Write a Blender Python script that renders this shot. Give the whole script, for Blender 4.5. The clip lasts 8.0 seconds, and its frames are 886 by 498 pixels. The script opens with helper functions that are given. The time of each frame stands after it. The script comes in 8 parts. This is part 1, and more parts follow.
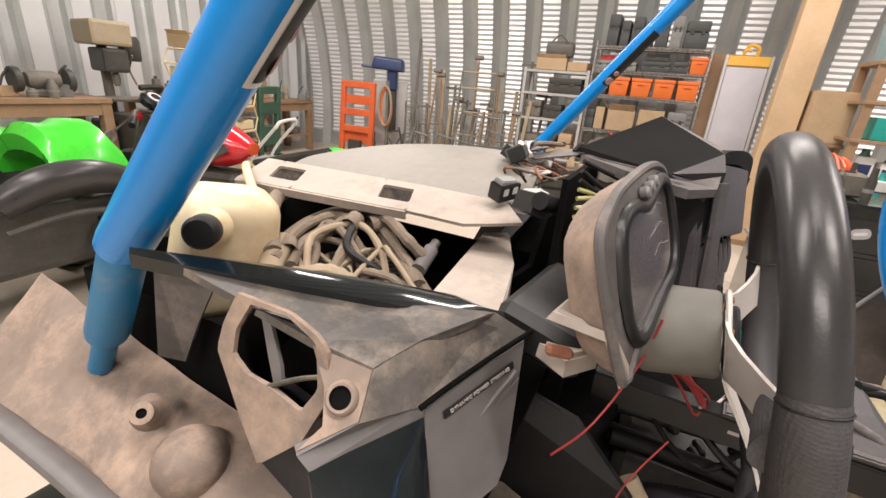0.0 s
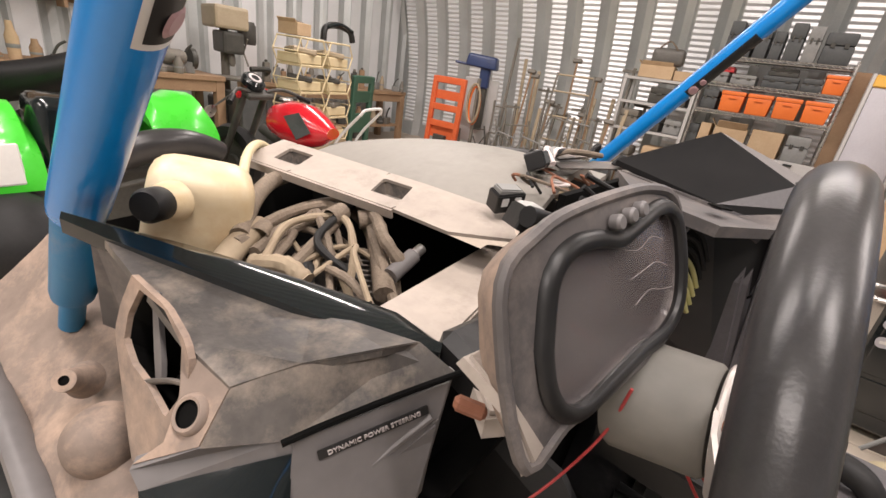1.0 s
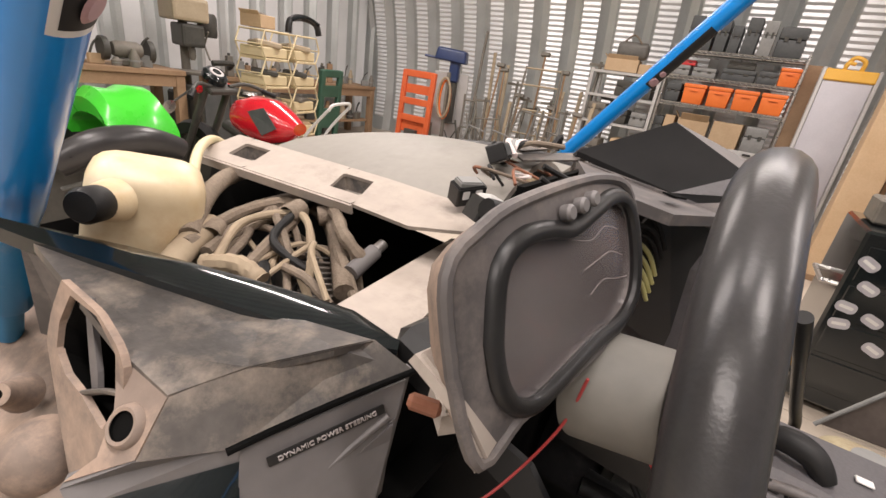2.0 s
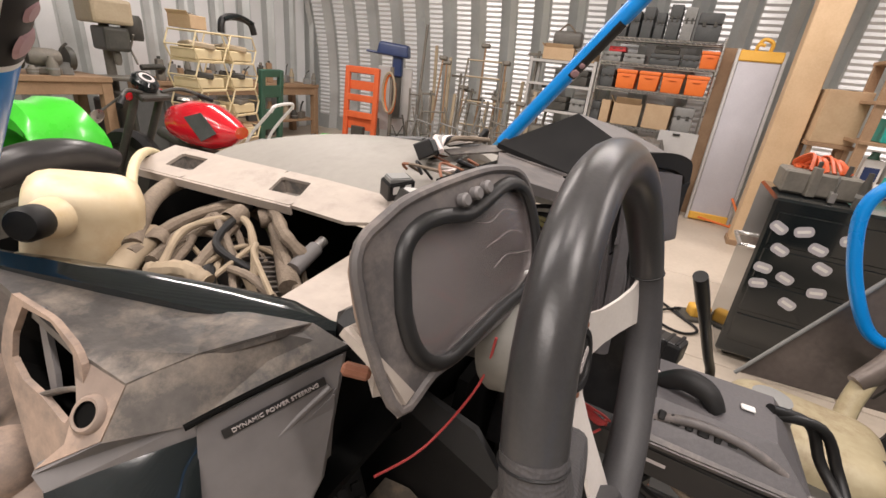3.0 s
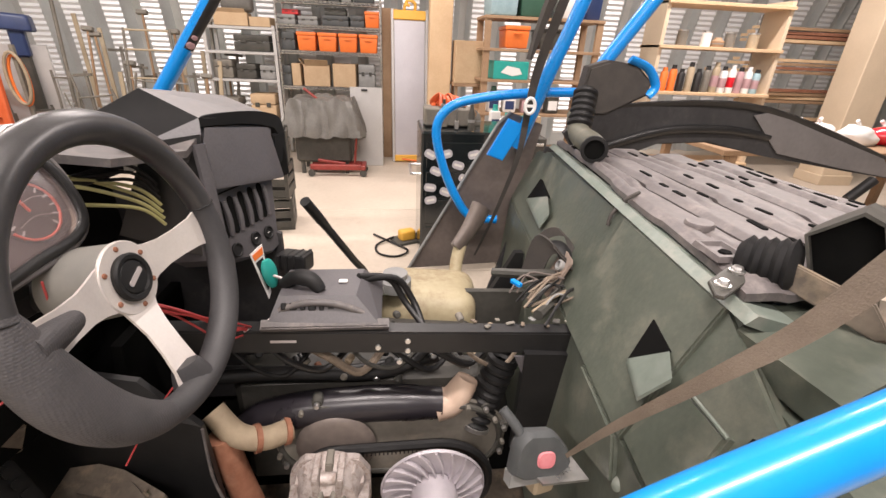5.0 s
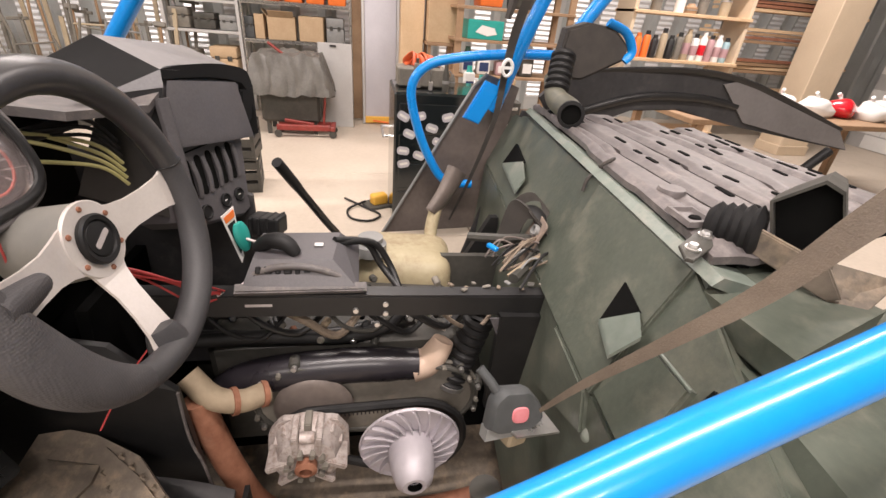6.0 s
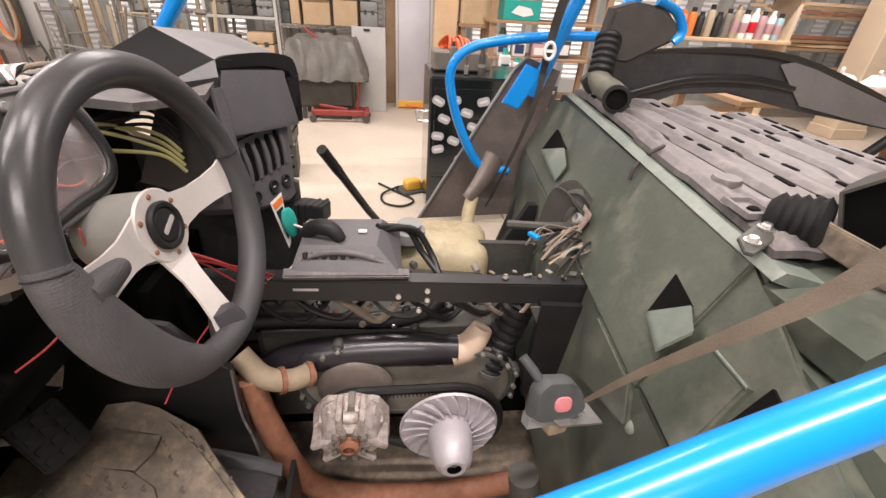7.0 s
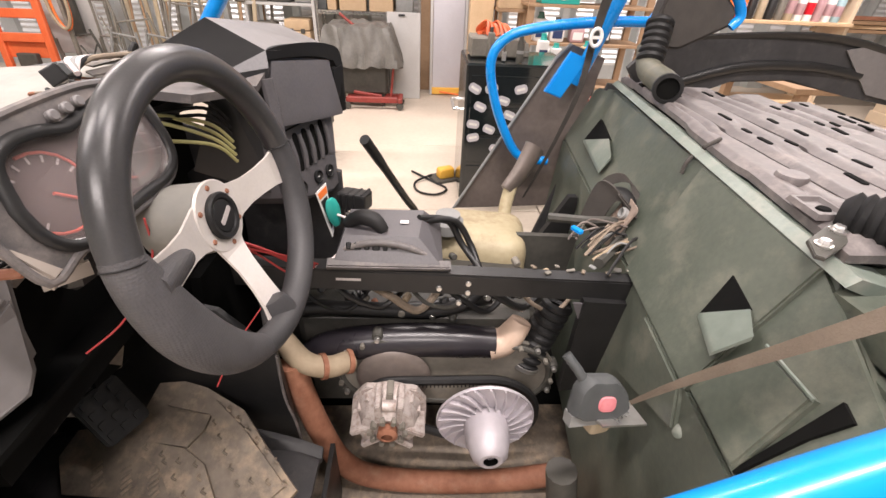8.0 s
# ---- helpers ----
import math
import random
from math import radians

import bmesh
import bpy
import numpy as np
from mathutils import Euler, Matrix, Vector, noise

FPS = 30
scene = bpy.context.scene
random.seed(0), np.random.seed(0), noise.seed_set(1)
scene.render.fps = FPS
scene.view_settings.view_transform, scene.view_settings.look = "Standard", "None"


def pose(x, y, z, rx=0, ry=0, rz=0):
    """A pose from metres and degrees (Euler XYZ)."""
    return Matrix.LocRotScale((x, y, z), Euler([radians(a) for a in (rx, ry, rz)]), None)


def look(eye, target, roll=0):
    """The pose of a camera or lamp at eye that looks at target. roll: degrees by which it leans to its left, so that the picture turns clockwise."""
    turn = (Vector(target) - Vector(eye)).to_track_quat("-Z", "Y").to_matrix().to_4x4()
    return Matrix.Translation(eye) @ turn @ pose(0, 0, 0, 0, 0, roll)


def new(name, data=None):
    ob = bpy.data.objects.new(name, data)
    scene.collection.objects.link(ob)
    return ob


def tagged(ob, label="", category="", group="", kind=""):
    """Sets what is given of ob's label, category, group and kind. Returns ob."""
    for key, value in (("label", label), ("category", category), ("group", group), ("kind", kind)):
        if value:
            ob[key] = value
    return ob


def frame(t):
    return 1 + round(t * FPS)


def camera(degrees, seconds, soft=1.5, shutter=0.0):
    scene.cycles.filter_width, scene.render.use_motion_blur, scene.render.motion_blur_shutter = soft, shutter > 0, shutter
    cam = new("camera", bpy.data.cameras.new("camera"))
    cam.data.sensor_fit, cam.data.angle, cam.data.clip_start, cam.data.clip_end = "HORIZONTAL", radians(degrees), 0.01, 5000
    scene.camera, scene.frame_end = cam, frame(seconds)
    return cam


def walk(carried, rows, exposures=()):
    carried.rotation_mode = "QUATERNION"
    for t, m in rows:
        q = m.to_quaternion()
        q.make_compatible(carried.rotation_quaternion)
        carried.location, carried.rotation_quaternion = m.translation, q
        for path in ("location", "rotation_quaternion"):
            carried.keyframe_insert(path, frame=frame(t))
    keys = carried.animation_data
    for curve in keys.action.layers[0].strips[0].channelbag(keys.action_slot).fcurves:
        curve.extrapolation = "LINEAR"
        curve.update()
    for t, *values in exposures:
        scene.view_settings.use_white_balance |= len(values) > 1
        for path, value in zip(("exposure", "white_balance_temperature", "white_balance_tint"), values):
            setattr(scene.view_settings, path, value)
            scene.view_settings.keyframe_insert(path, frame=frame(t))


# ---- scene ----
cam = camera(91.1, 8.0)
PATH = [
    (0.0, (0.0622, 0.2446, 1.2619), (1.7613, 1.015, 0.541), 4.68),
    (0.5, (0.1527, 0.1882, 1.2597), (1.7207, 1.1823, 0.5159), 7.5),
    (1.0, (0.188, 0.1711, 1.2619), (1.6975, 1.2397, 0.5006), 8.51),
    (1.5, (0.2051, 0.1647, 1.2605), (1.7586, 1.1667, 0.4971), 8.59),
    (2.8, (0.1908, 0.1368, 1.2642), (1.7989, 1.0336, 0.4833), 7.14),
    (3.0, (0.1756, 0.1056, 1.2802), (1.8356, 0.9109, 0.5084), 6.24),
    (3.5, (0.1034, -0.0525, 1.3018), (1.8298, 0.6125, 0.5418), 2.79),
    (4.0, (0.017, -0.2143, 1.3403), (1.7901, 0.3165, 0.5824), 0.01),
    (4.5, (0.0251, -0.229, 1.3281), (1.8609, -0.0515, 0.5546), -2.17),
    (5.0, (0.0239, -0.1931, 1.3146), (1.8297, -0.4237, 0.4863), 2.51),
    (5.2, (0.0267, -0.1871, 1.3113), (1.7886, -0.5071, 0.4207), 3.12),
    (6.5, (0.0239, -0.1707, 1.3115), (1.7244, -0.4984, 0.3111), 4.83),
    (7.0, (0.0285, -0.152, 1.316), (1.7268, -0.3823, 0.285), 3.59),
    (7.5, (0.0402, -0.1292, 1.3174), (1.7342, -0.2383, 0.2597), 2.31),
    (8.0, (0.0403, -0.1244, 1.3205), (1.717, -0.2272, 0.2351), 2.68),
]
walk(cam, [(t, look(eye, target, roll)) for t, eye, target, roll in PATH],
     [(0.0, 0.09, 6500, 6), (0.5, 0.03, 6500, 8), (3.0, -0.05, 6500, 7), (3.5, 0.04, 6500, 5), (4.0, 0.2, 6500, 4), (4.5, 0.28, 6450, 6), (5.0, 0.34, 6500, 9), (6.5, 0.26, 6550, 9), (7.0, 0.34, 6450, 9), (7.5, 0.5, 6450, 9), (8.0, 0.54, 6400, 9)])

# ---- light ----
world = bpy.data.worlds.new("world")
scene.world = world
world.use_nodes = True
wbg = world.node_tree.nodes["Background"]
wbg.inputs["Color"].default_value = (0.9, 0.95, 1.0, 1)
wbg.inputs["Strength"].default_value = 0.02


def strip_lamp(x, y, z, length, watts):
    data = bpy.data.lights.new("tube_lamp", "AREA")
    data.shape, data.size, data.size_y, data.energy = "RECTANGLE", 0.16, length, watts
    data.color = (1.0, 0.885, 0.85)
    ob = new("tube_lamp", data)
    ob.matrix_world = pose(x, y, z)
    return ob


for lx, ly, lw in ((0.2, -0.5, 92), (0.2, 2.7, 70), (3.6, -3.6, 130), (3.6, 0.2, 85), (3.6, 3.7, 110), (-2.0, 0.4, 105)):
    strip_lamp(lx, ly, 3.45, 2.4, lw)


# ---- materials ----
def surf(name, a, b, rough=0.6, scale=8.0, bump=0.15, metal=0.0, dust=None, dust_amount=0.45, coat=0.0, fine=60.0, rough_var=0.15):
    """A surface with a large and a fine variation, and an optional dirt film in patches."""
    m = bpy.data.materials.new(name)
    m.use_nodes = True
    nt = m.node_tree
    nodes, links = nt.nodes, nt.links
    bsdf = nodes["Principled BSDF"]
    co = nodes.new("ShaderNodeTexCoord")
    info = nodes.new("ShaderNodeObjectInfo")
    shift = nodes.new("ShaderNodeVectorMath")
    shift.operation = "ADD"
    links.new(co.outputs["Object"], shift.inputs[0])
    links.new(info.outputs["Random"], shift.inputs[1])
    big = nodes.new("ShaderNodeTexNoise")
    big.inputs["Scale"].default_value, big.inputs["Detail"].default_value, big.inputs["Roughness"].default_value = scale, 5, 0.6
    small = nodes.new("ShaderNodeTexNoise")
    small.inputs["Scale"].default_value, small.inputs["Detail"].default_value = fine, 3
    for n in (big, small):
        links.new(shift.outputs[0], n.inputs["Vector"])
    mixf = nodes.new("ShaderNodeMath")
    mixf.operation = "MULTIPLY_ADD"
    links.new(small.outputs["Fac"], mixf.inputs[0])
    mixf.inputs[1].default_value = 0.5
    links.new(big.outputs["Fac"], mixf.inputs[2])
    ramp = nodes.new("ShaderNodeMapRange")
    ramp.inputs["From Min"].default_value, ramp.inputs["From Max"].default_value = 0.45, 1.05
    links.new(mixf.outputs[0], ramp.inputs["Value"])
    mix = nodes.new("ShaderNodeMix")
    mix.data_type = "RGBA"
    mix.inputs["A"].default_value, mix.inputs["B"].default_value = (*a, 1), (*b, 1)
    links.new(ramp.outputs[0], mix.inputs["Factor"])
    colour = mix.outputs["Result"]
    rgh = nodes.new("ShaderNodeMapRange")
    rgh.inputs["To Min"].default_value, rgh.inputs["To Max"].default_value = max(0.03, rough - rough_var), min(1, rough + rough_var)
    links.new(big.outputs["Fac"], rgh.inputs["Value"])
    rough_out = rgh.outputs[0]
    if dust:
        film = nodes.new("ShaderNodeTexNoise")
        film.inputs["Scale"].default_value, film.inputs["Detail"].default_value, film.inputs["Roughness"].default_value = scale * 1.7, 8, 0.72
        links.new(shift.outputs[0], film.inputs["Vector"])
        lim = nodes.new("ShaderNodeMapRange")
        lim.inputs["From Min"].default_value, lim.inputs["From Max"].default_value = 0.66 - 0.4 * dust_amount, 0.9 - 0.4 * dust_amount
        lim.inputs["To Max"].default_value = min(1, dust_amount * 1.5)
        links.new(film.outputs["Fac"], lim.inputs["Value"])
        dmix = nodes.new("ShaderNodeMix")
        dmix.data_type = "RGBA"
        dmix.inputs["B"].default_value = (*dust, 1)
        links.new(colour, dmix.inputs["A"])
        links.new(lim.outputs[0], dmix.inputs["Factor"])
        colour = dmix.outputs["Result"]
        rmix = nodes.new("ShaderNodeMix")
        rmix.inputs["B"].default_value = 0.85
        links.new(rough_out, rmix.inputs["A"])
        links.new(lim.outputs[0], rmix.inputs["Factor"])
        rough_out = rmix.outputs["Result"]
    links.new(colour, bsdf.inputs["Base Color"])
    links.new(rough_out, bsdf.inputs["Roughness"])
    bsdf.inputs["Metallic"].default_value = metal
    if coat:
        bsdf.inputs["Coat Weight"].default_value = coat
        bsdf.inputs["Coat Roughness"].default_value = 0.06
    if bump:
        bp = nodes.new("ShaderNodeBump")
        bp.inputs["Strength"].default_value, bp.inputs["Distance"].default_value = bump, 0.004
        links.new(mixf.outputs[0], bp.inputs["Height"])
        links.new(bp.outputs[0], bsdf.inputs["Normal"])
    return m


TAN = (0.42, 0.33, 0.25)
M = {}
M["blue"] = surf("blue_paint", (0.003, 0.23, 0.68), (0.004, 0.26, 0.74), 0.28, 5, 0.03, coat=0.3, rough_var=0.05)
M["blue_worn"] = surf("blue_paint_worn", (0.012, 0.16, 0.36), (0.03, 0.2, 0.38), 0.4, 9, 0.1, dust=TAN, dust_amount=0.25)
M["black"] = surf("black_plastic", (0.009, 0.009, 0.0095), (0.018, 0.0175, 0.0175), 0.42, 9, 0.15, dust=(0.14, 0.125, 0.11), dust_amount=0.08)
M["black_gloss"] = surf("black_gloss_plastic", (0.006, 0.009, 0.01), (0.012, 0.016, 0.018), 0.13, 4, 0.03, coat=0.5, rough_var=0.06)
# Near-black that paints shade into holes, gaps and voids.
M["pit"] = surf("recess_shade", (0.003, 0.003, 0.003), (0.006, 0.006, 0.0055), 0.9, 9, 0.1)
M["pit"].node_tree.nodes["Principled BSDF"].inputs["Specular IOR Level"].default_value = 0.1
M["rubber"] = surf("black_rubber", (0.009, 0.009, 0.0095), (0.018, 0.0175, 0.0175), 0.55, 12, 0.2)
M["leather"] = surf("black_leather", (0.034, 0.033, 0.034), (0.055, 0.053, 0.054), 0.31, 14, 0.06, fine=420, rough_var=0.1)
M["grip_smooth"] = surf("smooth_grip", (0.035, 0.034, 0.036), (0.055, 0.053, 0.055), 0.55, 14, 0.08, fine=300)
M["suede"] = surf("dimpled_grip", (0.05, 0.048, 0.05), (0.085, 0.08, 0.082), 0.62, 30, 0.5, fine=380)
def dimple(m, scale, strength):
    """Replaces a surface's relief by a field of small round dimples."""
    nt = m.node_tree
    bump = next(n for n in nt.nodes if n.type == "BUMP")
    cell = nt.nodes.new("ShaderNodeTexVoronoi")
    cell.inputs["Scale"].default_value = scale
    cell.inputs["Randomness"].default_value = 0.25
    nt.links.new(nt.nodes["Texture Coordinate"].outputs["Object"], cell.inputs["Vector"])
    nt.links.new(cell.outputs["Distance"], bump.inputs["Height"])
    bump.inputs["Strength"].default_value = strength


dimple(M["suede"], 340, 0.22)
M["grey"] = surf("grey_plastic", (0.13, 0.122, 0.121), (0.185, 0.174, 0.172), 0.5, 8, 0.12, dust=TAN, dust_amount=0.12)
M["dusty"] = surf("dusty_grey_plastic", (0.06, 0.056, 0.054), (0.135, 0.122, 0.112), 0.45, 10, 0.2, dust=(0.4, 0.335, 0.27), dust_amount=0.5, fine=140)
M["very_dusty"] = surf("mud_dusted_plastic", (0.17, 0.13, 0.108), (0.28, 0.22, 0.18), 0.75, 9, 0.3, dust=(0.5, 0.36, 0.27), dust_amount=0.5)
M["hood"] = surf("dusted_hood", (0.24, 0.225, 0.2), (0.31, 0.29, 0.26), 0.55, 5, 0.08, dust=(0.19, 0.178, 0.16), dust_amount=0.3)
M["cowl"] = surf("tan_dusted_cowl", (0.36, 0.31, 0.27), (0.47, 0.41, 0.355), 0.65, 9, 0.2, dust=(0.2, 0.17, 0.145), dust_amount=0.34)
M["dash"] = surf("dark_grey_dash", (0.068, 0.064, 0.068), (0.11, 0.103, 0.108), 0.48, 9, 0.15, fine=220, dust=(0.25, 0.22, 0.2), dust_amount=0.18)
M["column"] = surf("column_shroud", (0.15, 0.145, 0.13), (0.2, 0.19, 0.17), 0.6, 10, 0.12, dust=(0.26, 0.24, 0.2), dust_amount=0.3)
M["green"] = surf("dark_green_plastic", (0.058, 0.07, 0.055), (0.1, 0.111, 0.088), 0.45, 5, 0.25, dust=(0.21, 0.2, 0.155), dust_amount=0.42, fine=90)
# Lighter copy of the green: flange highlight and recess floors are lit by colour.
M["green_light"] = surf("green_plastic_lit_dusted", (0.12, 0.15, 0.125), (0.2, 0.23, 0.2), 0.4, 7, 0.12, dust=(0.36, 0.34, 0.3), dust_amount=0.4)
M["snorkel"] = surf("olive_grey_plastic", (0.1, 0.1, 0.075), (0.16, 0.155, 0.12), 0.5, 10, 0.15, dust=(0.3, 0.27, 0.21), dust_amount=0.35)
M["deck"] = surf("weathered_deck_plastic", (0.09, 0.08, 0.079), (0.16, 0.142, 0.139), 0.5, 14, 0.3, dust=(0.33, 0.29, 0.27), dust_amount=0.4)
M["foot"] = surf("muddy_footwell", (0.08, 0.066, 0.052), (0.22, 0.18, 0.14), 0.7, 11, 0.6, dust=(0.42, 0.32, 0.22), dust_amount=0.46)
M["alu"] = surf("brushed_aluminium", (0.66, 0.61, 0.57), (0.76, 0.71, 0.67), 0.45, 20, 0.06, metal=0.35, fine=260)
M["cast"] = surf("cast_aluminium", (0.4, 0.35, 0.33), (0.56, 0.5, 0.47), 0.55, 45, 0.5, metal=0.3, dust=(0.2, 0.13, 0.09), dust_amount=0.5)
M["sheave"] = surf("grey_clutch_metal", (0.42, 0.39, 0.42), (0.54, 0.5, 0.53), 0.5, 18, 0.15, metal=0.25, dust=(0.25, 0.2, 0.18), dust_amount=0.2)
M["steel"] = surf("bright_steel", (0.55, 0.54, 0.52), (0.68, 0.66, 0.64), 0.3, 30, 0.05, metal=0.9)
M["rust"] = surf("rusted_steel", (0.2, 0.075, 0.04), (0.33, 0.15, 0.09), 0.75, 15, 0.4, dust=(0.36, 0.25, 0.18), dust_amount=0.3)
M["tank"] = surf("cream_translucent_plastic", (0.66, 0.5, 0.28), (0.82, 0.7, 0.5), 0.38, 9, 0.08, dust=(0.55, 0.34, 0.14), dust_amount=0.36)
M["fuel"] = surf("stained_cream_plastic", (0.34, 0.28, 0.17), (0.46, 0.4, 0.26), 0.5, 9, 0.12, dust=(0.2, 0.13, 0.08), dust_amount=0.45)
M["pale_rubber"] = surf("pale_cut_rubber", (0.5, 0.36, 0.27), (0.62, 0.47, 0.37), 0.6, 18, 0.1)
M["hose"] = surf("dusty_harness_sleeve", (0.13, 0.1, 0.075), (0.27, 0.215, 0.16), 0.8, 22, 0.6, fine=240)
M["hose_tan"] = surf("tan_harness", (0.26, 0.2, 0.135), (0.4, 0.32, 0.22), 0.75, 18, 0.3)
M["brown"] = surf("brown_metal_shield", (0.12, 0.1, 0.09), (0.2, 0.165, 0.145), 0.42, 7, 0.15, metal=0.2, dust=(0.3, 0.25, 0.21), dust_amount=0.25)
M["strap"] = surf("brown_webbing", (0.14, 0.11, 0.083), (0.21, 0.168, 0.13), 0.8, 25, 0.5, fine=500)
M["strap_dark"] = surf("black_webbing", (0.035, 0.031, 0.028), (0.065, 0.057, 0.05), 0.8, 25, 0.5, fine=500)
M["red"] = surf("red_plastic", (0.55, 0.03, 0.035), (0.65, 0.05, 0.05), 0.35, 8, 0.05)
M["faded_red"] = surf("faded_red_plastic", (0.55, 0.12, 0.15), (0.68, 0.26, 0.28), 0.5, 40, 0.05)
M["wire_red"] = surf("red_wire", (0.32, 0.03, 0.03), (0.42, 0.05, 0.05), 0.45, 9, 0)
M["wire_white"] = surf("white_wire", (0.7, 0.6, 0.58), (0.8, 0.72, 0.7), 0.45, 9, 0)
M["wire_yellow"] = surf("yellow_green_wire", (0.42, 0.4, 0.16), (0.55, 0.52, 0.25), 0.45, 9, 0)
M["white"] = surf("white_plastic", (0.72, 0.71, 0.69), (0.8, 0.79, 0.77), 0.4, 8, 0.03)
M["teal"] = surf("teal_plastic", (0.02, 0.3, 0.26), (0.03, 0.36, 0.31), 0.4, 8, 0.03)
M["gauge"] = surf("gauge_face", (0.06, 0.042, 0.042), (0.09, 0.066, 0.064), 0.25, 9, 0.0, coat=0.3)
M["gauge_red"] = surf("gauge_markings", (0.6, 0.08, 0.05), (0.7, 0.12, 0.08), 0.4, 9, 0)
M["gauge_pale"] = surf("gauge_ticks", (0.4, 0.36, 0.35), (0.5, 0.46, 0.45), 0.4, 9, 0)
M["concrete"] = surf("shop_concrete", (0.5, 0.43, 0.35), (0.62, 0.54, 0.45), 0.55, 1.6, 0.1, dust=(0.4, 0.33, 0.26), dust_amount=0.3, fine=30)
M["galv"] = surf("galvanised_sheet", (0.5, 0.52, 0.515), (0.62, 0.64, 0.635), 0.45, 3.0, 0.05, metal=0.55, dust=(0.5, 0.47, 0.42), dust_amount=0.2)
# Near-white copy of the sheeting: the ridges' reflections are put into the colour.
M["galv_bright"] = surf("painted_ridge_glare", (0.78, 0.79, 0.8), (0.86, 0.87, 0.88), 0.35, 3.0, 0.03, metal=0.25)
M["wood"] = surf("pale_timber", (0.55, 0.38, 0.22), (0.68, 0.5, 0.32), 0.65, 5, 0.2, fine=90)
M["wood_dark"] = surf("old_timber", (0.26, 0.16, 0.09), (0.38, 0.25, 0.15), 0.7, 6, 0.25, fine=80)
M["beige"] = surf("beige_paint", (0.62, 0.5, 0.36), (0.7, 0.57, 0.42), 0.55, 4, 0.05)
M["orange"] = surf("orange_plastic", (0.75, 0.16, 0.03), (0.85, 0.21, 0.04), 0.42, 8, 0.04)
M["orange_red"] = surf("orange_red_paint", (0.6, 0.1, 0.03), (0.7, 0.15, 0.05), 0.45, 8, 0.08, dust=(0.3, 0.15, 0.08), dust_amount=0.2)
M["card"] = surf("brown_cardboard", (0.46, 0.32, 0.19), (0.56, 0.41, 0.26), 0.8, 8, 0.08)
M["case"] = surf("dark_grey_case", (0.05, 0.054, 0.056), (0.09, 0.094, 0.094), 0.55, 9, 0.1)
M["grey_case"] = surf("grey_tool_case", (0.2, 0.2, 0.195), (0.28, 0.28, 0.27), 0.5, 9, 0.08)
M["panel_grey"] = surf("grey_sheet_metal", (0.48, 0.47, 0.46), (0.56, 0.55, 0.54), 0.4, 4, 0.05, metal=0.2)
M["plank_lilac"] = surf("aluminium_deck", (0.5, 0.49, 0.53), (0.58, 0.57, 0.61), 0.45, 5, 0.08, metal=0.4)
M["yellow"] = surf("yellow_plastic", (0.75, 0.4, 0.05), (0.82, 0.48, 0.09), 0.45, 8, 0.05)
M["tarp"] = surf("grey_tarp", (0.1, 0.095, 0.085), (0.17, 0.16, 0.145), 0.45, 9, 0.3)
M["junk"] = surf("old_machine_grey", (0.13, 0.12, 0.1), (0.22, 0.2, 0.17), 0.6, 9, 0.25, dust=TAN, dust_amount=0.25)
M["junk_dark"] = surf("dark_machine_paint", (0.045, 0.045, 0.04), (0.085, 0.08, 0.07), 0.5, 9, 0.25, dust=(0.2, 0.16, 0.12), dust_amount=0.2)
M["tan_metal"] = surf("tan_machine_paint", (0.34, 0.27, 0.18), (0.44, 0.36, 0.25), 0.55, 7, 0.15, dust=(0.25, 0.19, 0.13), dust_amount=0.25)
M["lime"] = surf("lime_green_paint", (0.06, 0.62, 0.03), (0.08, 0.7, 0.05), 0.3, 6, 0.02, coat=0.3)
M["redbike"] = surf("red_tank_paint", (0.6, 0.008, 0.02), (0.68, 0.015, 0.03), 0.2, 6, 0.02, coat=0.7)
M["jack_red"] = surf("worn_red_paint", (0.2, 0.025, 0.02), (0.32, 0.05, 0.04), 0.5, 12, 0.15, dust=(0.2, 0.13, 0.1), dust_amount=0.35)
M["navy"] = surf("navy_paint", (0.02, 0.035, 0.1), (0.03, 0.05, 0.14), 0.4, 8, 0.08)
M["cream_wire"] = surf("cream_coated_wire", (0.66, 0.55, 0.33), (0.74, 0.63, 0.41), 0.5, 9, 0.03)
M["tool_green"] = surf("green_tote", (0.03, 0.09, 0.06), (0.045, 0.12, 0.08), 0.5, 9, 0.05)
M["sky_tote"] = surf("blue_grey_tote", (0.25, 0.38, 0.42), (0.36, 0.5, 0.54), 0.5, 14, 0.1)
M["dash_dust"] = surf("dusted_dash_top", (0.07, 0.065, 0.065), (0.13, 0.118, 0.115), 0.48, 8, 0.18, dust=(0.34, 0.29, 0.26), dust_amount=0.42)
M["dusk"] = surf("dusty_black_plastic", (0.028, 0.028, 0.03), (0.055, 0.053, 0.054), 0.5, 8, 0.12, dust=(0.2, 0.18, 0.165), dust_amount=0.22)
M["visor"] = surf("matt_black_plastic", (0.008, 0.008, 0.0085), (0.014, 0.0135, 0.0135), 0.7, 9, 0.03)
M["tube_black"] = surf("black_intake_tube", (0.014, 0.012, 0.015), (0.024, 0.021, 0.026), 0.3, 9, 0.05)


for key, level in (("visor", 0.2), ("rubber", 0.32), ("dusk", 0.32), ("junk_dark", 0.35)):
    M[key].node_tree.nodes["Principled BSDF"].inputs["Specular IOR Level"].default_value = level


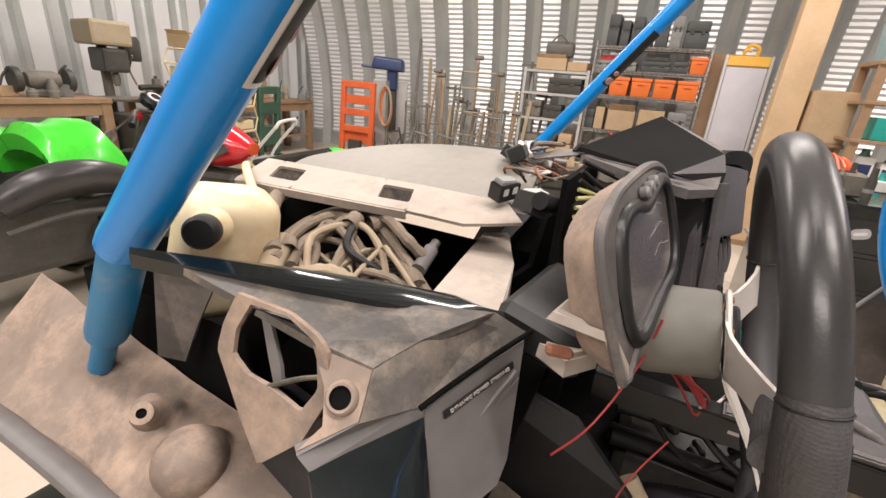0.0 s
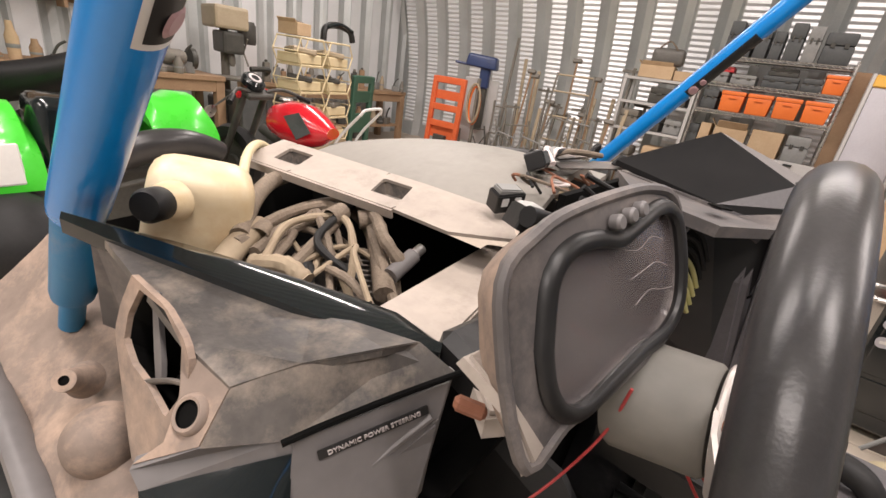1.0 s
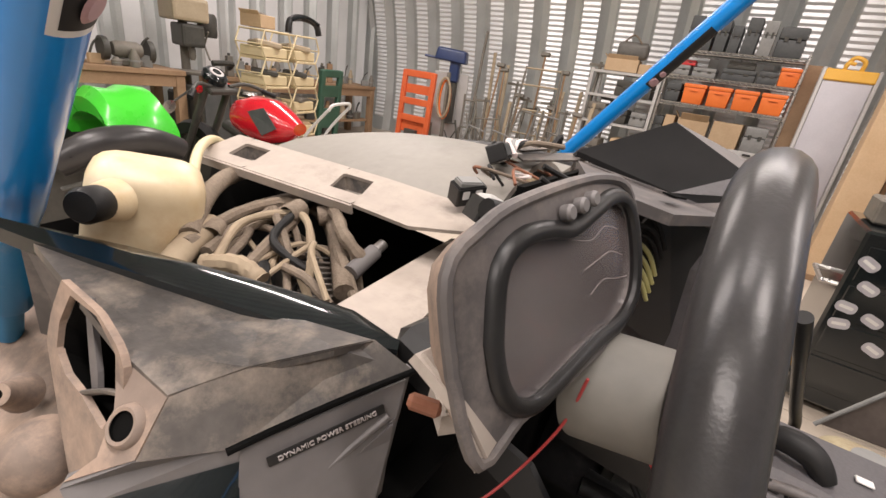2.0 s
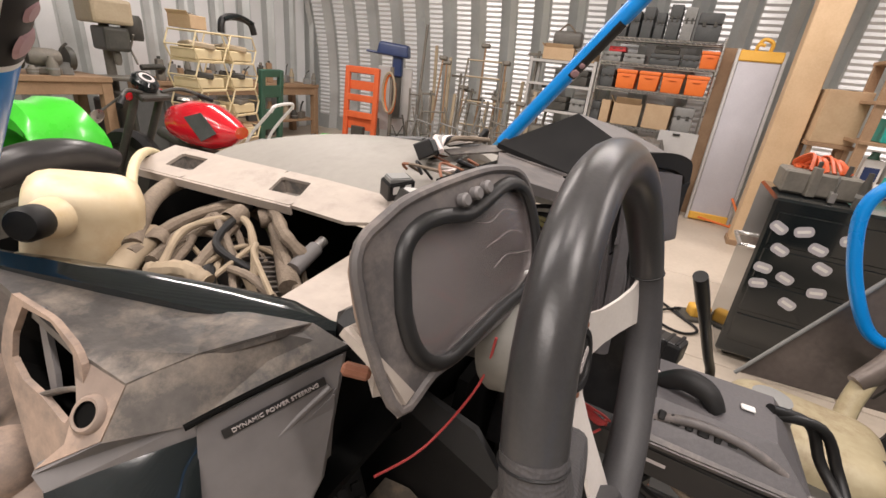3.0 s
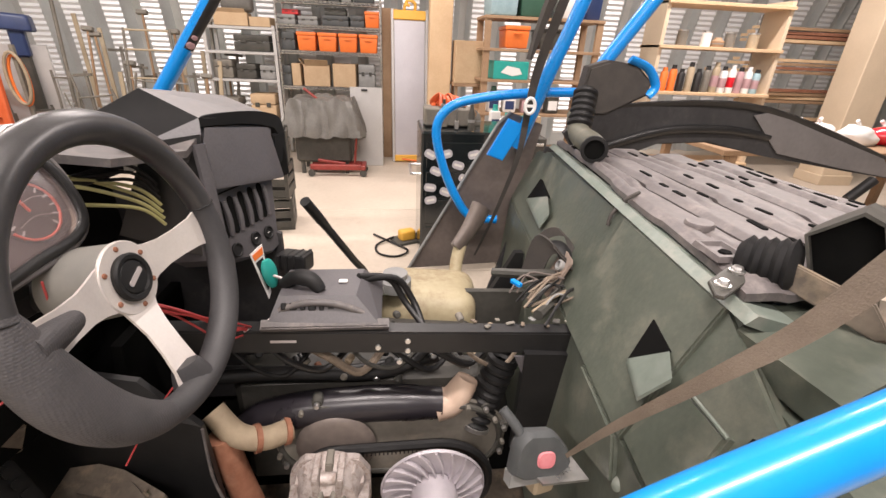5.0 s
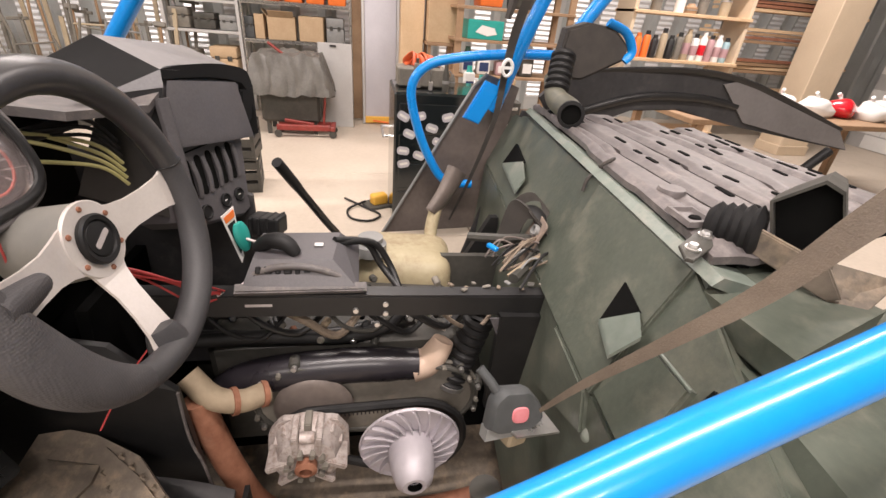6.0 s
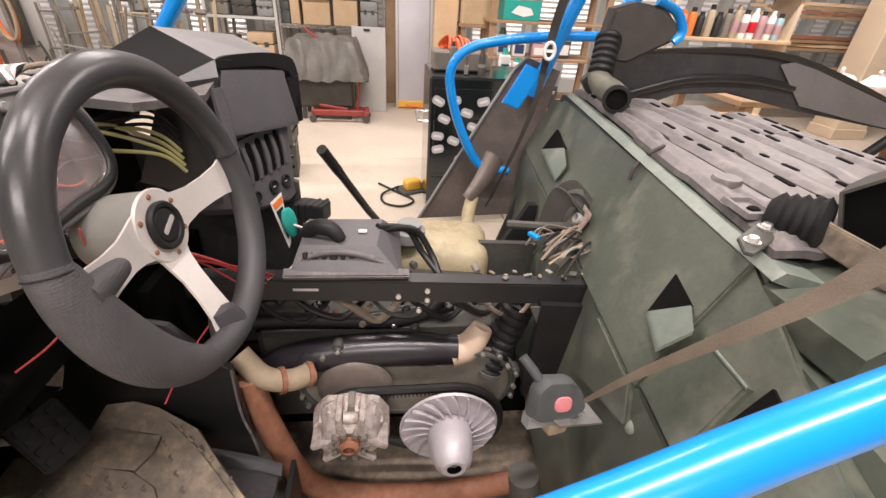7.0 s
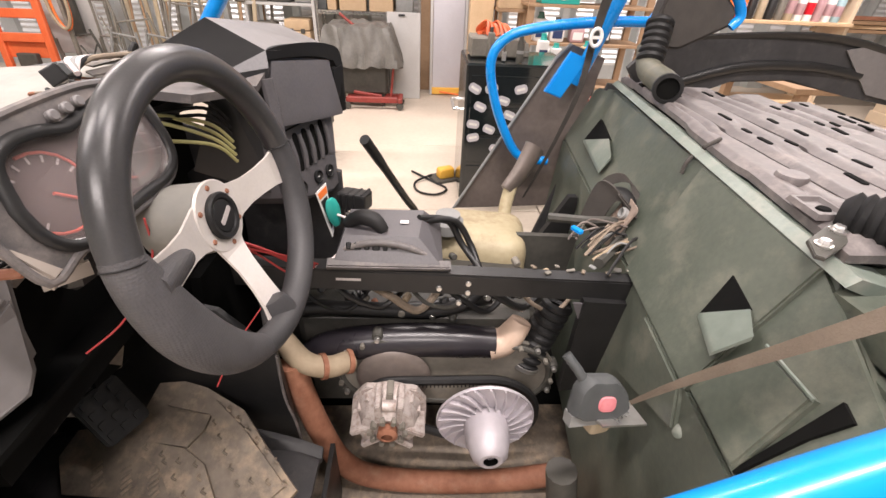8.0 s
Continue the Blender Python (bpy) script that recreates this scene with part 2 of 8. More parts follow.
def haze_material():
    """Scuffed clear plastic: partly see-through, with a film for dust and painted haze, and a soft gloss."""
    m = surf("hazy_window", (0.42, 0.33, 0.33), (0.52, 0.42, 0.41), 0.6, 14, 0.0, dust=(0.5, 0.42, 0.36), dust_amount=0.25)
    nt = m.node_tree
    body = nt.nodes["Principled BSDF"]
    body.inputs["Specular IOR Level"].default_value = 0.0
    clear = nt.nodes.new("ShaderNodeBsdfTransparent")
    gloss = nt.nodes.new("ShaderNodeBsdfGlossy")
    gloss.inputs["Roughness"].default_value = 0.22
    film = nt.nodes.new("ShaderNodeMixShader")
    # The film's share also puts reflected haze into the colour.
    film.inputs["Fac"].default_value = 0.12
    top = nt.nodes.new("ShaderNodeMixShader")
    fres = nt.nodes.new("ShaderNodeFresnel")
    fres.inputs["IOR"].default_value = 1.5
    nt.links.new(clear.outputs[0], film.inputs[1])
    nt.links.new(body.outputs[0], film.inputs[2])
    nt.links.new(fres.outputs[0], top.inputs["Fac"])
    nt.links.new(film.outputs[0], top.inputs[1])
    nt.links.new(gloss.outputs[0], top.inputs[2])
    nt.links.new(top.outputs[0], nt.nodes["Material Output"].inputs["Surface"])
    return m


M["haze"] = haze_material()
M["ink"] = surf("black_print", (0.012, 0.012, 0.013), (0.02, 0.02, 0.02), 0.5, 9, 0)


# ---- mesh helpers ----
INV = {}


def thing(name, base, label, category, group="", local=False):
    ob = new(name)
    ob.empty_display_size = 0.1
    m = base if isinstance(base, Matrix) else Matrix.Translation(base)
    ob.matrix_world = m
    INV[ob.name] = Matrix.Identity(4) if local else m.inverted()
    return tagged(ob, label, category, group)


def part(name, bm, material, parent=None, label="", smooth=False, kind=""):
    me = bpy.data.meshes.new(name)
    bmesh.ops.recalc_face_normals(bm, faces=bm.faces)
    bm.to_mesh(me)
    bm.free()
    me.materials.append(M[material])
    if smooth:
        me.shade_smooth()
        me.set_sharp_from_angle(angle=radians(38))
    ob = new(name, me)
    if parent:
        ob.parent = parent
        ob.matrix_parent_inverse = INV.get(parent.name, Matrix.Identity(4))
    return tagged(ob, label, kind=kind)


def solo(name, bm, material, label, category, group="", smooth=False, kind=""):
    ob = part(name, bm, material, None, label, smooth, kind)
    return tagged(ob, label, category, group)


def box(size, at=(0, 0, 0), rot=(0, 0, 0), bevel=0.0, bm=None, taper=None, segs=1):
    own = bmesh.new()
    bmesh.ops.create_cube(own, size=1)
    for v in own.verts:
        if taper and v.co.z > 0:
            v.co.x *= taper[0]
            v.co.y *= taper[1]
        v.co = Vector((v.co.x * size[0], v.co.y * size[1], v.co.z * size[2]))
    if bevel:
        bmesh.ops.bevel(own, geom=own.edges[:], offset=bevel, segments=segs, affect="EDGES", profile=0.6)
    own.transform(pose(*at, *rot))
    return join(bm, own)


def join(bm, own):
    if bm is None:
        return own
    me = bpy.data.meshes.new("tmp")
    own.to_mesh(me)
    own.free()
    bm.from_mesh(me)
    bpy.data.meshes.remove(me)
    return bm


def curve_points(pts, n=6):
    """A smooth line through the points (Catmull-Rom)."""
    p = [Vector(q) for q in pts]
    if len(p) < 3:
        return p
    out = []
    for i in range(len(p) - 1):
        a, b, c, d = p[max(i - 1, 0)], p[i], p[i + 1], p[min(i + 2, len(p) - 1)]
        for k in range(n):
            t = k / n
            out.append(0.5 * (2 * b + (c - a) * t + (2 * a - 5 * b + 4 * c - d) * t * t + (3 * b - a - 3 * c + d) * t ** 3))
    return out + [p[-1]]


def tube(pts, r, seg=10, bm=None, n=6, closed=False, flat=1.0, smooth_path=True):
    """A round bar along a line; r is a number or a function of 0..1; flat squeezes it."""
    own = bmesh.new()
    p = curve_points(pts, n) if smooth_path else [Vector(q) for q in pts]
    rings, count = [], len(p)
    nrm = None
    for i, q in enumerate(p):
        if closed:
            d = p[(i + 1) % count] - p[i - 1]
        else:
            d = p[min(i + 1, count - 1)] - p[max(i - 1, 0)]
        d.normalize()
        if nrm is None:
            nrm = d.orthogonal().normalized()
        else:
            nrm = (nrm - d * nrm.dot(d)).normalized()
        side = d.cross(nrm)
        rad = r(i / max(count - 1, 1)) if callable(r) else r
        rings.append([own.verts.new(q + nrm * math.cos(a) * rad * flat + side * math.sin(a) * rad) for a in [2 * math.pi * k / seg for k in range(seg)]])
    for i in range(count if closed else count - 1):
        a, b = rings[i], rings[(i + 1) % count]
        for k in range(seg):
            own.faces.new((a[k], a[(k + 1) % seg], b[(k + 1) % seg], b[k]))
    if not closed:
        own.faces.new(rings[0])
        own.faces.new(rings[-1][::-1])
    return join(bm, own)


def lathe(profile, m=None, seg=28, bm=None):
    """Turns a profile of (radius, height) about the z axis."""
    own = bmesh.new()
    rings = []
    for r, h in profile:
        if r < 1e-5:
            rings.append([own.verts.new((0, 0, h))])
        else:
            rings.append([own.verts.new((r * math.cos(2 * math.pi * k / seg), r * math.sin(2 * math.pi * k / seg), h)) for k in range(seg)])
    for a, b in zip(rings, rings[1:]):
        for k in range(seg):
            q = [a[k % len(a)], a[(k + 1) % len(a)], b[(k + 1) % len(b)], b[k % len(b)]]
            q = [v for i, v in enumerate(q) if v not in q[:i]]
            if len(q) > 2:
                own.faces.new(q)
    if m is not None:
        own.transform(m)
    return join(bm, own)


def plate(pts, thick, bm=None, bevel=0.0, holes=()):
    """A sheet with the outline pts (in space) and a thickness away from its front; the front is seen counter-clockwise."""
    own = bmesh.new()
    p = [Vector(q) for q in pts]
    nrm = Vector((0, 0, 0))
    for i in range(len(p)):
        nrm += (p[i] - p[0]).cross(p[(i + 1) % len(p)] - p[0])
    nrm.normalize()
    front = [own.verts.new(q) for q in p]
    back = [own.verts.new(q - nrm * thick) for q in p]
    own.faces.new(front)
    own.faces.new(back[::-1])
    for i in range(len(p)):
        j = (i + 1) % len(p)
        own.faces.new((front[j], front[i], back[i], back[j]))
    if bevel:
        bmesh.ops.bevel(own, geom=[e for e in own.edges if any(v in front for v in e.verts) and all(v in front for v in e.verts)], offset=bevel, segments=2, affect="EDGES")
    bmesh.ops.triangulate(own, faces=[f for f in own.faces if len(f.verts) > 4])
    return join(bm, own)


def holed(outer, hole, thick, m, bm=None):
    """A flat sheet in xy with one hole; both outlines have the same number of points, in the same turn; thickness along -z."""
    own = bmesh.new()
    n = len(outer)
    vs = [[own.verts.new((x, y, z)) for x, y in ring] for z in (0, -thick) for ring in (outer, hole)]
    for i in range(n):
        j = (i + 1) % n
        own.faces.new((vs[0][i], vs[0][j], vs[1][j], vs[1][i]))
        own.faces.new((vs[2][j], vs[2][i], vs[3][i], vs[3][j]))
        own.faces.new((vs[0][j], vs[0][i], vs[2][i], vs[2][j]))
        own.faces.new((vs[1][i], vs[1][j], vs[3][j], vs[3][i]))
    own.transform(m)
    return join(bm, own)


def ring_of(pts, count):
    """count points at even steps along a closed outline."""
    p = [Vector((*q, 0)) for q in pts]
    seg = [(p[(i + 1) % len(p)] - p[i]).length for i in range(len(p))]
    total, out = sum(seg), []
    for k in range(count):
        s, i = total * k / count, 0
        while s > seg[i] and i < len(p) - 1:
            s -= seg[i]
            i += 1
        q = p[i].lerp(p[(i + 1) % len(p)], min(1, s / seg[i]))
        out.append((q.x, q.y))
    return out


def rounded(w, h, r, n=5):
    out = []
    for cx, cy, a0 in ((w / 2 - r, h / 2 - r, 0), (-w / 2 + r, h / 2 - r, 90), (-w / 2 + r, -h / 2 + r, 180), (w / 2 - r, -h / 2 + r, 270)):
        for k in range(n):
            a = radians(a0 + 90 * k / (n - 1))
            out.append((cx + r * math.cos(a), cy + r * math.sin(a)))
    return out


def slab(outline, thick, m, bm=None, bevel=0.0):
    """A flat sheet in xy with the given outline, its front at z 0 and its thickness along -z."""
    own = bmesh.new()
    f = [own.verts.new((x, y, 0)) for x, y in outline]
    b = [own.verts.new((x, y, -thick)) for x, y in outline]
    top = own.faces.new(f)
    own.faces.new(b[::-1])
    for i in range(len(f)):
        j = (i + 1) % len(f)
        own.faces.new((f[j], f[i], b[i], b[j]))
    if bevel:
        bmesh.ops.bevel(own, geom=list(top.edges), offset=bevel, segments=2, affect="EDGES")
    own.transform(m)
    return join(bm, own)


def frame_of(origin, x_axis, up):
    """A pose with its x along x_axis and its y towards up; z is the front."""
    x = Vector(x_axis).normalized()
    z = x.cross(Vector(up)).normalized()
    y = z.cross(x)
    m = Matrix((x, y, z)).transposed().to_4x4()
    m.translation = Vector(origin)
    return m


def loft(rings, bm=None, caps=True, closed=True):
    own = bmesh.new()
    vs = [[own.verts.new(q) for q in ring] for ring in rings]
    n = len(vs[0])
    for a, b in zip(vs, vs[1:]):
        for k in range(n if closed else n - 1):
            own.faces.new((a[k], a[(k + 1) % n], b[(k + 1) % n], b[k]))
    if caps and closed:
        own.faces.new(vs[0][::-1])
        own.faces.new(vs[-1])
    return join(bm, own)


def writing(body, size, m, material, parent, name="lettering"):
    cu = bpy.data.curves.new(name, "FONT")
    cu.body, cu.size, cu.extrude, cu.align_x, cu.align_y = body, size, 0.0006, "CENTER", "CENTER"
    tmp = new(name, cu)
    me = bpy.data.meshes.new_from_object(tmp.evaluated_get(bpy.context.evaluated_depsgraph_get()))
    bpy.data.objects.remove(tmp)
    bpy.data.curves.remove(cu)
    me.transform(m)
    me.materials.append(M[material])
    ob = new(name, me)
    if parent:
        ob.parent = parent
        ob.matrix_parent_inverse = INV.get(parent.name, Matrix.Identity(4))
    return ob


# ---- the building ----
ARC_X, ARC_Z, ARC_R, FRONT_Y, BACK_Y = 1.5, 0.6, 5.25, 6.3, -8.0


def arch_point(theta, y, lift):
    r = ARC_R - lift
    return (ARC_X + r * math.cos(theta), y, ARC_Z + r * math.sin(theta))


def wave(s, pitch, depth):
    """A trapezoid corrugation."""
    u = (s / pitch) % 1.0
    k = min(1.0, max(0.0, (abs(u - 0.5) - 0.13) / 0.1))
    return depth * k


def build_arch():
    bm = bmesh.new()
    ys = [BACK_Y - 0.2 + 0.046 * i for i in range(int((FRONT_Y - BACK_Y + 0.5) / 0.046))]
    ths = [radians(-8 + 196 * i / 64) for i in range(65)]
    grid = [[bm.verts.new(arch_point(t, y, wave(y, 0.46, 0.1))) for t in ths] for y in ys]
    for a, b in zip(grid, grid[1:]):
        for k in range(len(ths) - 1):
            bm.faces.new((a[k], a[k + 1], b[k + 1], b[k]))
    return bm


arch = solo("ceiling", build_arch(), "galv", "arched corrugated galvanised steel wall and roof", "ceiling", smooth=True, kind="structure")


def build_end(y, sign):
    bm = bmesh.new()
    xs = [-3.9 + 0.038 * i for i in range(int(10.9 / 0.038))]
    rows = []
    for x in xs:
        h = ARC_Z + math.sqrt(max(0.01, (ARC_R + 0.1) ** 2 - (x - ARC_X) ** 2))
        d = sign * wave(x, 0.45, 0.07)
        rows.append([bm.verts.new((x, y + d, 0)), bm.verts.new((x, y + d, h)), bm.verts.new((x, y - sign * 0.06, h)), bm.verts.new((x, y - sign * 0.06, 0))])
    for a, b in zip(rows, rows[1:]):
        for k in range(3):
            bm.faces.new((a[k], b[k], b[k + 1], a[k + 1]))
    return bm


solo("wall_north", build_end(FRONT_Y, -1), "galv", "flat end wall of corrugated galvanised steel", "wall", kind="structure")
solo("wall_south", build_end(BACK_Y, 1), "galv", "rear end wall of corrugated galvanised steel", "wall", kind="structure")


def build_floor():
    bm = bmesh.new()
    joints_x, joints_y = [-5, -1.2, 2.55, 3.75, 7.6], [-8.6, -4.2, -0.9, 2.6, 6.8]
    for x0, x1 in zip(joints_x, joints_x[1:]):
        for y0, y1 in zip(joints_y, joints_y[1:]):
            box((x1 - x0 - 0.008, y1 - y0 - 0.008, 0.12), ((x0 + x1) / 2, (y0 + y1) / 2, -0.06), bevel=0.004, bm=bm)
    return bm


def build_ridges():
    """The crimped inner faces of the arch's ridges, with their glare painted bright."""
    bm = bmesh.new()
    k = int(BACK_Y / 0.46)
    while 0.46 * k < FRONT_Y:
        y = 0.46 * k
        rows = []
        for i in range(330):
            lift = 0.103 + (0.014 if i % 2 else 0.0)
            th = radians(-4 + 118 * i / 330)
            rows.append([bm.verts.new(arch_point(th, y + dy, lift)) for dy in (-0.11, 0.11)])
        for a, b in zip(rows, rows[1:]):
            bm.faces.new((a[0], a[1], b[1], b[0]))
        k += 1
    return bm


tagged(part("ridge_sheet", build_ridges(), "galv_bright", arch, "crimped ridge faces with the glare painted bright", kind="stuff"))


# Near-white strips laid on the end wall's crests as painted reflections.
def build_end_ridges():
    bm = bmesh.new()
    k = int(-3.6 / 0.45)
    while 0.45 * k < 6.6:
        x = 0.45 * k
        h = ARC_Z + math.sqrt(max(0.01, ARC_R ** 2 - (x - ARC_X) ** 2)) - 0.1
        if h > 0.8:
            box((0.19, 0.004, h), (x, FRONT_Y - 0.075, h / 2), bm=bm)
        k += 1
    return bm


solo("trim", build_end_ridges(), "galv_bright", "upright ridges of the end wall sheeting, glare painted near-white", "wall ridges", kind="structure")
solo("floor", build_floor(), "concrete", "pale stained concrete slab floor with saw joints", "floor", kind="structure")
solo("ground", box((60, 60, 0.1), (0, 0, -0.16)), "concrete", "bare ground below the slab", "ground", kind="structure")

# ---- the buggy ----
car = thing("utility_vehicle", (0.95, 0.2, 0.0), "stripped two-seat off-road buggy with blue cage and dusty panels", "vehicle")


def bar(name, pts, r, material, label="", parent=None, seg=16, n=8):
    return part(name, tube(pts, r, seg, n=n), material, parent or car, label, smooth=True)


# cage tubes
APL_BEND = Vector((0.305, 0.716, 1.083))
APL_FOOT = Vector((0.295, 0.792, 0.924))
apd = Vector((0.0336, -0.6755, 0.7366)).normalized()


def pillar(bend, foot, d, r):
    """A straight cage tube with a duller lower sleeve and a thinner stub pushed into the body."""
    down = (foot - bend).normalized()
    ob = part("cage_tube", tube([bend - d * 0.012, bend + d * 0.004, bend + d * 0.5, bend + d * 1.2], lambda s: r * (0.96 if s == 0 else 1.0), 28, smooth_path=False), "blue", car, "blue painted front cage tube", smooth=True)
    length = (foot - bend).length
    part("collar", tube([bend - d * 0.002, bend + down * 0.03, bend + down * (length - 0.04), bend + down * (length - 0.03)], lambda s: r * (0.86 if s < 0.9 else 0.8), 24, smooth_path=False), "blue_worn", ob, "dull blue worn tube sleeve", smooth=True)
    part("stub", tube([bend + down * (length - 0.035), foot, foot + down * 0.03], r * 0.5, 20, smooth_path=False), "blue_worn", ob, "thinner blue tube stub", smooth=True)
    return ob


def frame_z(at, d):
    return Matrix.Translation(at) @ Vector(d).to_track_quat("Z", "Y").to_matrix().to_4x4()


def sticker_on_tube(at, d, toward, length, r, arc, parent):
    """A curved decal with a white border on a round tube."""
    for name, ll, aa, rr, mat in (("decal_border", length, arc, r + 0.0006, "white"), ("decal", length - 0.012, arc - 0.4, r + 0.0011, "ink")):
        bm = bmesh.new()
        m = frame_z(at, d)
        tw = m.to_3x3().inverted() @ (Vector(toward) - Vector(at))
        a0 = math.atan2(tw.y, tw.x)
        cols = []
        for k in range(13):
            a = a0 - aa / 2 + aa * k / 12
            cols.append([bm.verts.new((rr * math.cos(a), rr * math.sin(a), z)) for z in (-ll / 2, ll / 2)])
        for a, b in zip(cols, cols[1:]):
            bm.faces.new((a[0], b[0], b[1], a[1]))
        bm.transform(m)
        dec = part(name, bm, mat, parent, smooth=True)
    m = frame_z(at, d)
    for k, (z, w) in enumerate(((-length / 2 + 0.022, 0.013), (-length / 2 + 0.05, 0.009))):
        a = a0 - 0.1
        c = m @ Vector(((r + 0.0011) * math.cos(a), (r + 0.0011) * math.sin(a), z))
        nrm = (m.to_3x3() @ Vector((math.cos(a), math.sin(a), 0)))
        part("decal_print", lathe([(0, 0.0012), (w * 0.7, 0.001), (w, -0.001)], frame_z(c, nrm), 16), "pinkish", parent)


M["pinkish"] = surf("mauve_print", (0.4, 0.24, 0.26), (0.5, 0.32, 0.33), 0.5, 9, 0)
pl_ob = pillar(APL_BEND, APL_FOOT, apd, 0.027)
sticker_on_tube(APL_BEND + apd * 0.32, apd, (0.62, 0.1, 1.34), 0.15, 0.027, 2.1, pl_ob)
apr = Vector((1.63, 0.68, 0.99))
aprd = (Vector((1.568, 0.322, 1.444)) - apr).normalized()
pr_ob = pillar(apr + aprd * 0.1, apr, aprd, 0.0235)
sticker_on_tube(Vector((1.579, 0.38, 1.371)), aprd, (0.9, -0.4, 1.2), 0.2, 0.0235, 1.7, pr_ob)

hoop_r = [(1.6, -1.0, 1.2), (1.6, -0.72, 1.195), (1.6, -0.5, 1.17), (1.6, -0.395, 1.135), (1.6, -0.352, 1.06), (1.6, -0.38, 0.93), (1.6, -0.44, 0.8), (1.6, -0.5, 0.73), (1.6, -0.6, 0.718)]
bar("side_hoop", hoop_r, 0.0165, "blue", "bent blue side guard tube", n=8)
bar("side_hoop", [(0.13, -0.02, 0.72), (0.122, -0.03, 0.9), (0.124, -0.08, 1.0), (0.132, -0.16, 1.046), (0.145, -0.274, 1.084), (0.157, -0.356, 1.108), (0.174, -0.478, 1.14), (0.2, -0.65, 1.185), (0.24, -0.9, 1.2), (0.28, -1.15, 1.2)], 0.0175, "blue", "bent blue side guard tube", n=10, seg=24)
# rear cage legs, far side
bar("cage_tube", [(1.62, -0.66, 1.0), (1.56, -0.719, 1.245), (1.55, -0.774, 1.397), (1.53, -0.86, 1.65), (1.5, -0.98, 1.95)], 0.0235, "blue", "blue rear cage tube")
bar("cage_tube", [(1.56, -0.85, 1.2), (1.55, -0.923, 1.321), (1.53, -1.03, 1.49), (1.48, -1.25, 1.85)], 0.0235, "blue", "blue rear cage tube")

# hood

def grid_sheet(fn, nu, nv, thick):
    """A curved sheet from a function of u and v in 0..1, with a thickness downwards."""
    bm = bmesh.new()
    top = [[bm.verts.new(fn(i / nu, j / nv)) for j in range(nv + 1)] for i in range(nu + 1)]
    low = [[bm.verts.new(Vector(v.co) + Vector((0, 0, -thick))) for v in row] for row in top]
    for i in range(nu):
        for j in range(nv):
            bm.faces.new((top[i][j], top[i + 1][j], top[i + 1][j + 1], top[i][j + 1]))
            bm.faces.new((low[i][j + 1], low[i + 1][j + 1], low[i + 1][j], low[i][j]))
    for i in range(nu):
        bm.faces.new((top[i][0], low[i][0], low[i + 1][0], top[i + 1][0]))
        bm.faces.new((top[i][nv], top[i + 1][nv], low[i + 1][nv], low[i][nv]))
    for j in range(nv):
        bm.faces.new((top[0][j], top[0][j + 1], low[0][j + 1], low[0][j]))
        bm.faces.new((top[nu][j], low[nu][j], low[nu][j + 1], top[nu][j + 1]))
    return bm


def lerp2(a, b, t):
    return a[0] + (b[0] - a[0]) * t, a[1] + (b[1] - a[1]) * t


def hood_fn(u, v):
    a = lerp2((0.7, 0.4), (0.67, 0.93), v)
    b = lerp2((1.24, 0.48), (1.16, 1.0), v)
    x, y = lerp2(a, b, u)
    z = 1.085 + 0.05 * math.sin(math.pi * min(1, u * 1.2 + 0.04)) - 0.06 * v * v + 0.012 * math.sin(v * 3)
    return Vector((x, y, z))


hood = part("hood", grid_sheet(hood_fn, 18, 14, 0.012), "hood", car, "domed grey front hood coated with fine dust", smooth=True)


def hood_edge(u, v):
    a = hood_fn(1.0, v)
    return a + Vector((0.1 * u, 0.015 * u, -0.008 + 0.03 * math.sin(u * 3.0) - 0.05 * u * u))


part("hood_trim", grid_sheet(hood_edge, 6, 14, 0.02), "black", hood, "dark side trim of the hood", smooth=True)

# cowl strip with two square holes along the hood
strip_m = frame_of((0.636, 0.6196, 1.094), (0.166, -0.9857, -0.03), (0.97, -0.09, 0.22))


def strip_sheet():
    bm = bmesh.new()
    f, b = -0.05, 0.037
    for x0, x1, hole in ((-0.236, -0.203, 0), (-0.203, -0.135, 1), (-0.135, -0.008, 0), (-0.008, 0.06, 1)):
        if hole:
            holed(ring_of([(x0, f), (x1, f), (x1, b), (x0, b)], 24), ring_of([(x0 + 0.012, -0.026), (x1 - 0.004, -0.026), (x1 - 0.012, 0.017), (x0 + 0.004, 0.017)], 24), 0.005, strip_m, bm)
        else:
            slab([(x0, f), (x1, f), (x1, b), (x0, b)], 0.005, strip_m, bm)
    slab([(0.06, f), (0.149, -0.057), (0.2, -0.037), (0.229, -0.024), (0.196, 0.03), (0.06, b)], 0.005, strip_m, bm)
    slab([(-0.236, f - 0.004), (0.06, f - 0.004), (0.06, f), (-0.236, f)], 0.013, strip_m @ pose(0, 0, -0.001), bm)
    bmesh.ops.remove_doubles(bm, verts=bm.verts, dist=0.0008)
    return bm


cowl = part("cowl_strip", strip_sheet(), "cowl", car, "tan dusted cowl strip with two square clip holes")
for x0 in (-0.203, -0.008):
    part("clip_well", loft([[strip_m @ Vector((x0 + 0.034 + dx * k, -0.0045 + dy * k, z)) for dx, dy in ((-0.03, -0.023), (0.03, -0.023), (0.03, 0.023), (-0.03, 0.023))] for z, k in ((-0.004, 1.0), (-0.024, 0.8), (-0.0245, 0.1))], caps=False), "dusty", cowl, "moulded pocket below the clip hole")

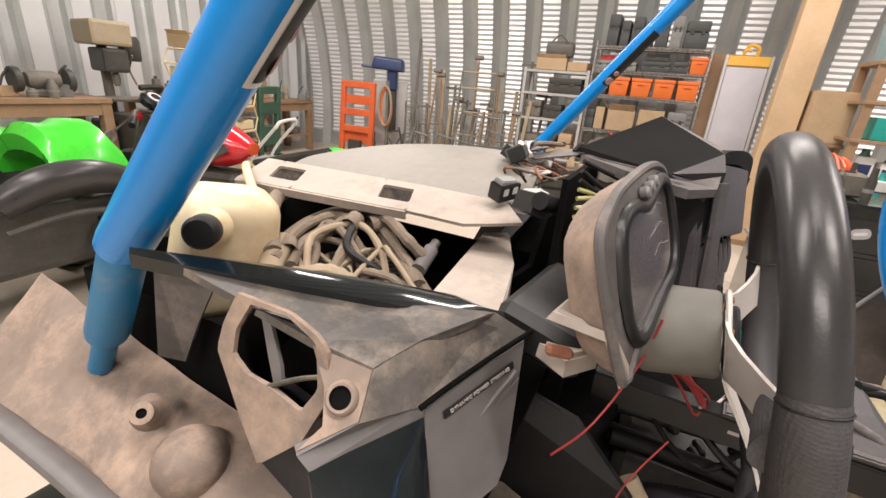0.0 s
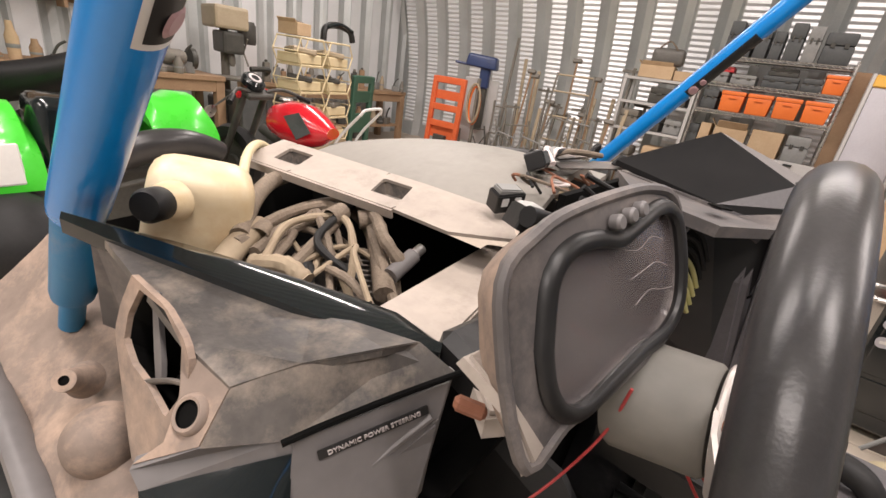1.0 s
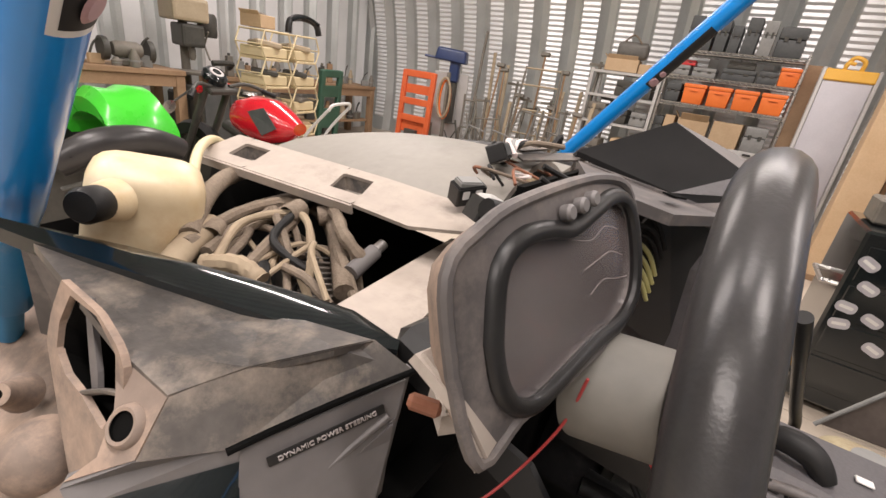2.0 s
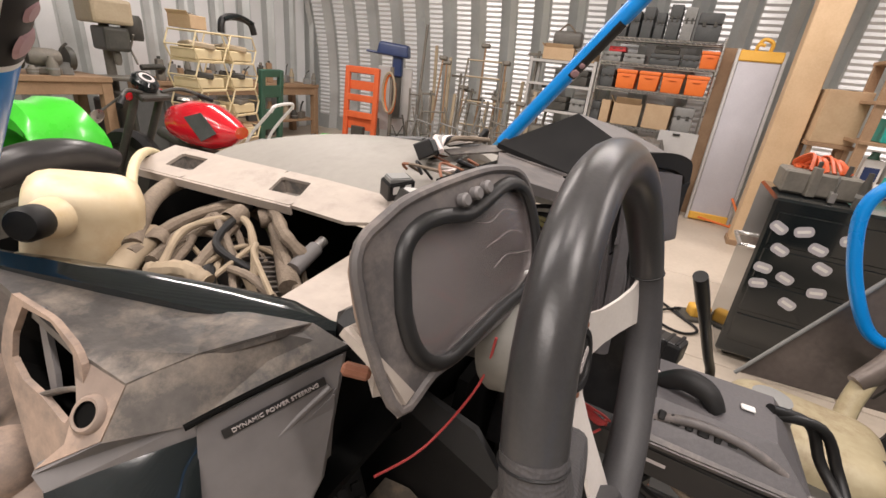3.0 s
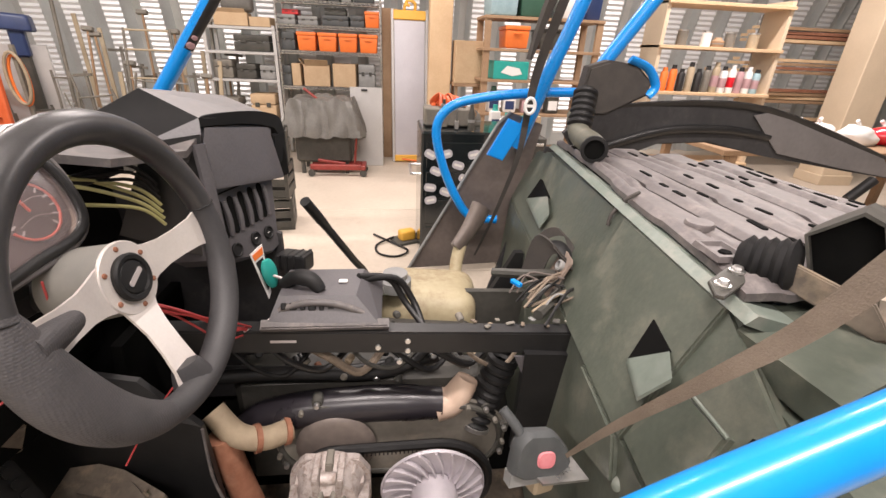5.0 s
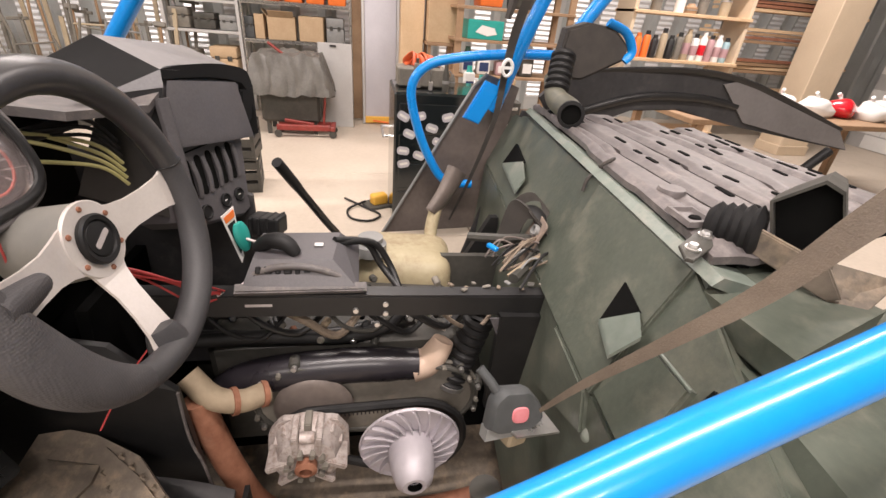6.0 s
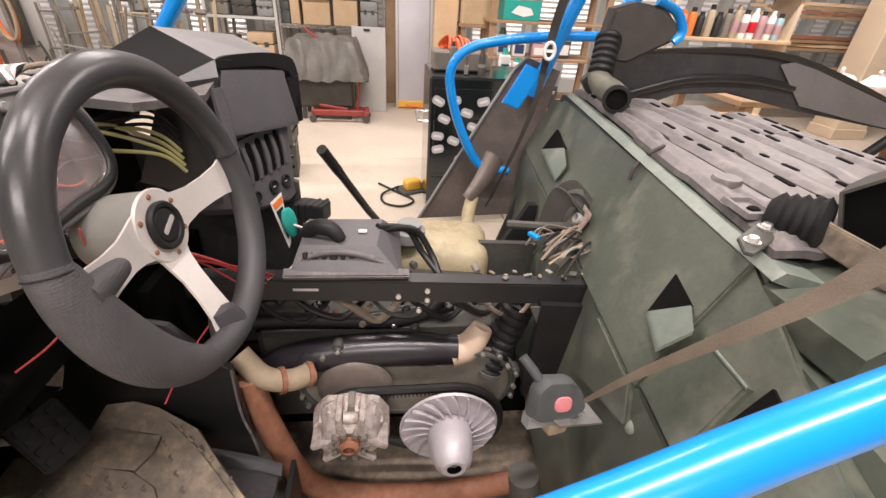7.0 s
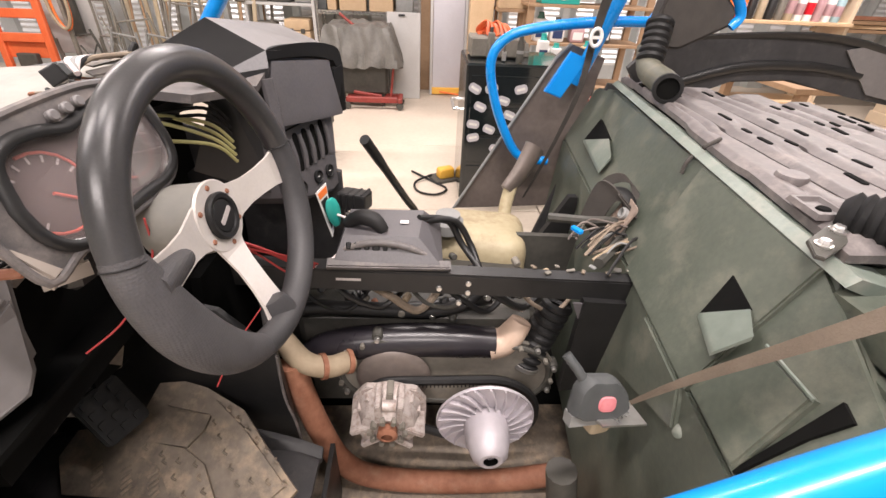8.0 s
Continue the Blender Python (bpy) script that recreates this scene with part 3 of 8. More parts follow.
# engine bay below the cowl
# Bay walls and floor are near-black: the void's shade is in their colour.
bay = part("bay_liner", loft([[(0.34, 0.36, z), (0.78, 0.36, z), (0.8, 1.0, z), (0.34, 0.9, z)] for z in (0.78, 0.99)], caps=False), "pit", car, "inner bay walls, shade painted near-black")
part("bay_floor", box((0.5, 0.68, 0.01), (0.57, 0.66, 0.86)), "pit", bay, "bay floor, shade painted near-black")
part("cross_beam", plate([(0.462, 0.35, 1.03), (0.617, 0.385, 1.03), (0.751, 0.435, 1.03), (0.723, 0.473, 1.03), (0.468, 0.443, 1.03)], 0.045, bevel=0.004), "cowl", car, "tan dusted cross member beside the bay")
part("cross_beam", plate([(0.42, 0.275, 1.035), (0.46, 0.25, 1.03), (0.5, 0.29, 1.02), (0.46, 0.315, 1.025)], 0.02, bevel=0.004), "cowl", car, "tan dusted bracket plate")

# control unit with cooling fins
ECU_M = pose(0.548, 0.56, 0.985, 10, 10, -22)
ecu = part("control_unit", slab(rounded(0.082, 0.13, 0.006), 0.03, ECU_M, bevel=0.004), "dusty", car, "finned control module coated with dust")
for k in range(10):
    part("fin", slab([(-0.038, -0.002), (0.038, -0.002), (0.038, 0.002), (-0.038, 0.002)], 0.013, ECU_M @ pose(0, -0.054 + 0.012 * k, 0.013)), "dusty", ecu)
random.seed(5)
bundle = part("wiring_harness", tube([(0.425, 0.655, 1.02), (0.507, 0.693, 1.03), (0.585, 0.71, 1.035), (0.63, 0.685, 1.04), (0.61, 0.6, 1.03), (0.53, 0.49, 1.0)], 0.013, 10), "hose", car, "tangle of dust-covered wiring looms", smooth=True)
LOOMS = (
    ([(0.43, 0.645, 1.035), (0.517, 0.681, 1.045), (0.585, 0.676, 1.05), (0.575, 0.632, 1.05), (0.52, 0.6, 1.04), (0.47, 0.585, 1.02)], 0.01, "hose"),
    ([(0.445, 0.63, 1.025), (0.503, 0.659, 1.035), (0.55, 0.653, 1.045), (0.625, 0.643, 1.05), (0.57, 0.547, 1.03), (0.533, 0.472, 0.99)], 0.01, "hose"),
    ([(0.446, 0.601, 1.02), (0.491, 0.628, 1.03), (0.522, 0.652, 1.035), (0.529, 0.601, 1.03), (0.476, 0.524, 1.0)], 0.007, "hose"),
    ([(0.621, 0.651, 1.055), (0.543, 0.608, 1.056), (0.5, 0.58, 1.04), (0.52, 0.52, 1.01)], 0.007, "rubber"),
    ([(0.44, 0.6, 1.03), (0.5, 0.64, 1.05), (0.56, 0.61, 1.056), (0.53, 0.55, 1.04), (0.5, 0.52, 1.0)], 0.0065, "hose_tan"),
    ([(0.435, 0.615, 1.02), (0.449, 0.572, 1.03), (0.456, 0.541, 1.02)], 0.014, "hose_tan"),
    ([(0.495, 0.555, 1.02), (0.489, 0.506, 1.025), (0.487, 0.467, 1.01)], 0.007, "hose"),
    ([(0.63, 0.67, 1.045), (0.6, 0.59, 1.06), (0.565, 0.53, 1.05), (0.575, 0.5, 1.02)], 0.011, "hose"),
)
for pts, r, mat in LOOMS:
    part("loom", tube(pts, lambda q, r=r: r * (1 + 0.09 * math.sin(37 * q + 90 * r)) * 0.78, 9, n=9), mat, bundle, smooth=True)
for k in range(9):
    a = Vector((0.43 + random.uniform(0, 0.05), 0.55 + random.uniform(0, 0.1), 1.0 + random.uniform(0, 0.02)))
    b = a + Vector((random.uniform(0.03, 0.1), random.uniform(-0.02, 0.07), random.uniform(0.0, 0.03)))
    c = b + Vector((random.uniform(-0.03, 0.06), random.uniform(-0.09, -0.02), random.uniform(-0.03, 0.01)))
    part("loom", tube([a, b, c, c + Vector((-0.02, -0.05, -0.03))], random.choice((0.0035, 0.005, 0.006)), 7), random.choice(("hose", "hose_tan", "rubber", "hose")), bundle, smooth=True)
for k, (x, y, z) in enumerate(((0.47, 0.66, 1.037), (0.56, 0.62, 1.057), (0.6, 0.6, 1.05))):
    part("tape_wrap", lathe([(0.0125, -0.014), (0.0138, -0.012), (0.0138, 0.012), (0.0125, 0.014)], frame_z((x, y, z), (0.6, 0.6 - 0.5 * k, 0.1)), 12), "hose", bundle, smooth=True)
part("hose", tube([(0.4, 0.63, 1.015), (0.44, 0.655, 1.03), (0.48, 0.675, 1.037)], 0.016, 12), "hose_tan", car, "tan taped hose", smooth=True)
part("hose", tube([(0.44, 0.655, 1.04), (0.49, 0.71, 1.062), (0.55, 0.76, 1.07), (0.63, 0.8, 1.068)], 0.012, 12), "hose", car, "dusty coolant hose", smooth=True)
part("hose", tube([(0.47, 0.7, 1.04), (0.49, 0.735, 1.085), (0.535, 0.8, 1.105), (0.597, 0.873, 1.1), (0.65, 0.91, 1.07)], 0.007, 10), "cream_wire", car, "thin yellowed overflow hose", smooth=True)
plug = part("plug", tube([(0.55, 0.501, 1.015), (0.595, 0.505, 1.03)], 0.011, 12, smooth_path=False), "grey", car, "round grey connector plug", smooth=True)
part("plug_tip", tube([(0.595, 0.505, 1.03), (0.612, 0.506, 1.036)], 0.0075, 12, smooth_path=False), "steel", plug, smooth=True)

# coolant bottle
bott = part("coolant_bottle", box((0.125, 0.1, 0.17), (0.42, 0.72, 1.035), (8, 10, -24), 0.036, segs=5, taper=(0.92, 0.85)), "tank", car, "cream plastic coolant bottle", smooth=True)
part("bottle_neck", lathe([(0.024, -0.02), (0.02, 0.0), (0.016, 0.01)], frame_z((0.366, 0.674, 1.087), (-0.75, -0.6, 0.15)), 20), "tank", bott, smooth=True)
part("cap", lathe([(0, -0.02), (0.016, -0.02), (0.0185, -0.014), (0.0185, 0.006), (0.015, 0.012), (0, 0.014)], frame_z((0.352, 0.663, 1.09), (-0.75, -0.6, 0.15)), 24), "rubber", bott, "black ribbed screw cap", smooth=True)

# left front fender: sloped dusty panel, glossy trim, headlight opening and side faces
fen = part("fender_panel", plate([(0.283, 0.661, 1.087), (0.296, 0.619, 1.081), (0.295, 0.538, 1.07), (0.293, 0.458, 1.059), (0.297, 0.402, 1.051), (0.34, 0.385, 1.058), (0.39, 0.355, 1.064), (0.425, 0.35, 1.056), (0.398, 0.45, 1.05), (0.352, 0.535, 1.064), (0.302, 0.626, 1.081)], 0.008), "dusty", car, "dusty grey front fender panel")
trim_rows = []
TRIM_A, TRIM_B = Vector((0.279, 0.664, 1.089)), Vector((0.455, 0.346, 1.036))
for k, tw in enumerate((0.005, 0.023, 0.031, 0.035, 0.039, 0.043, 0.044, 0.012)):
    q = TRIM_A.lerp(TRIM_B, k / 7) + Vector((-0.35 * tw, -0.2 * tw, 0.004 * math.sin(math.pi * k / 7)))
    trim_rows.append([q + Vector(e) for e in ((0, 0, 0), (tw * 0.45, tw * 0.25, 0.006), (tw, tw * 0.5, -0.001), (tw, tw * 0.5, -0.016), (0, 0, -0.014))])
part("gloss_trim", loft(trim_rows), "black_gloss", car, "glossy black trim strip along the fender", smooth=True)
part("fender_face", plate([(0.294, 0.46, 1.056), (0.278, 0.434, 1.032), (0.262, 0.423, 1.012), (0.246, 0.435, 0.995), (0.273, 0.398, 1.019), (0.297, 0.403, 1.049)], 0.006), "very_dusty", car, "dusty fender face with a round boss")
part("fender_face", plate([(0.298, 0.402, 1.05), (0.273, 0.397, 1.018), (0.319, 0.369, 1.012), (0.44, 0.315, 1.035), (0.426, 0.348, 1.056), (0.39, 0.354, 1.063), (0.34, 0.384, 1.057)], 0.008), "dusty", car, "dusty fender side face")
boss = part("boss", lathe([(0.009, 0.004), (0.0112, 0.0045), (0.013, 0.003), (0.014, -0.001), (0.014, -0.006)], frame_z((0.278, 0.417, 1.0295), (-0.757, -0.132, 0.64)), 28), "very_dusty", car, "round moulded boss with a hole", smooth=True)
part("bore", lathe([(0, 0.001), (0.0095, 0.001), (0.0095, 0.003)], frame_z((0.278, 0.417, 1.0295), (-0.757, -0.132, 0.64)), 24), "pit", boss)
# A thin near-black tube draws the shadow in this joint.
part("panel_gap", tube([(0.312, 0.3665, 1.0165), (0.34, 0.3555, 1.0225), (0.39, 0.334, 1.0325), (0.438, 0.3125, 1.0405)], 0.0026, 8), "pit", car, "near-black bead painted as the shadow between fender and end panel", smooth=True)
part("fender_nose", plate([(0.2435, 0.432, 0.994), (0.244, 0.421, 0.984), (0.324, 0.364, 1.0), (0.322, 0.369, 1.014), (0.273, 0.397, 1.0185)], 0.012), "grey", car, "grey lip of the fender")
gl = [Vector(q) for q in ((0.244, 0.422, 0.985), (0.32, 0.366, 1.002), (0.286, 0.325, 0.86), (0.212, 0.37, 0.83))]
part("side_gloss", grid_sheet(lambda u, v: gl[0].lerp(gl[1], u).lerp(gl[3].lerp(gl[2], u), v) + Vector((-0.6, -0.8, 0.1)) * 0.016 * math.sin(math.pi * u) ** 0.6 * math.sin(math.pi * v) ** 0.6, 14, 14, 0.006), "black_gloss", car, "glossy black side panel", smooth=True)
hl_m = frame_of((0.281, 0.5, 1.03), (0.03, -0.998, 0.0), (0.22, 0.05, 1.0))
hl_hole = ring_of([(-0.022, 0.044), (0.019, 0.045), (0.049, 0.031), (0.054, 0.006), (0.056, -0.007), (0.041, -0.032), (0.009, -0.022), (-0.019, -0.019), (-0.037, -0.007), (-0.036, 0.017)], 48)
hl_outer = ring_of([(-0.038, 0.05), (0.02, 0.048), (0.052, 0.036), (0.062, 0.024), (0.066, -0.014), (0.046, -0.058), (0.003, -0.098), (-0.023, -0.06), (-0.056, -0.006), (-0.051, 0.02)], 48)
part("headlight_shell", holed(hl_outer, hl_hole, 0.005, hl_m), "very_dusty", car, "dusty moulded surround of the empty headlight opening")
# The well's shade is painted near-black.
part("headlight_well", loft([[hl_m @ Vector((x * k, y * k + 0.8 * z, z)) for x, y in hl_hole] for z, k in ((-0.004, 0.98), (-0.05, 0.9), (-0.06, 0.3))], caps=False), "pit", car, "empty headlight well, shade painted near-black")
part("headlight_stay", plate([hl_m @ Vector(q) for q in ((-0.02, 0.043, -0.012), (-0.012, 0.044, -0.012), (0.01, -0.005, -0.012), (0.014, -0.022, -0.012), (0.004, -0.022, -0.012), (-0.004, -0.002, -0.012))], 0.004), "grey", car, "grey stay in the opening")
part("headlight_bar", tube([hl_m @ Vector(q) for q in ((0.004, -0.024, -0.004), (0.03, -0.009, -0.005), (0.056, 0.003, -0.004))], 0.0045, 8, flat=0.5), "dusty", car, smooth=True)
part("boss_dome", lathe([(0, 0.036), (0.014, 0.033), (0.028, 0.022), (0.036, 0.004), (0.038, -0.03)], frame_z((0.264, 0.6, 0.878), (-0.45, -0.5, 0.74)), 28), "very_dusty", car, "dust-covered moulded dome", smooth=True)
part("pillar_flap", plate([(0.296, 0.66, 1.08), (0.3, 0.69, 0.952), (0.318, 0.672, 0.94), (0.318, 0.64, 1.0), (0.312, 0.6, 1.055), (0.305, 0.62, 1.075)], 0.006), "dash_dust", car, "dark plastic flap behind the cage tube")


def well(u, v):
    """The inner fender: a sloping sheet with a moulded dome and a step at its edge."""
    x = 0.222 + 0.11 * u
    y = 0.38 + 0.62 * v
    z = 0.85 + 0.11 * u * (0.35 + 0.65 * v) - 0.05 * (1 - v) + 0.012 * noise.noise(Vector((x * 18, y * 14, 1)))
    dome = math.exp(-(((x - 0.262) / 0.035) ** 2 + ((y - 0.6) / 0.07) ** 2))
    return Vector((x - 0.01 * dome, y, z + 0.035 * dome))


part("fender_liner", grid_sheet(well, 22, 40, 0.012), "very_dusty", car, "mud-dusted inner fender", smooth=True)
part("fender_lip", tube([(0.2, 0.36, 0.76), (0.208, 0.55, 0.815), (0.212, 0.74, 0.835), (0.212, 1.0, 0.845)], 0.018, 12, flat=0.7), "grey", car, "grey outer fender lip", smooth=True)
nub = part("bolt_boss", lathe([(0.005, 0.02), (0.011, 0.02), (0.012, 0.012), (0.013, 0), (0.02, -0.02)], frame_z((0.262, 0.66, 0.915), (-0.5, -0.6, 0.62)), 20), "very_dusty", car, "raised bolt boss", smooth=True)
part("bore", lathe([(0, 0.017), (0.0055, 0.017), (0.0055, 0.0195)], frame_z((0.262, 0.66, 0.915), (-0.5, -0.6, 0.62)), 16), "pit", nub)
part("wheel_tyre", lathe([(0.2, -0.11), (0.29, -0.12), (0.325, -0.09), (0.33, 0), (0.325, 0.09), (0.29, 0.12), (0.2, 0.11), (0.18, 0)], frame_z((0.24, 0.82, 0.33), (1, 0, 0)), 36), "rubber", car, "black knobbly front tyre", smooth=True)

# dash end panel with a moulded slot and lettering
kick_pts = [(0.317, 0.369, 1.017), (0.3, 0.343, 0.9), (0.297, 0.343, 0.886), (0.375, 0.306, 0.9), (0.393, 0.304, 0.922), (0.437, 0.315, 1.039)]
kick = part("end_panel", plate(kick_pts, 0.014, bevel=0.005), "grey", car, "grey moulded dash end panel")
kick_m = frame_of((0.372, 0.337, 1.004), (0.115, -0.052, 0.026), (0.1, 0.05, 1))
part("recess_edge", tube([kick_m @ Vector(q) for q in ((0.045, -0.005, 0.001), (-0.012, -0.028, 0.001), (-0.022, -0.045, 0.001), (-0.028, -0.1, 0.001))], 0.003, 8), "grey", kick, smooth=True)
part("inset_panel", slab([(-0.01, -0.032), (-0.01, -0.095), (0.028, -0.078), (0.05, -0.01)], 0.004, kick_m @ pose(0, 0, 0.0035), bevel=0.002), "grey", kick)
lab = part("letter_strip", slab(rounded(0.086, 0.0085, 0.001), 0.001, kick_m @ pose(0.0, 0.004, 0.0016)), "ink", kick, "black lettering strip")
writing("DYNAMIC POWER STEERING", 0.0056, kick_m @ pose(0.0, 0.004, 0.0024), "gauge_pale", lab)

# panels under the dash; added dark sheets close the gaps and paint shade
part("kick_side", plate([(0.99, 0.06, 0.92), (0.99, 0.06, 0.45), (0.99, 0.6, 0.45), (0.99, 0.5, 1.06)], 0.015), "dusk", car, "black filler panel under the pod")
part("firewall", plate([(0.33, 0.44, 0.98), (0.3, 0.72, 0.4), (1.05, 0.72, 0.4), (1.05, 0.44, 1.03)], 0.02), "dusk", car, "black bulkhead under the dash")
part("under_tray", plate([(0.2, -0.7, 0.14), (1.5, -0.7, 0.14), (1.5, 0.95, 0.14), (0.2, 0.95, 0.14)], 0.02), "pit", car, "near-black closing sheet under the belly")
part("bay_wall", plate([(1.13, 0.95, 0.14), (1.13, -0.66, 0.14), (1.13, -0.66, 0.66), (1.13, 0.0, 0.68), (1.13, 0.4, 0.9), (1.13, 0.6, 0.95)], 0.02), "junk_dark", car, "dark closing sheet beyond the engine")
part("bay_front", plate([(0.69, 0.34, 0.15), (1.13, 0.34, 0.15), (1.13, 0.3, 0.8), (0.73, 0.3, 0.8)], 0.02), "pit", car, "near-black closing sheet before the engine")
part("bay_rear", plate([(1.13, -0.6, 0.15), (0.5, -0.56, 0.15), (0.5, -0.56, 0.74), (0.75, -0.58, 0.76), (1.13, -0.62, 0.76)], 0.02), "junk_dark", car, "dark closing sheet behind the engine")
part("inner_side", plate([(0.31, 0.36, 0.95), (0.27, 0.37, 0.4), (0.31, 0.75, 0.4), (0.32, 0.52, 0.98)], 0.012), "dusk", car, "black footwell side")
part("side_skirt", plate([(0.2, 0.4, 0.55), (0.16, 0.36, 0.42), (0.2, -0.35, 0.34), (0.26, -0.35, 0.4), (0.27, 0.3, 0.48), (0.29, 0.36, 0.56)], 0.03, bevel=0.006), "dusk", car, "black door sill")

# steering wheel
wheel_m = frame_of((0.515, 0.103, 1.061), (0.996, -0.089, 0), (0, 0.22, 0.97))
RIM = 0.17


def rim_piece(a0, a1, r0, bulge):
    pts = []
    steps = 26
    for k in range(steps + 1):
        a = radians(a0 + (a1 - a0) * k / steps)
        pts.append(wheel_m @ Vector((RIM * math.cos(a), RIM * math.sin(a), 0)))
    return tube(pts, lambda s: r0 + bulge * math.sin(math.pi * s), 18, smooth_path=False)


wheel = part("steering_wheel", rim_piece(10, 167, 0.0175, 0.0015), "leather", car, "black leather sports steering wheel with alloy spokes", smooth=True)


def palm_grip(a0, a1):
    """The broad dimpled grip: its outer line follows the rim and its inner side swells towards the spoke."""
    rows = []
    for k in range(31):
        q = k / 30
        a = radians(a0 + (a1 - a0) * q)
        grow = math.sin(math.pi * q) ** 0.8
        out, inn, deep = RIM + 0.0178 + 0.002 * grow, RIM - 0.0175 - 0.026 * grow * (1.25 - 0.6 * q), 0.0178 + 0.003 * grow
        mid, half = (out + inn) / 2, (out - inn) / 2
        rows.append([wheel_m @ Vector(((mid + half * math.cos(b)) * math.cos(a), (mid + half * math.cos(b)) * math.sin(a), deep * math.sin(b))) for b in [2 * math.pi * j / 20 for j in range(20)]])
    return loft(rows)


part("grip", palm_grip(165, 246), "suede", wheel, "broad dimpled dark grey palm grip", smooth=True)
part("grip", rim_piece(244, 372, 0.0172, 0.003), "grip_smooth", wheel, "smooth dark grey lower rim", smooth=True)
for a in (167, 10):
    part("rim_seam", tube([wheel_m @ Vector(((RIM + 0.0182 * math.cos(b)) * math.cos(radians(a)), (RIM + 0.0182 * math.cos(b)) * math.sin(radians(a)), 0.0182 * math.sin(b))) for b in [2 * math.pi * j / 18 for j in range(18)]], 0.0009, 5, closed=True, smooth_path=False), "rubber", wheel)
HX, HY = 0.025, -0.012
hub_m = wheel_m @ pose(HX, HY, -0.038)
TURNED = 0
for base in (0, 180, 270):
    a = radians(base + TURNED)
    ux, uy = math.cos(a), math.sin(a)
    rows = []
    for s, w, dz in ((0.015, 0.034, -0.038), (0.036, 0.029, -0.038), (0.052, 0.0235, -0.035), (0.075, 0.0195, -0.027), (0.105, 0.0195, -0.017), (0.135, 0.022, -0.008), (0.16, 0.028, -0.003)):
        f = 1 - max(0, s - 0.02) / 0.14
        rows.append([Vector((HX * f + ux * s - uy * w * q, HY * f + uy * s + ux * w * q, dz + e)) for q, e in ((-1, 0), (1, 0), (1, -0.0035), (-1, -0.0035))])
    part("spoke", loft([[wheel_m @ v for v in r] for r in rows]), "alu", wheel, "brushed alloy spoke")
    if base != 0:
        reach = (0.1, 0.125, 0.16) if base == 180 else (0.134, 0.148, 0.168)
        g = [wheel_m @ Vector((ux * s, uy * s, -0.006 + 0.03 * (s - 0.1))) for s in reach]
        part("spoke_cover", tube(g, lambda s: 0.017 + 0.012 * s, 18, flat=0.62), "suede" if base == 180 else "grip_smooth", wheel, smooth=True)
part("hub_plate", lathe([(0, -0.003), (0.046, -0.003), (0.0475, -0.0015), (0.0475, 0.001), (0.046, 0.0022), (0, 0.0022)], hub_m, 40), "alu", wheel, "brushed alloy hub plate", smooth=True)
horn = part("horn_button", lathe([(0.0305, 0.002), (0.031, 0.007), (0.0285, 0.0095), (0.0235, 0.0088), (0.022, 0.006), (0.0205, 0.0075), (0.01, 0.0085), (0, 0.0085)], hub_m, 36), "rubber", wheel, "black horn button", smooth=True)
part("badge", slab(rounded(0.03, 0.007, 0.0025), 0.001, hub_m @ pose(0, 0, 0.0098, 0, 0, 24)), "gauge_pale", horn)
for k in range(6):
    a = radians(60 * k + TURNED + 30)
    part("bolt", lathe([(0, 0.0042), (0.0026, 0.0042), (0.0036, 0.003), (0.0036, 0.0015)], hub_m @ pose(0.039 * math.cos(a), 0.039 * math.sin(a), 0), 12), "rust", wheel)
col = part("column_shroud", lathe([(0, 0.0), (0.042, 0.0), (0.0455, -0.004), (0.048, -0.05), (0.049, -0.07), (0.046, -0.075), (0, -0.075)], hub_m @ pose(0, 0, -0.006), 36), "column", car, "grey round steering column shroud", smooth=True)
part("column_shaft", tube([tuple(hub_m @ Vector((0, 0, -0.09))), tuple(hub_m @ Vector((0, -0.01, -0.2))), (0.53, 0.42, 0.93)], 0.022, 14), "black", col, smooth=True)
part("column_bracket", box((0.16, 0.1, 0.05), (0.53, 0.3, 1.02), (12, 0, -8), 0.01), "black", car, "black steering column bracket")

# instrument cluster
cl_m = frame_of((0.475, 0.234, 1.13), (0.981, -0.193, 0), (0.06, 0.32, 0.945))
cl_out = [(-0.103, -0.02), (-0.1, 0.035), (-0.07, 0.054), (-0.038, 0.064), (0.032, 0.072), (0.08, 0.072), (0.118, 0.062), (0.132, 0.03), (0.13, -0.02), (0.112, -0.047), (0.075, -0.06), (0.03, -0.065), (-0.02, -0.071), (-0.05, -0.071), (-0.086, -0.083), (-0.098, -0.06)]
cl_ring = ring_of([(q.x, q.y) for q in curve_points([(x, y, 0) for x, y in cl_out + cl_out[:1]], 4)[:-1]], 64)
win_pts = [(-0.068, -0.012), (-0.058, 0.026), (-0.035, 0.04), (-0.006, 0.041), (0.018, 0.037), (0.045, 0.043), (0.085, 0.053), (0.114, 0.042), (0.124, 0.004), (0.117, -0.03), (0.09, -0.046), (0.05, -0.05), (0.01, -0.057), (-0.03, -0.063), (-0.053, -0.055), (-0.065, -0.037)]
cl_win = ring_of([(q.x, q.y) for q in curve_points([(x, y, 0) for x, y in win_pts + win_pts[:1]], 5)[:-1]], 64)
clus = part("instrument_pod", holed(cl_ring, cl_win, 0.004, cl_m), "dash_dust", car, "dark instrument pod with twin round gauges")
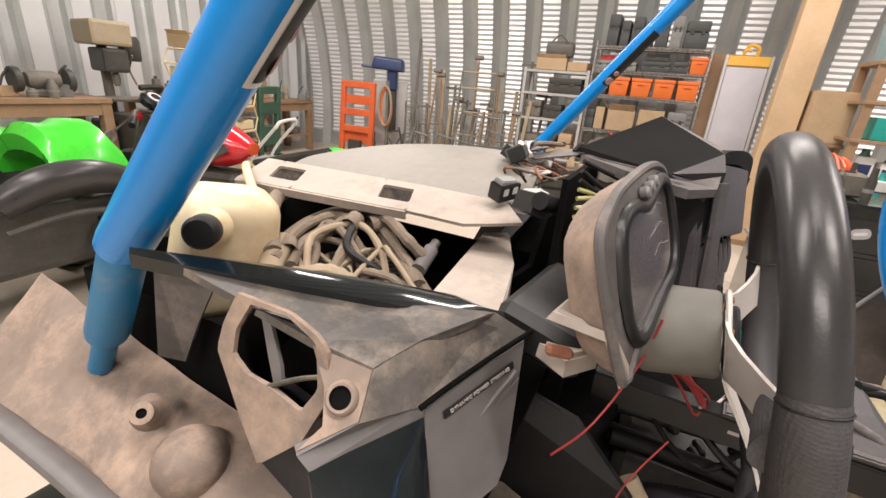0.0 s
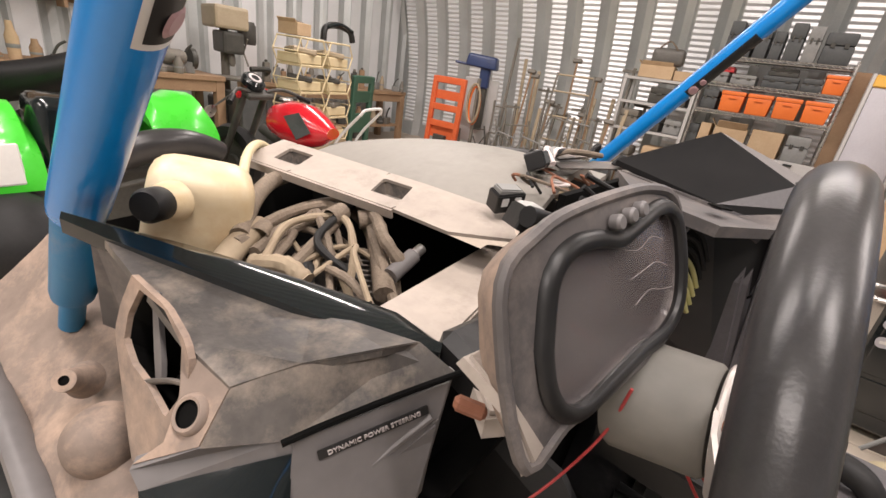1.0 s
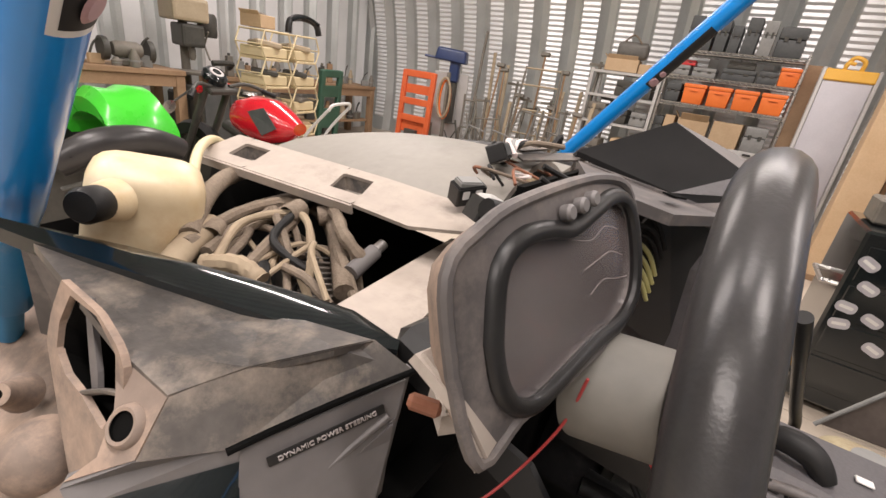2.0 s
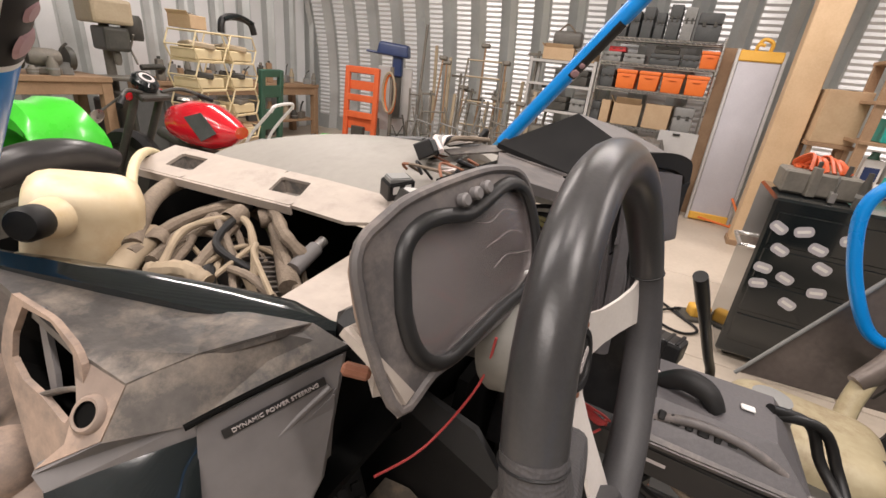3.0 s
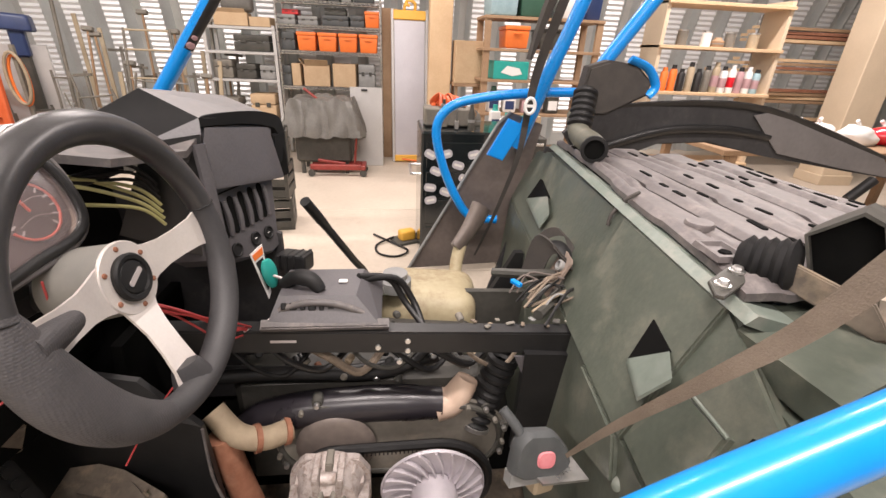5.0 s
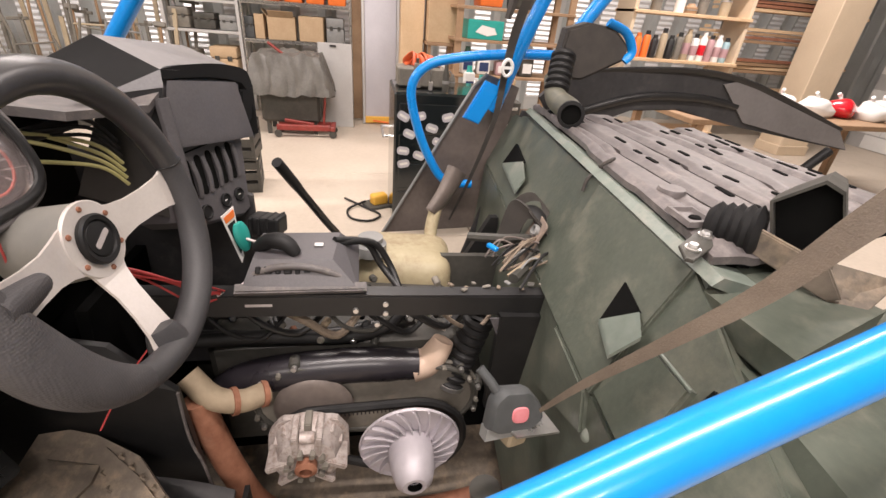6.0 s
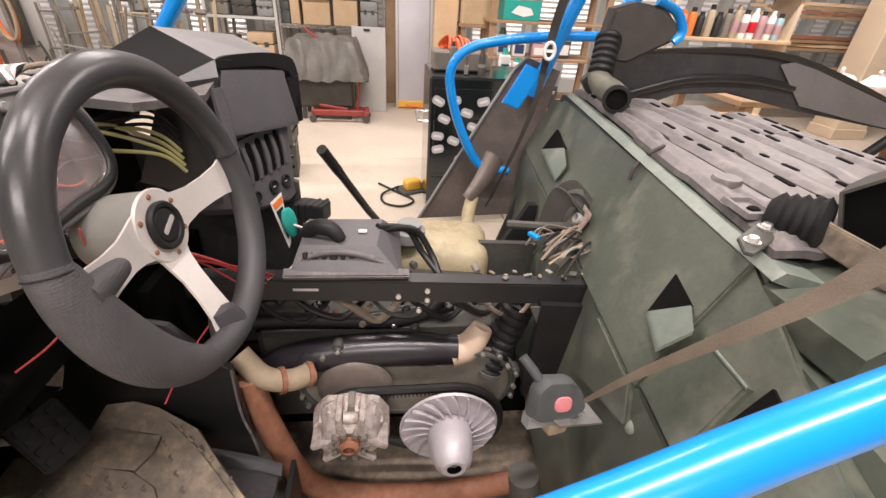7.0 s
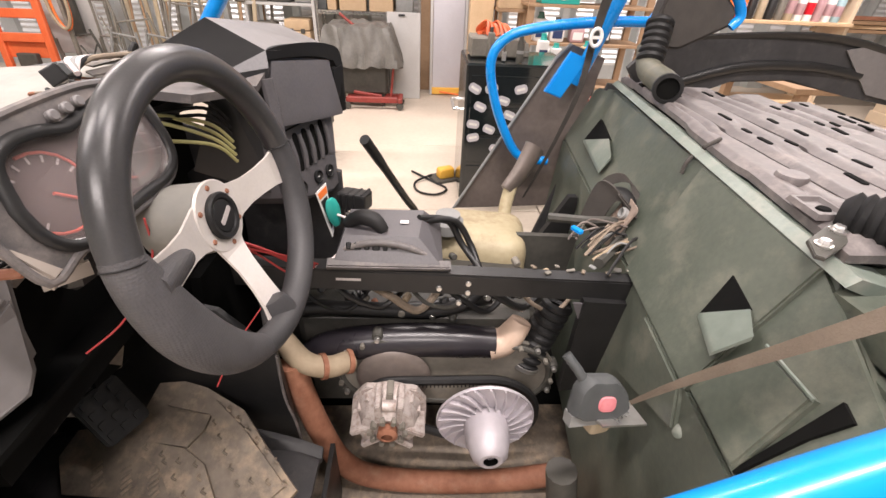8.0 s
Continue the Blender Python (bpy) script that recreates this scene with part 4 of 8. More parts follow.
part("bezel", tube([cl_m @ Vector((x, y, 0.002)) for x, y in [((x - 0.02) * 1.04 + 0.02, (y + 0.006) * 1.07 - 0.006) for x, y in cl_win]], 0.0068, 10, closed=True, smooth_path=False, flat=0.8), "black", clus, "thick black window seal", smooth=True)
part("bezel_edge", tube([cl_m @ Vector((x, y, -0.001)) for x, y in cl_ring], 0.0045, 8, closed=True, smooth_path=False), "dash_dust", clus, smooth=True)
part("pod_back", loft([[cl_m @ Vector((x * k, y * k, z)) for x, y in ring_of(cl_out, 32)] for z, k in ((-0.004, 0.99), (-0.02, 0.93), (-0.038, 0.82), (-0.045, 0.6))], caps=False), "very_dusty", clus, "dusty ribbed back of the pod", smooth=True)
part("dial_plate", slab(cl_win, 0.003, cl_m @ pose(0, 0, -0.012)), "gauge", clus, "dark dial plate")


lens = part("lens", slab(cl_win, 0.0015, cl_m @ pose(0, 0, -0.002)), "haze", clus, "scuffed hazy plastic window")
lens.visible_shadow = False


# Thin pale lines on the window: painted glints along its scratches.
for k in range(3):
    y = 0.03 - 0.021 * k
    part("scratch", tube([cl_m @ Vector((0.035 + 0.008 * k + 0.022 * q, y - 0.004 * math.sin(2.2 * q + k), -0.0014)) for q in range(4)], 0.0002, 5), "gauge_pale", lens)


def dial(cx, cy, r, needle):
    m = cl_m @ pose(cx, cy, -0.0115)
    d = part("dial", lathe([(0, 0), (r, 0), (r, 0.0012), (r * 0.97, 0.002), (r * 0.97, 0.0006)], m, 40), "gauge", clus, "round gauge face", smooth=True)
    arc = [m @ Vector((r * 0.9 * math.cos(a), r * 0.9 * math.sin(a), 0.002)) for a in [radians(-150 + 18 * k) for k in range(15)]]
    part("dial_ring", tube(arc, 0.0017, 6, smooth_path=False), "gauge_red", d)
    for k in range(13):
        a = radians(225 - 22.5 * k)
        part("tick", box((0.007, 0.0022, 0.0006), tuple(m @ Vector((r * 0.76 * math.cos(a), r * 0.76 * math.sin(a), 0.002))), tuple(math.degrees(q) for q in (m.to_3x3() @ pose(0, 0, 0, 0, 0, math.degrees(a)).to_3x3()).to_euler())), "gauge_pale", d)
    a = radians(needle)
    part("needle", tube([m @ Vector((0, 0, 0.003)), m @ Vector((r * 0.72 * math.cos(a), r * 0.72 * math.sin(a), 0.003))], 0.0018, 6, smooth_path=False), "gauge_red", d)


dial(-0.027, -0.012, 0.046, 322)
dial(0.077, -0.002, 0.038, 105)
for k, bx in enumerate((0.012, 0.03, 0.046)):
    part("push_button", lathe([(0.0055, 0), (0.006, 0.006), (0.0045, 0.008), (0, 0.008)], cl_m @ pose(bx, 0.053 + 0.003 * k, 0.002), 16), "grey", clus, "small round grey push button", smooth=True)
part("pod_foot", plate([(0.372, 0.24, 1.1), (0.384, 0.222, 1.055), (0.44, 0.225, 1.06), (0.5, 0.235, 1.075), (0.5, 0.27, 1.09), (0.4, 0.29, 1.09)], 0.012, bevel=0.003), "cowl", clus, "dusty lower lip")
part("pod_latch", box((0.013, 0.024, 0.01), (0.402, 0.28, 1.05), (10, 20, 30), 0.003), "rust", car, "dirty orange-brown latch")

# switches lying on the hood
random.seed(9)
for sx, sy, sz, rx, ry, rz, top, sc in ((0.678, 0.43, 1.13, 14, -6, -26, "grey_case", 0.85), (0.63, 0.374, 1.13, 24, 6, 50, "white", 0.9), (0.8, 0.445, 1.16, 62, 10, 20, "case", 0.9), (0.84, 0.47, 1.156, 20, -20, 70, "grey_case", 0.7)):
    m = pose(sx, sy, sz, rx, ry, rz) @ Matrix.Scale(sc, 4)
    sw = part("rocker_switch", slab(rounded(0.05, 0.03, 0.003), 0.03, m, bevel=0.002), "black", car, "loose rocker switch hanging on its leads")
    part("rocker", slab(rounded(0.04, 0.022, 0.002), 0.008, m @ pose(0, 0, 0.006, 0, 8, 0), bevel=0.002), top, sw)
    for e in (-0.011, 0.011):
        part("terminal", slab(rounded(0.012, 0.014, 0.002), 0.01, m @ pose(e, -0.0152, -0.012, 90, 0, 0)), "white", sw)
for x, y, z, w, rz in ((0.88, 0.41, 1.152, 0.1, -38), (0.92, 0.45, 1.158, 0.09, -20), (0.93, 0.38, 1.156, 0.08, -50)):
    br = part("mount_plate", slab(ring_of([(-w / 2, -0.014), (w / 2, -0.018), (w / 2 + 0.012, 0.0), (w / 2, 0.018), (-w / 2, 0.014)], 20), 0.003, pose(x, y, z, 6, -5, rz)), "dusty", car, "dusty flat bracket lying with the switches")
    part("mount_lug", tube([pose(x, y, z, 6, -5, rz) @ Vector(q) for q in ((w / 2, 0, 0.0), (w / 2 + 0.015, 0, 0.012), (w / 2 + 0.012, 0, -0.012))], 0.005, 8), "rubber", br, smooth=True)
for k in range(5):
    a = Vector((0.8 + 0.008 * k, 0.43 + 0.006 * k, 1.155))
    part("sheathed_lead", tube([a, a + Vector((0.03, 0.03 - 0.012 * k, 0.014)), a + Vector((0.07 + 0.01 * k, 0.035 - 0.02 * k, 0.008))], 0.0045, 8), ("wire_white", "grey_case", "wire_white", "rubber", "hose")[k], car, smooth=True)
for k in range(8):
    a = Vector((0.7 + random.uniform(0, 0.15), 0.37 + random.uniform(0, 0.09), 1.115 + random.uniform(0, 0.02)))
    part("lead", tube([a, a + Vector((random.uniform(-0.02, 0.05), random.uniform(-0.04, 0.04), 0.012)), a + Vector((random.uniform(0.02, 0.09), random.uniform(-0.06, 0.03), random.uniform(-0.02, 0.01)))], 0.0022, 6), random.choice(("rust", "wire_white", "rubber", "rubber", "hose", "steel")), car)

# centre pod: angular visor, face with vents and sockets
pod_m = frame_of((0.9, 0.11, 1.0), (0.945, -0.31, 0.0), (0.06, 0.18, 0.98))
pod_face = [(-0.06, 0.185), (-0.098, 0.07), (-0.105, -0.06), (-0.085, -0.08), (0.055, -0.115), (0.085, -0.11), (0.125, 0.04), (0.16, 0.12), (0.19, 0.15), (0.12, 0.17)]
pod = part("centre_pod", slab(pod_face, 0.1, pod_m, bevel=0.006), "dash", car, "dark grey centre dash pod with vents")
part("seam", box((0.2, 0.003, 0.002), tuple(pod_m @ Vector((0.012, 0.052, 0.0))), tuple(math.degrees(q) for q in pod_m.to_euler())), "pit", pod)
for k in range(5):
    cx = -0.06 + 0.032 * k
    part("vent_slot", slab(rounded(0.015, 0.075, 0.007), 0.002, pod_m @ pose(cx, 0.004, 0.0015, 0, 0, -6)), "pit", pod, "dark vertical air vent")
    part("vent_rib", tube([pod_m @ Vector((cx + 0.016, 0.035, 0.001)), pod_m @ Vector((cx + 0.014, 0.0, 0.005)), pod_m @ Vector((cx + 0.011, -0.032, 0.001))], 0.0055, 8), "dash", pod, smooth=True)
for cx, cy in ((-0.052, -0.062), (0.01, -0.062), (0.055, -0.066)):
    so = part("socket", lathe([(0.014, 0), (0.0145, 0.004), (0.0125, 0.005), (0.011, 0.002), (0, 0.002)], pod_m @ pose(cx, cy, 0.001), 24), "rubber", pod, "round black socket with a cap", smooth=True)
    if cx > -0.05:
        part("socket_mark", box((0.007, 0.0015, 0.001), tuple(pod_m @ Vector((cx, cy, 0.0035))), tuple(math.degrees(q) for q in pod_m.to_euler())), "white", so)
VL, VA, VF, VR, VB = Vector((0.871, 0.363, 1.172)), Vector((0.885, 0.246, 1.235)), Vector((0.862, 0.146, 1.19)), Vector((1.112, 0.066, 1.155)), Vector((1.15, 0.2, 1.2))
# Top face is grey for dust and a painted highlight; the sides stay black.
vis = part("visor", loft([[VA, VF, VF + Vector((0, 0.01, -0.012)), VA + Vector((0, 0.01, -0.012))], [VB, VR, VR + Vector((0, 0.01, -0.012)), VB + Vector((0, 0.01, -0.012))]]), "grey", car, "angular visor over the pod, dusty top highlight painted grey")


def facet(a, b, c, d):
    """A thin quadrilateral sheet, gently twisted."""
    a, b, c, d = (Vector(q) for q in (a, b, c, d))
    return grid_sheet(lambda u, v: a.lerp(b, u).lerp(d.lerp(c, u), v), 10, 10, 0.008)


part("visor_side", facet(VL, (0.8, 0.215, 1.157), VF, VA), "visor", vis, "matt black angular side", smooth=True)
part("visor_back", plate([VA, VB, (1.15, 0.36, 1.15), VL], 0.01), "dash", vis)
part("visor_side", plate([(0.8, 0.215, 1.157), (0.82, 0.16, 1.12), (0.845, 0.14, 1.165), VF], 0.01), "dash", vis, "grey flank")
VISOR_EDGE = [Vector(q) for q in (VF, (0.9, 0.134, 1.192), (0.981, 0.106, 1.188), (1.05, 0.084, 1.178), (1.104, 0.066, 1.16), (1.12, 0.061, 1.12))]
lip_rows = []
for k, q in enumerate(curve_points(VISOR_EDGE, 4)):
    e = k / 20
    drop = 0.016 + 0.022 * e + 0.06 * max(0.0, e - 0.7) / 0.3
    lip_rows.append([q, q + Vector((0.0, 0.0, -drop)), q + Vector((-0.03 * e, 0.045, -drop - 0.012)), q + Vector((-0.01, 0.05, -0.004))])
part("visor_lip", loft(lip_rows), "visor", vis, "thick black curled lip under the visor edge", smooth=True)
part("visor_cheek", plate([(1.12, 0.058, 1.13), (1.075, 0.075, 1.125), (1.06, 0.08, 1.035), (1.098, 0.066, 1.06)], 0.012, bevel=0.003), "visor", vis, "black cheek hanging beside the pod")
scr = [Vector(q) for q in ((0.866, 0.144, 1.172), (1.05, 0.082, 1.145), (1.055, 0.062, 1.036), (0.806, 0.147, 1.076))]
part("pod_screen", grid_sheet(lambda u, v: scr[0].lerp(scr[1], u).lerp(scr[3].lerp(scr[2], u), v) + Vector((-0.31, -0.945, 0.16)) * (0.004 + 0.014 * math.sin(math.pi * u) ** 0.7 * (0.5 + 0.5 * v)), 14, 8, 0.005), "dash", pod, "smooth bowed blank panel above the vents", smooth=True)
part("fuse_box", box((0.05, 0.07, 0.04), (0.955, 0.03, 0.862), (0, 6, -16), 0.006, segs=2), "black", car, "black ribbed connector box under the pod")
for k in range(4):
    part("box_rib", box((0.052, 0.006, 0.042), (0.952, 0.056 - 0.017 * k, 0.862), (0, 6, -16), 0.001), "rubber", car)
part("dash_top", plate([(0.86, 0.355, 1.16), (0.63, 0.27, 1.178), (0.67, 0.195, 1.16), (0.8, 0.15, 1.145), (0.852, 0.143, 1.165), (0.8, 0.22, 1.156)], 0.012), "dash_dust", car, "dusty grey dash top beside the pod")
part("dash_slot", box((0.03, 0.014, 0.002), (0.735, 0.205, 1.166), (4, 8, -20)), "pit", car)
part("dash_strut", tube([(0.83, 0.142, 1.15), (0.818, 0.13, 1.03), (0.8, 0.12, 0.9)], 0.012, 8, flat=0.7), "dash", car, "grey dash strut", smooth=True)
part("pod_side", plate([(0.8, 0.215, 1.157), (0.78, 0.28, 1.0), (0.81, 0.15, 0.94), (0.84, 0.14, 1.165)], 0.012), "black", car, "black pod flank")
for k in range(7):
    z = 1.09 + 0.012 * k
    part("cable", tube([(0.63, 0.32, z + 0.02), (0.68, 0.27, z + 0.02 * math.sin(k)), (0.75, 0.22, z - 0.03), (0.78, 0.2, z - 0.07)], 0.003, 8), "wire_yellow" if k < 4 else "rubber", car, smooth=True)
part("dash_frame", tube([(0.6, 0.36, 1.13), (0.72, 0.33, 1.1), (0.86, 0.3, 1.1)], 0.012, 10), "black", car, smooth=True)
# Two added near-black sheets stand for the shade behind the dash.
part("dash_back", plate([(0.62, 0.332, 1.158), (0.62, 0.332, 0.97), (0.87, 0.325, 0.97), (0.87, 0.325, 1.158)], 0.008), "pit", car, "near-black filler sheet behind the dash cables")
part("dash_void", plate([(0.55, 0.42, 0.98), (0.55, 0.42, 0.7), (0.86, 0.34, 0.7), (0.9, 0.36, 1.07), (0.78, 0.38, 1.06), (0.74, 0.385, 0.985)], 0.01), "pit", car, "near-black sheet painted as the shade behind the dash")

# key with a teal float, warning tag, loose wires
tag = part("warning_tag", slab([(-0.02, 0.05), (0.022, 0.055), (0.012, -0.05), (0.0, -0.06)], 0.0015, frame_of((0.84, 0.07, 0.89), (0.945, -0.31, 0), (0.1, 0.1, 1))), "white", car, "white triangular warning tag with print bars")
part("print_bar", slab([(-0.016, 0.046), (0.018, 0.05), (0.016, 0.036), (-0.013, 0.033)], 0.001, frame_of((0.8395, 0.0685, 0.89), (0.945, -0.31, 0), (0.1, 0.1, 1))), "orange", tag)
part("print_bar", slab([(-0.011, 0.028), (0.013, 0.03), (0.009, -0.035), (0.003, -0.04)], 0.001, frame_of((0.8395, 0.0685, 0.89), (0.945, -0.31, 0), (0.1, 0.1, 1))), "ink", tag)
part("key_float", tube([(0.838, 0.06, 0.92), (0.842, 0.056, 0.89), (0.846, 0.052, 0.855)], lambda s: 0.004 + 0.0125 * math.sin(math.pi * min(1, 0.1 + 0.85 * s)), 12, flat=0.5), "teal", car, "teal foam key float", smooth=True)
part("wire", tube([(0.6, 0.24, 0.99), (0.63, 0.17, 0.94), (0.7, 0.1, 0.87), (0.76, 0.08, 0.815)], 0.0019, 8), "wire_red", car, "loose red wire")
part("wire", tube([(0.61, 0.24, 0.98), (0.65, 0.16, 0.92), (0.69, 0.11, 0.84), (0.74, 0.09, 0.81)], 0.0019, 8), "wire_red", car, "loose red wire")
for k in range(4):
    part("wire", tube([(0.6 + 0.008 * k, 0.25, 0.985 - 0.01 * k), (0.635 + 0.01 * k, 0.165 - 0.006 * k, 0.945 - 0.012 * k), (0.69 + 0.006 * k, 0.11 - 0.004 * k, 0.875 - 0.01 * k), (0.745 + 0.004 * k, 0.085, 0.818)], 0.0026, 8), "wire_red", car, "loose red wire")
part("wire", tube([(0.75, 0.09, 0.812), (0.79, 0.06, 0.805), (0.84, 0.03, 0.825), (0.85, 0.02, 0.86), (0.84, 0.05, 0.885)], 0.0025, 8), "wire_white", car, "pink-white wire")
part("wire", tube([(0.62, 0.14, 0.83), (0.57, 0.18, 0.78), (0.52, 0.2, 0.74)], 0.0013, 8), "wire_red", car, "thin red wire")
part("wire", tube([(0.5, 0.2, 1.06), (0.5, 0.21, 1.0), (0.46, 0.24, 0.94), (0.42, 0.27, 0.92)], 0.0013, 8), "wire_red", car, "thin red wire")

# tunnel rail, bolts, shifter console
rail = part("frame_rail", loft([[(0.755, 0.25, 0.81), (0.775, 0.25, 0.81), (0.775, 0.25, 0.765), (0.755, 0.25, 0.765)], [(0.725, -0.62, 0.795), (0.745, -0.62, 0.795), (0.745, -0.62, 0.75), (0.725, -0.62, 0.75)]]), "black", car, "black square frame rail")
part("rail_top", plate([(0.757, 0.25, 0.814), (0.727, -0.62, 0.799), (0.755, -0.62, 0.8), (0.79, 0.25, 0.815)], 0.006), "black", rail)
for y, z in ((-0.163, 0.772), (-0.222, 0.785), (-0.222, 0.762), (-0.205, 0.735)):
    part("bolt", lathe([(0, 0.007), (0.005, 0.007), (0.006, 0.005), (0.006, 0)], frame_z((0.742, y, z), (-1, 0, 0.1)), 12), "steel", rail, smooth=True)
part("rail_slot", box((0.002, 0.05, 0.006), (0.748, 0.02, 0.787), (0, 0, -2), 0.0), "gauge_pale", rail)
con = part("shift_console", loft([[(0.745, 0.05, z), (0.745, -0.17, z), (0.93, -0.17, z), (0.95, 0.05, z)] if k == 0 else [(0.79, 0.03, z), (0.785, -0.12, z), (0.9, -0.13, z), (0.9, 0.03, z)] for k, z in ((0, 0.818), (1, 0.866))]), "dash", car, "dark shifter console with a gated slot")
part("gate_arc", tube([(0.775, 0.03, 0.84), (0.772, -0.02, 0.858), (0.77, -0.08, 0.856), (0.768, -0.14, 0.834)], 0.007, 10), "dash_dust", con, smooth=True)
part("gate_plate", plate([(0.762, 0.03, 0.836), (0.76, -0.145, 0.832), (0.775, -0.125, 0.85), (0.777, 0.02, 0.854)], 0.004), "pit", con)
for k in range(9):
    part("gate_tooth", box((0.008, 0.01 + 0.005 * (k % 2), 0.014), (0.772, 0.018 - 0.018 * k, 0.852 - 0.0003 * k * k), (0, 30, 0), 0.002), "rubber", con)
part("console_foot", plate([(0.742, 0.06, 0.822), (0.742, -0.185, 0.82), (0.76, -0.185, 0.828), (0.76, 0.06, 0.832)], 0.012, bevel=0.003), "dash_dust", con)
part("shift_lever", tube([(0.83, 0.03, 0.868), (0.825, 0.0, 0.887), (0.815, -0.03, 0.886), (0.805, -0.05, 0.866)], lambda s: 0.011 + 0.006 * math.sin(math.pi * s), 14), "rubber", car, "short bent black shift lever", smooth=True)
part("indicator", box((0.012, 0.018, 0.003), (0.84, -0.09, 0.869), bevel=0.001), "white", con)
part("grab_lever", tube([(1.0, 0.005, 0.99), (1.03, -0.01, 0.95), (1.17, -0.08, 0.76), (1.23, -0.11, 0.68), (1.28, -0.13, 0.56), (1.28, -0.14, 0.4)], lambda s: 0.0125 if s < 0.25 else 0.0105, 14), "black", car, "long black lever with a rubber grip", smooth=True)
part("shift_bracket", box((0.1, 0.07, 0.03), (1.13, -0.14, 0.69), (0, 10, 20), 0.005), "steel", car, "bare steel bracket")
for k in range(2):
    part("coolant_pipe", tube([(0.86, -0.12, 0.86 + 0.008 * k), (0.9, -0.2 + 0.015 * k, 0.84), (0.9, -0.24 + 0.02 * k, 0.78), (0.86, -0.26, 0.74)], 0.008, 10), "black", car, smooth=True)

# fuel tank on the far side
part("fuel_tank", box((0.26, 0.3, 0.2), (1.2, -0.3, 0.57), (0, 4, -8), 0.075, segs=6), "fuel", car, "stained cream plastic fuel tank", smooth=True)
part("tank_neck", lathe([(0.045, 0), (0.045, 0.03), (0.035, 0.035), (0.035, 0.05), (0, 0.05)], pose(1.12, -0.2, 0.69, 0, 0, 0), 24), "grey_case", car, "grey tank filler ring", smooth=True)
part("silencer", tube([(1.37, -0.41, 0.7), (1.4, -0.46, 0.76), (1.43, -0.5, 0.83)], lambda s: 0.034 + 0.02 * s, 18, flat=0.6), "brown", car, "brown flared exhaust collar", smooth=True)
part("tail_pipe", tube([(1.3, -0.4, 0.58), (1.35, -0.41, 0.65), (1.385, -0.43, 0.72)], 0.022, 14), "fuel", car, "pale exhaust stub", smooth=True)
part("heat_shield", plate([(1.653, -0.263, 0.48), (1.653, -0.65, 0.502), (1.653, -0.76, 1.077), (1.653, -0.628, 1.121), (1.653, -0.584, 1.077)], 0.012, bevel=0.004), "brown", car, "dusty brown side panel")
# Added plate that hides the bright floor between shield and bulkhead.
part("inner_arch", plate([(1.53, -0.56, 0.4), (1.53, -0.98, 0.4), (1.53, -0.98, 1.0), (1.53, -0.74, 1.02)], 0.012, bevel=0.003), "dusk", car, "dusty black filler plate between side panel and bulkhead")
part("seat_base", plate([(1.25, -0.5, 0.44), (1.25, -0.45, 0.5), (1.25, -0.575, 0.75), (1.25, -0.6, 0.75), (1.25, -0.62, 0.44)], 0.03, bevel=0.006), "black", car, "black moulded seat base edge")
part("shield_trim", tube([(1.644, -0.255, 0.48), (1.644, -0.584, 1.077), (1.644, -0.628, 1.121)], 0.006, 8, smooth_path=False), "grey_case", car)

# green seat-back bulkhead
WALL_X = Vector((1, -0.11, 0)).normalized()


def wall_at(x, z, out=0.0):
    """A point on the sloped bulkhead; out lifts it towards the cabin."""
    y = -0.62 - 0.11 * (x - 0.5) - 0.45 * (max(z, 0.8) - 1.0) + 0.08 * (0.8 - min(z, 0.8))
    return Vector((x, y + out * 0.9, z + out * 0.4))


def wall_outline(pts, out=0.0):
    return [wall_at(x, z, out) for x, z in pts][::-1]


bulk = part("bulkhead", plate(wall_outline([(0.16, 0.8), (1.62, 0.8), (1.62, 0.99), (1.45, 1.02), (0.9, 1.02), (0.55, 1.03), (0.46, 1.03), (0.33, 0.97), (0.16, 0.93)]), 0.05, bevel=0.008), "green", car, "dark green moulded seat-back bulkhead")
part("bulkhead_foot", plate(wall_outline([(0.16, 0.3), (1.62, 0.3), (1.62, 0.802), (0.16, 0.802)]), 0.05, bevel=0.004), "green", bulk, "lower bulkhead sheet")
face_near = [(0.8, 1.022), (0.46, 1.026), (0.46, 0.802), (0.77, 0.802)]
part("upper_panel", plate(wall_outline(face_near, 0.008), 0.012, bevel=0.003), "green", bulk, "broad raised moulded face")


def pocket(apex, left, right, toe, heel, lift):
    """A three-cornered moulded recess: upper face painted near-black as shade, paler ledge sloping out below it."""
    # Flat plate on the panel; the recess's shade is only in its colour.
    part("pocket_roof", plate(wall_outline([apex, right, left], 0.011), 0.008), "pit", bulk, "flat recess roof, shade painted near-black")
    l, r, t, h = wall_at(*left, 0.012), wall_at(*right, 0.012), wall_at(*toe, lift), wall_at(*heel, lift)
    part("pocket_floor", facet(l, r, t, h), "green_light", bulk, "paler sloping recess floor", smooth=True)


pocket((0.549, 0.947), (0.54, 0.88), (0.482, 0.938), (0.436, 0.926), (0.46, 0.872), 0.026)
part("seam_weld", tube([wall_at(0.427, 0.926, 0.009), wall_at(0.339, 0.930, 0.009)], 0.0025, 6, smooth_path=False), "green_light", bulk, "pale worn seam", smooth=True)
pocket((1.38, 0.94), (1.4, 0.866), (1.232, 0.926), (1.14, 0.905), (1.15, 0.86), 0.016)
